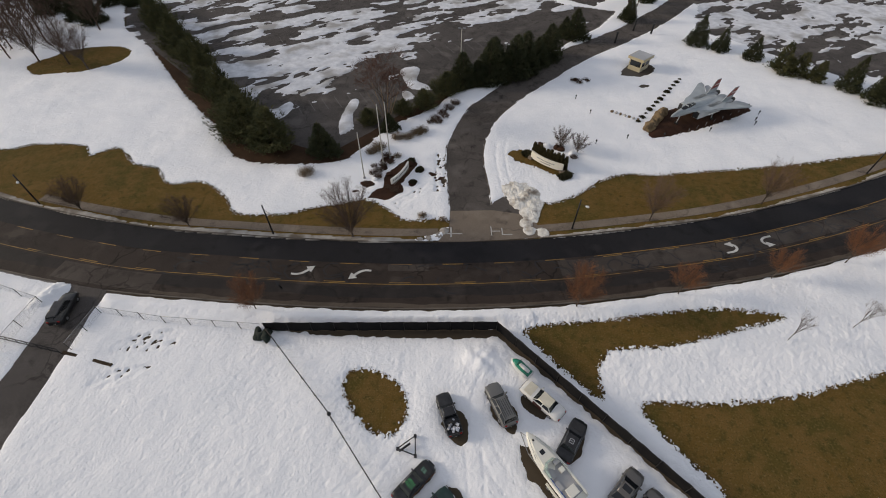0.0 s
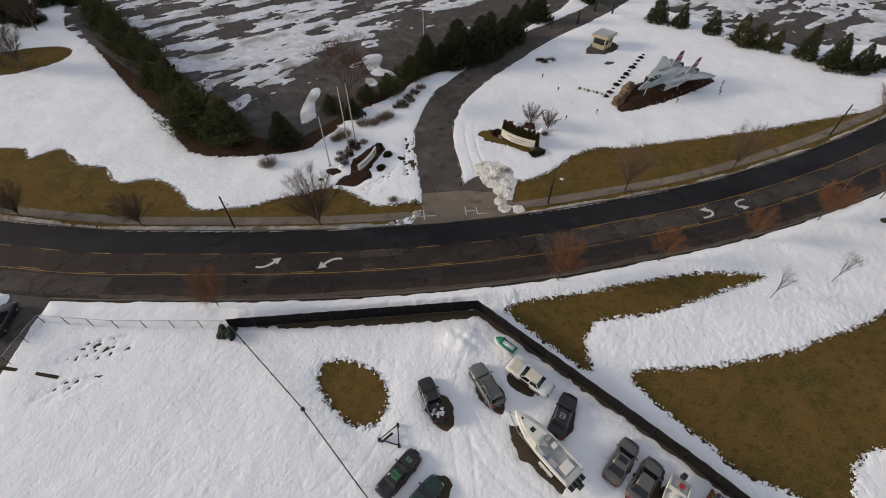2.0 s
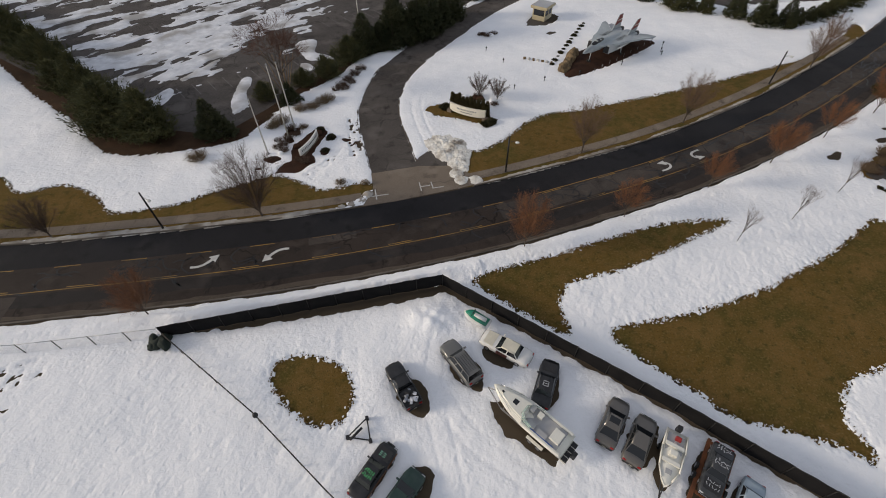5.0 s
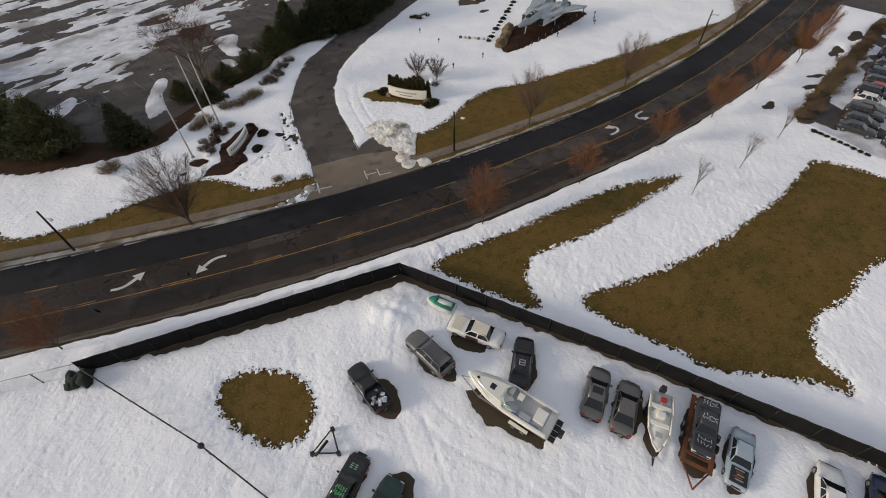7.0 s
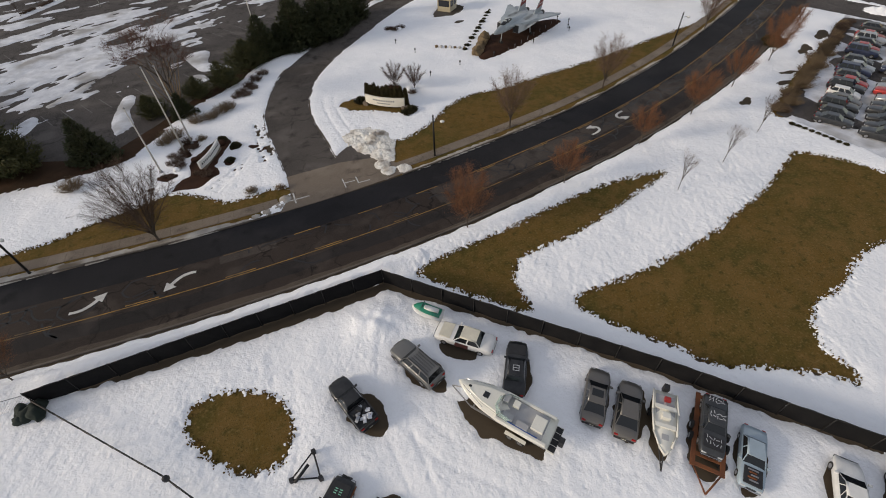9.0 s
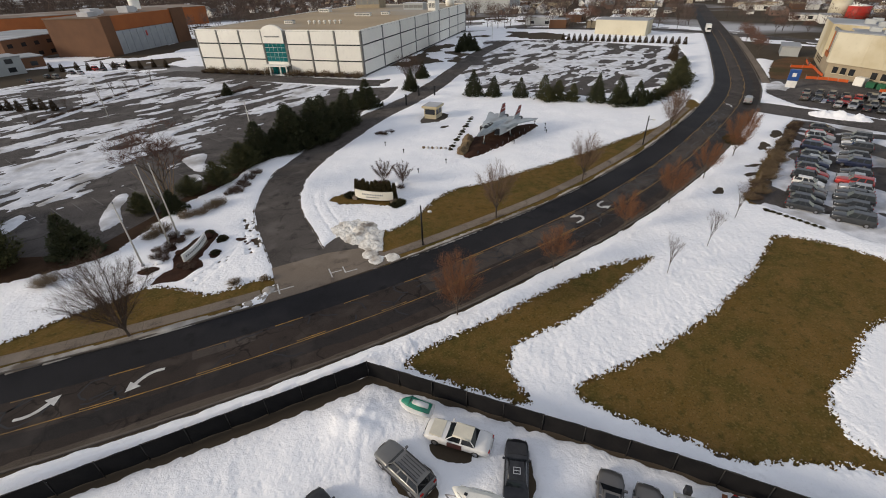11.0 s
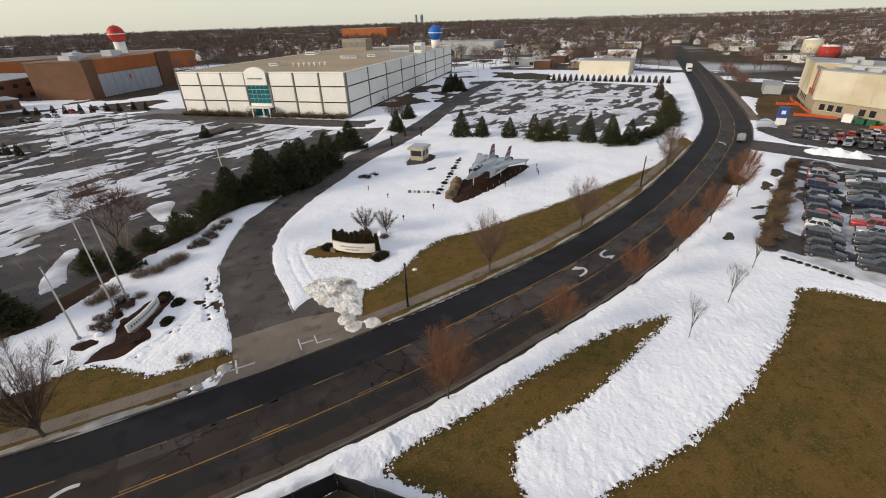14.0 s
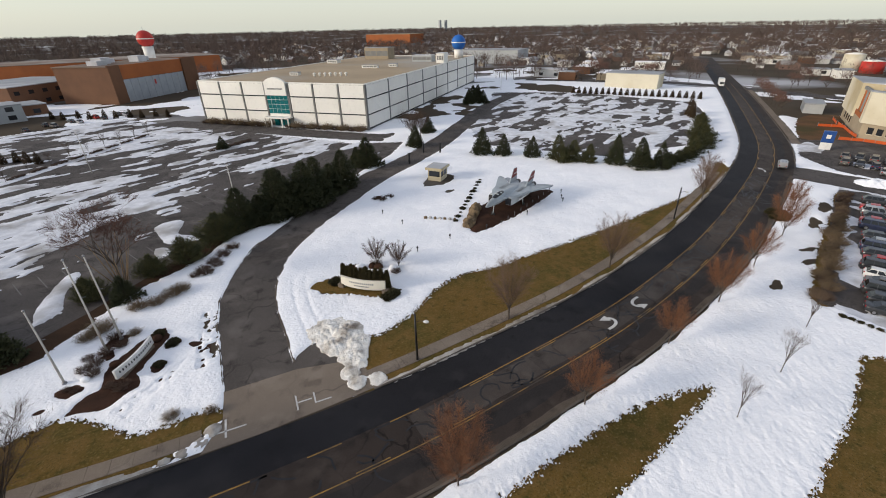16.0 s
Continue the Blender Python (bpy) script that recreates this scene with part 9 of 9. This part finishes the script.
for k in range(92):
    d, a = rnd.uniform(300, 620), rnd.uniform(14, 74)
    x, y = 8 + d * math.sin(radians(a)), 12 + d * math.cos(radians(a))
    i = int(np.argmin(np.hypot(ROAD[:, 0] - x, ROAD[:, 1] - y)))
    if np.hypot(*(ROAD[i] - (x, y))) < 34:
        continue
    plain_building("shop_row", "low flat-roofed shop building along the far street", x, y, -52 + rnd.choice((0, 90)), rnd.uniform(9, 22), rnd.uniform(8, 12), rnd.uniform(3.2, 5.0), rnd.choice((M_TANWALL, M_STUCCO, M_STUCCO, M_BRICK, M_PANEL, M_PANEL, M_SHED)), rnd.choice((M_FLAT, M_SNOW, M_ROOF)))
for x, y, r, h, mt in ((376, 180, 5.6, 10.5, M_STUCCO), (374, 168, 6.0, 7, M_REDBALL)):
    bm = bmesh.new()
    add_tube(bm, (0, 0, 0), (0, 0, h), r, r, 24)
    ob = thing("storage_tank", "round storage tank behind the cream building", "tank", pose(x, y, 0))
    part("shell", bm, mt, ob)
    bm = bmesh.new()
    add_tube(bm, (0, 0, h), (0, 0, h + 0.8), r * 1.01, r * 0.3, 24)
    part("lid", bm, M_PANEL, ob)
for x, y in ((480, 1500), (488, 1500)):
    plain_building("tower_block", "pale tower block on the horizon", 1490 + (x - 480) * 6, 3320, 10, 16, 16, 62, M_SHED, M_FLAT, 1, False)


def far_woods(name, label, n, d0, d1, a0, a1, tall, seed, mat, keep=lambda x, y: True):
    """Crowns of bare woods far off, each a loose tuft of slivers over a stem."""
    rnd = random.Random(seed)
    tris = []
    for k in range(n):
        d, a = d0 + (d1 - d0) * rnd.random()**0.8, rnd.uniform(a0, a1)
        x, y = 8 + d * math.sin(radians(a)), 12 + d * math.cos(radians(a))
        if not keep(x, y):
            continue
        h = tall * rnd.uniform(0.7, 1.25)
        r = h * rnd.uniform(0.3, 0.45)
        big_ = 0.55 if d < 450 else 1.0 if d < 700 else 1.7
        tris.append((Vector((x - 0.25, y, 0)), Vector((x + 0.25, y, 0)), Vector((x, y, h * 0.8))))
        for j in range(130 if d < 450 else 60 if d < 700 else 20):
            u = Vector((rnd.gauss(0, 1), rnd.gauss(0, 1), rnd.gauss(0, 1))).normalized() * math.sqrt(rnd.random())
            c = Vector((x + u.x * r, y + u.y * r, h * 0.58 + u.z * h * 0.40))
            e = Vector((u.x + rnd.uniform(-0.4, 0.4), u.y + rnd.uniform(-0.4, 0.4), 0.8)).normalized() * r * 0.55 * big_
            w = e.cross(Vector((rnd.uniform(-1, 1), rnd.uniform(-1, 1), 0.2))).normalized() * r * 0.055 * big_
            tris.append((c - w, c + w, c + e))
    ob = soup(name, tris, mat, None, label)
    return tagged(ob, "", "trees", "", "stuff")


def clear(x, y):
    i = int(np.argmin(np.hypot(ROAD[:, 0] - x, ROAD[:, 1] - y)))
    return np.hypot(*(ROAD[i] - (x, y))) > 11


M_FARTWIG = surf("far_twigs", (0.122, 0.088, 0.072), (0.082, 0.060, 0.052), scale=0.02, rough=1.0, bump=0.0)
far_woods("far_trees", "bare grey-brown trees between the houses of the town", 2900, 290, 1050, -4, 78, 10.5, 1, M_FARTWIG, clear)
far_woods("far_woods", "bare woods reaching to the horizon", 7000, 800, 3800, -42, 75, 15, 2, M_FARTWIG)
far_woods("west_woods", "dark bare woods behind the brick works", 1700, 520, 1200, -42, 6, 9.5, 3, M_FARTWIG)
far_woods("north_west_trees", "dark thicket beyond the snowy field", 160, 150, 240, -54, -42, 9, 6, M_TWIG)
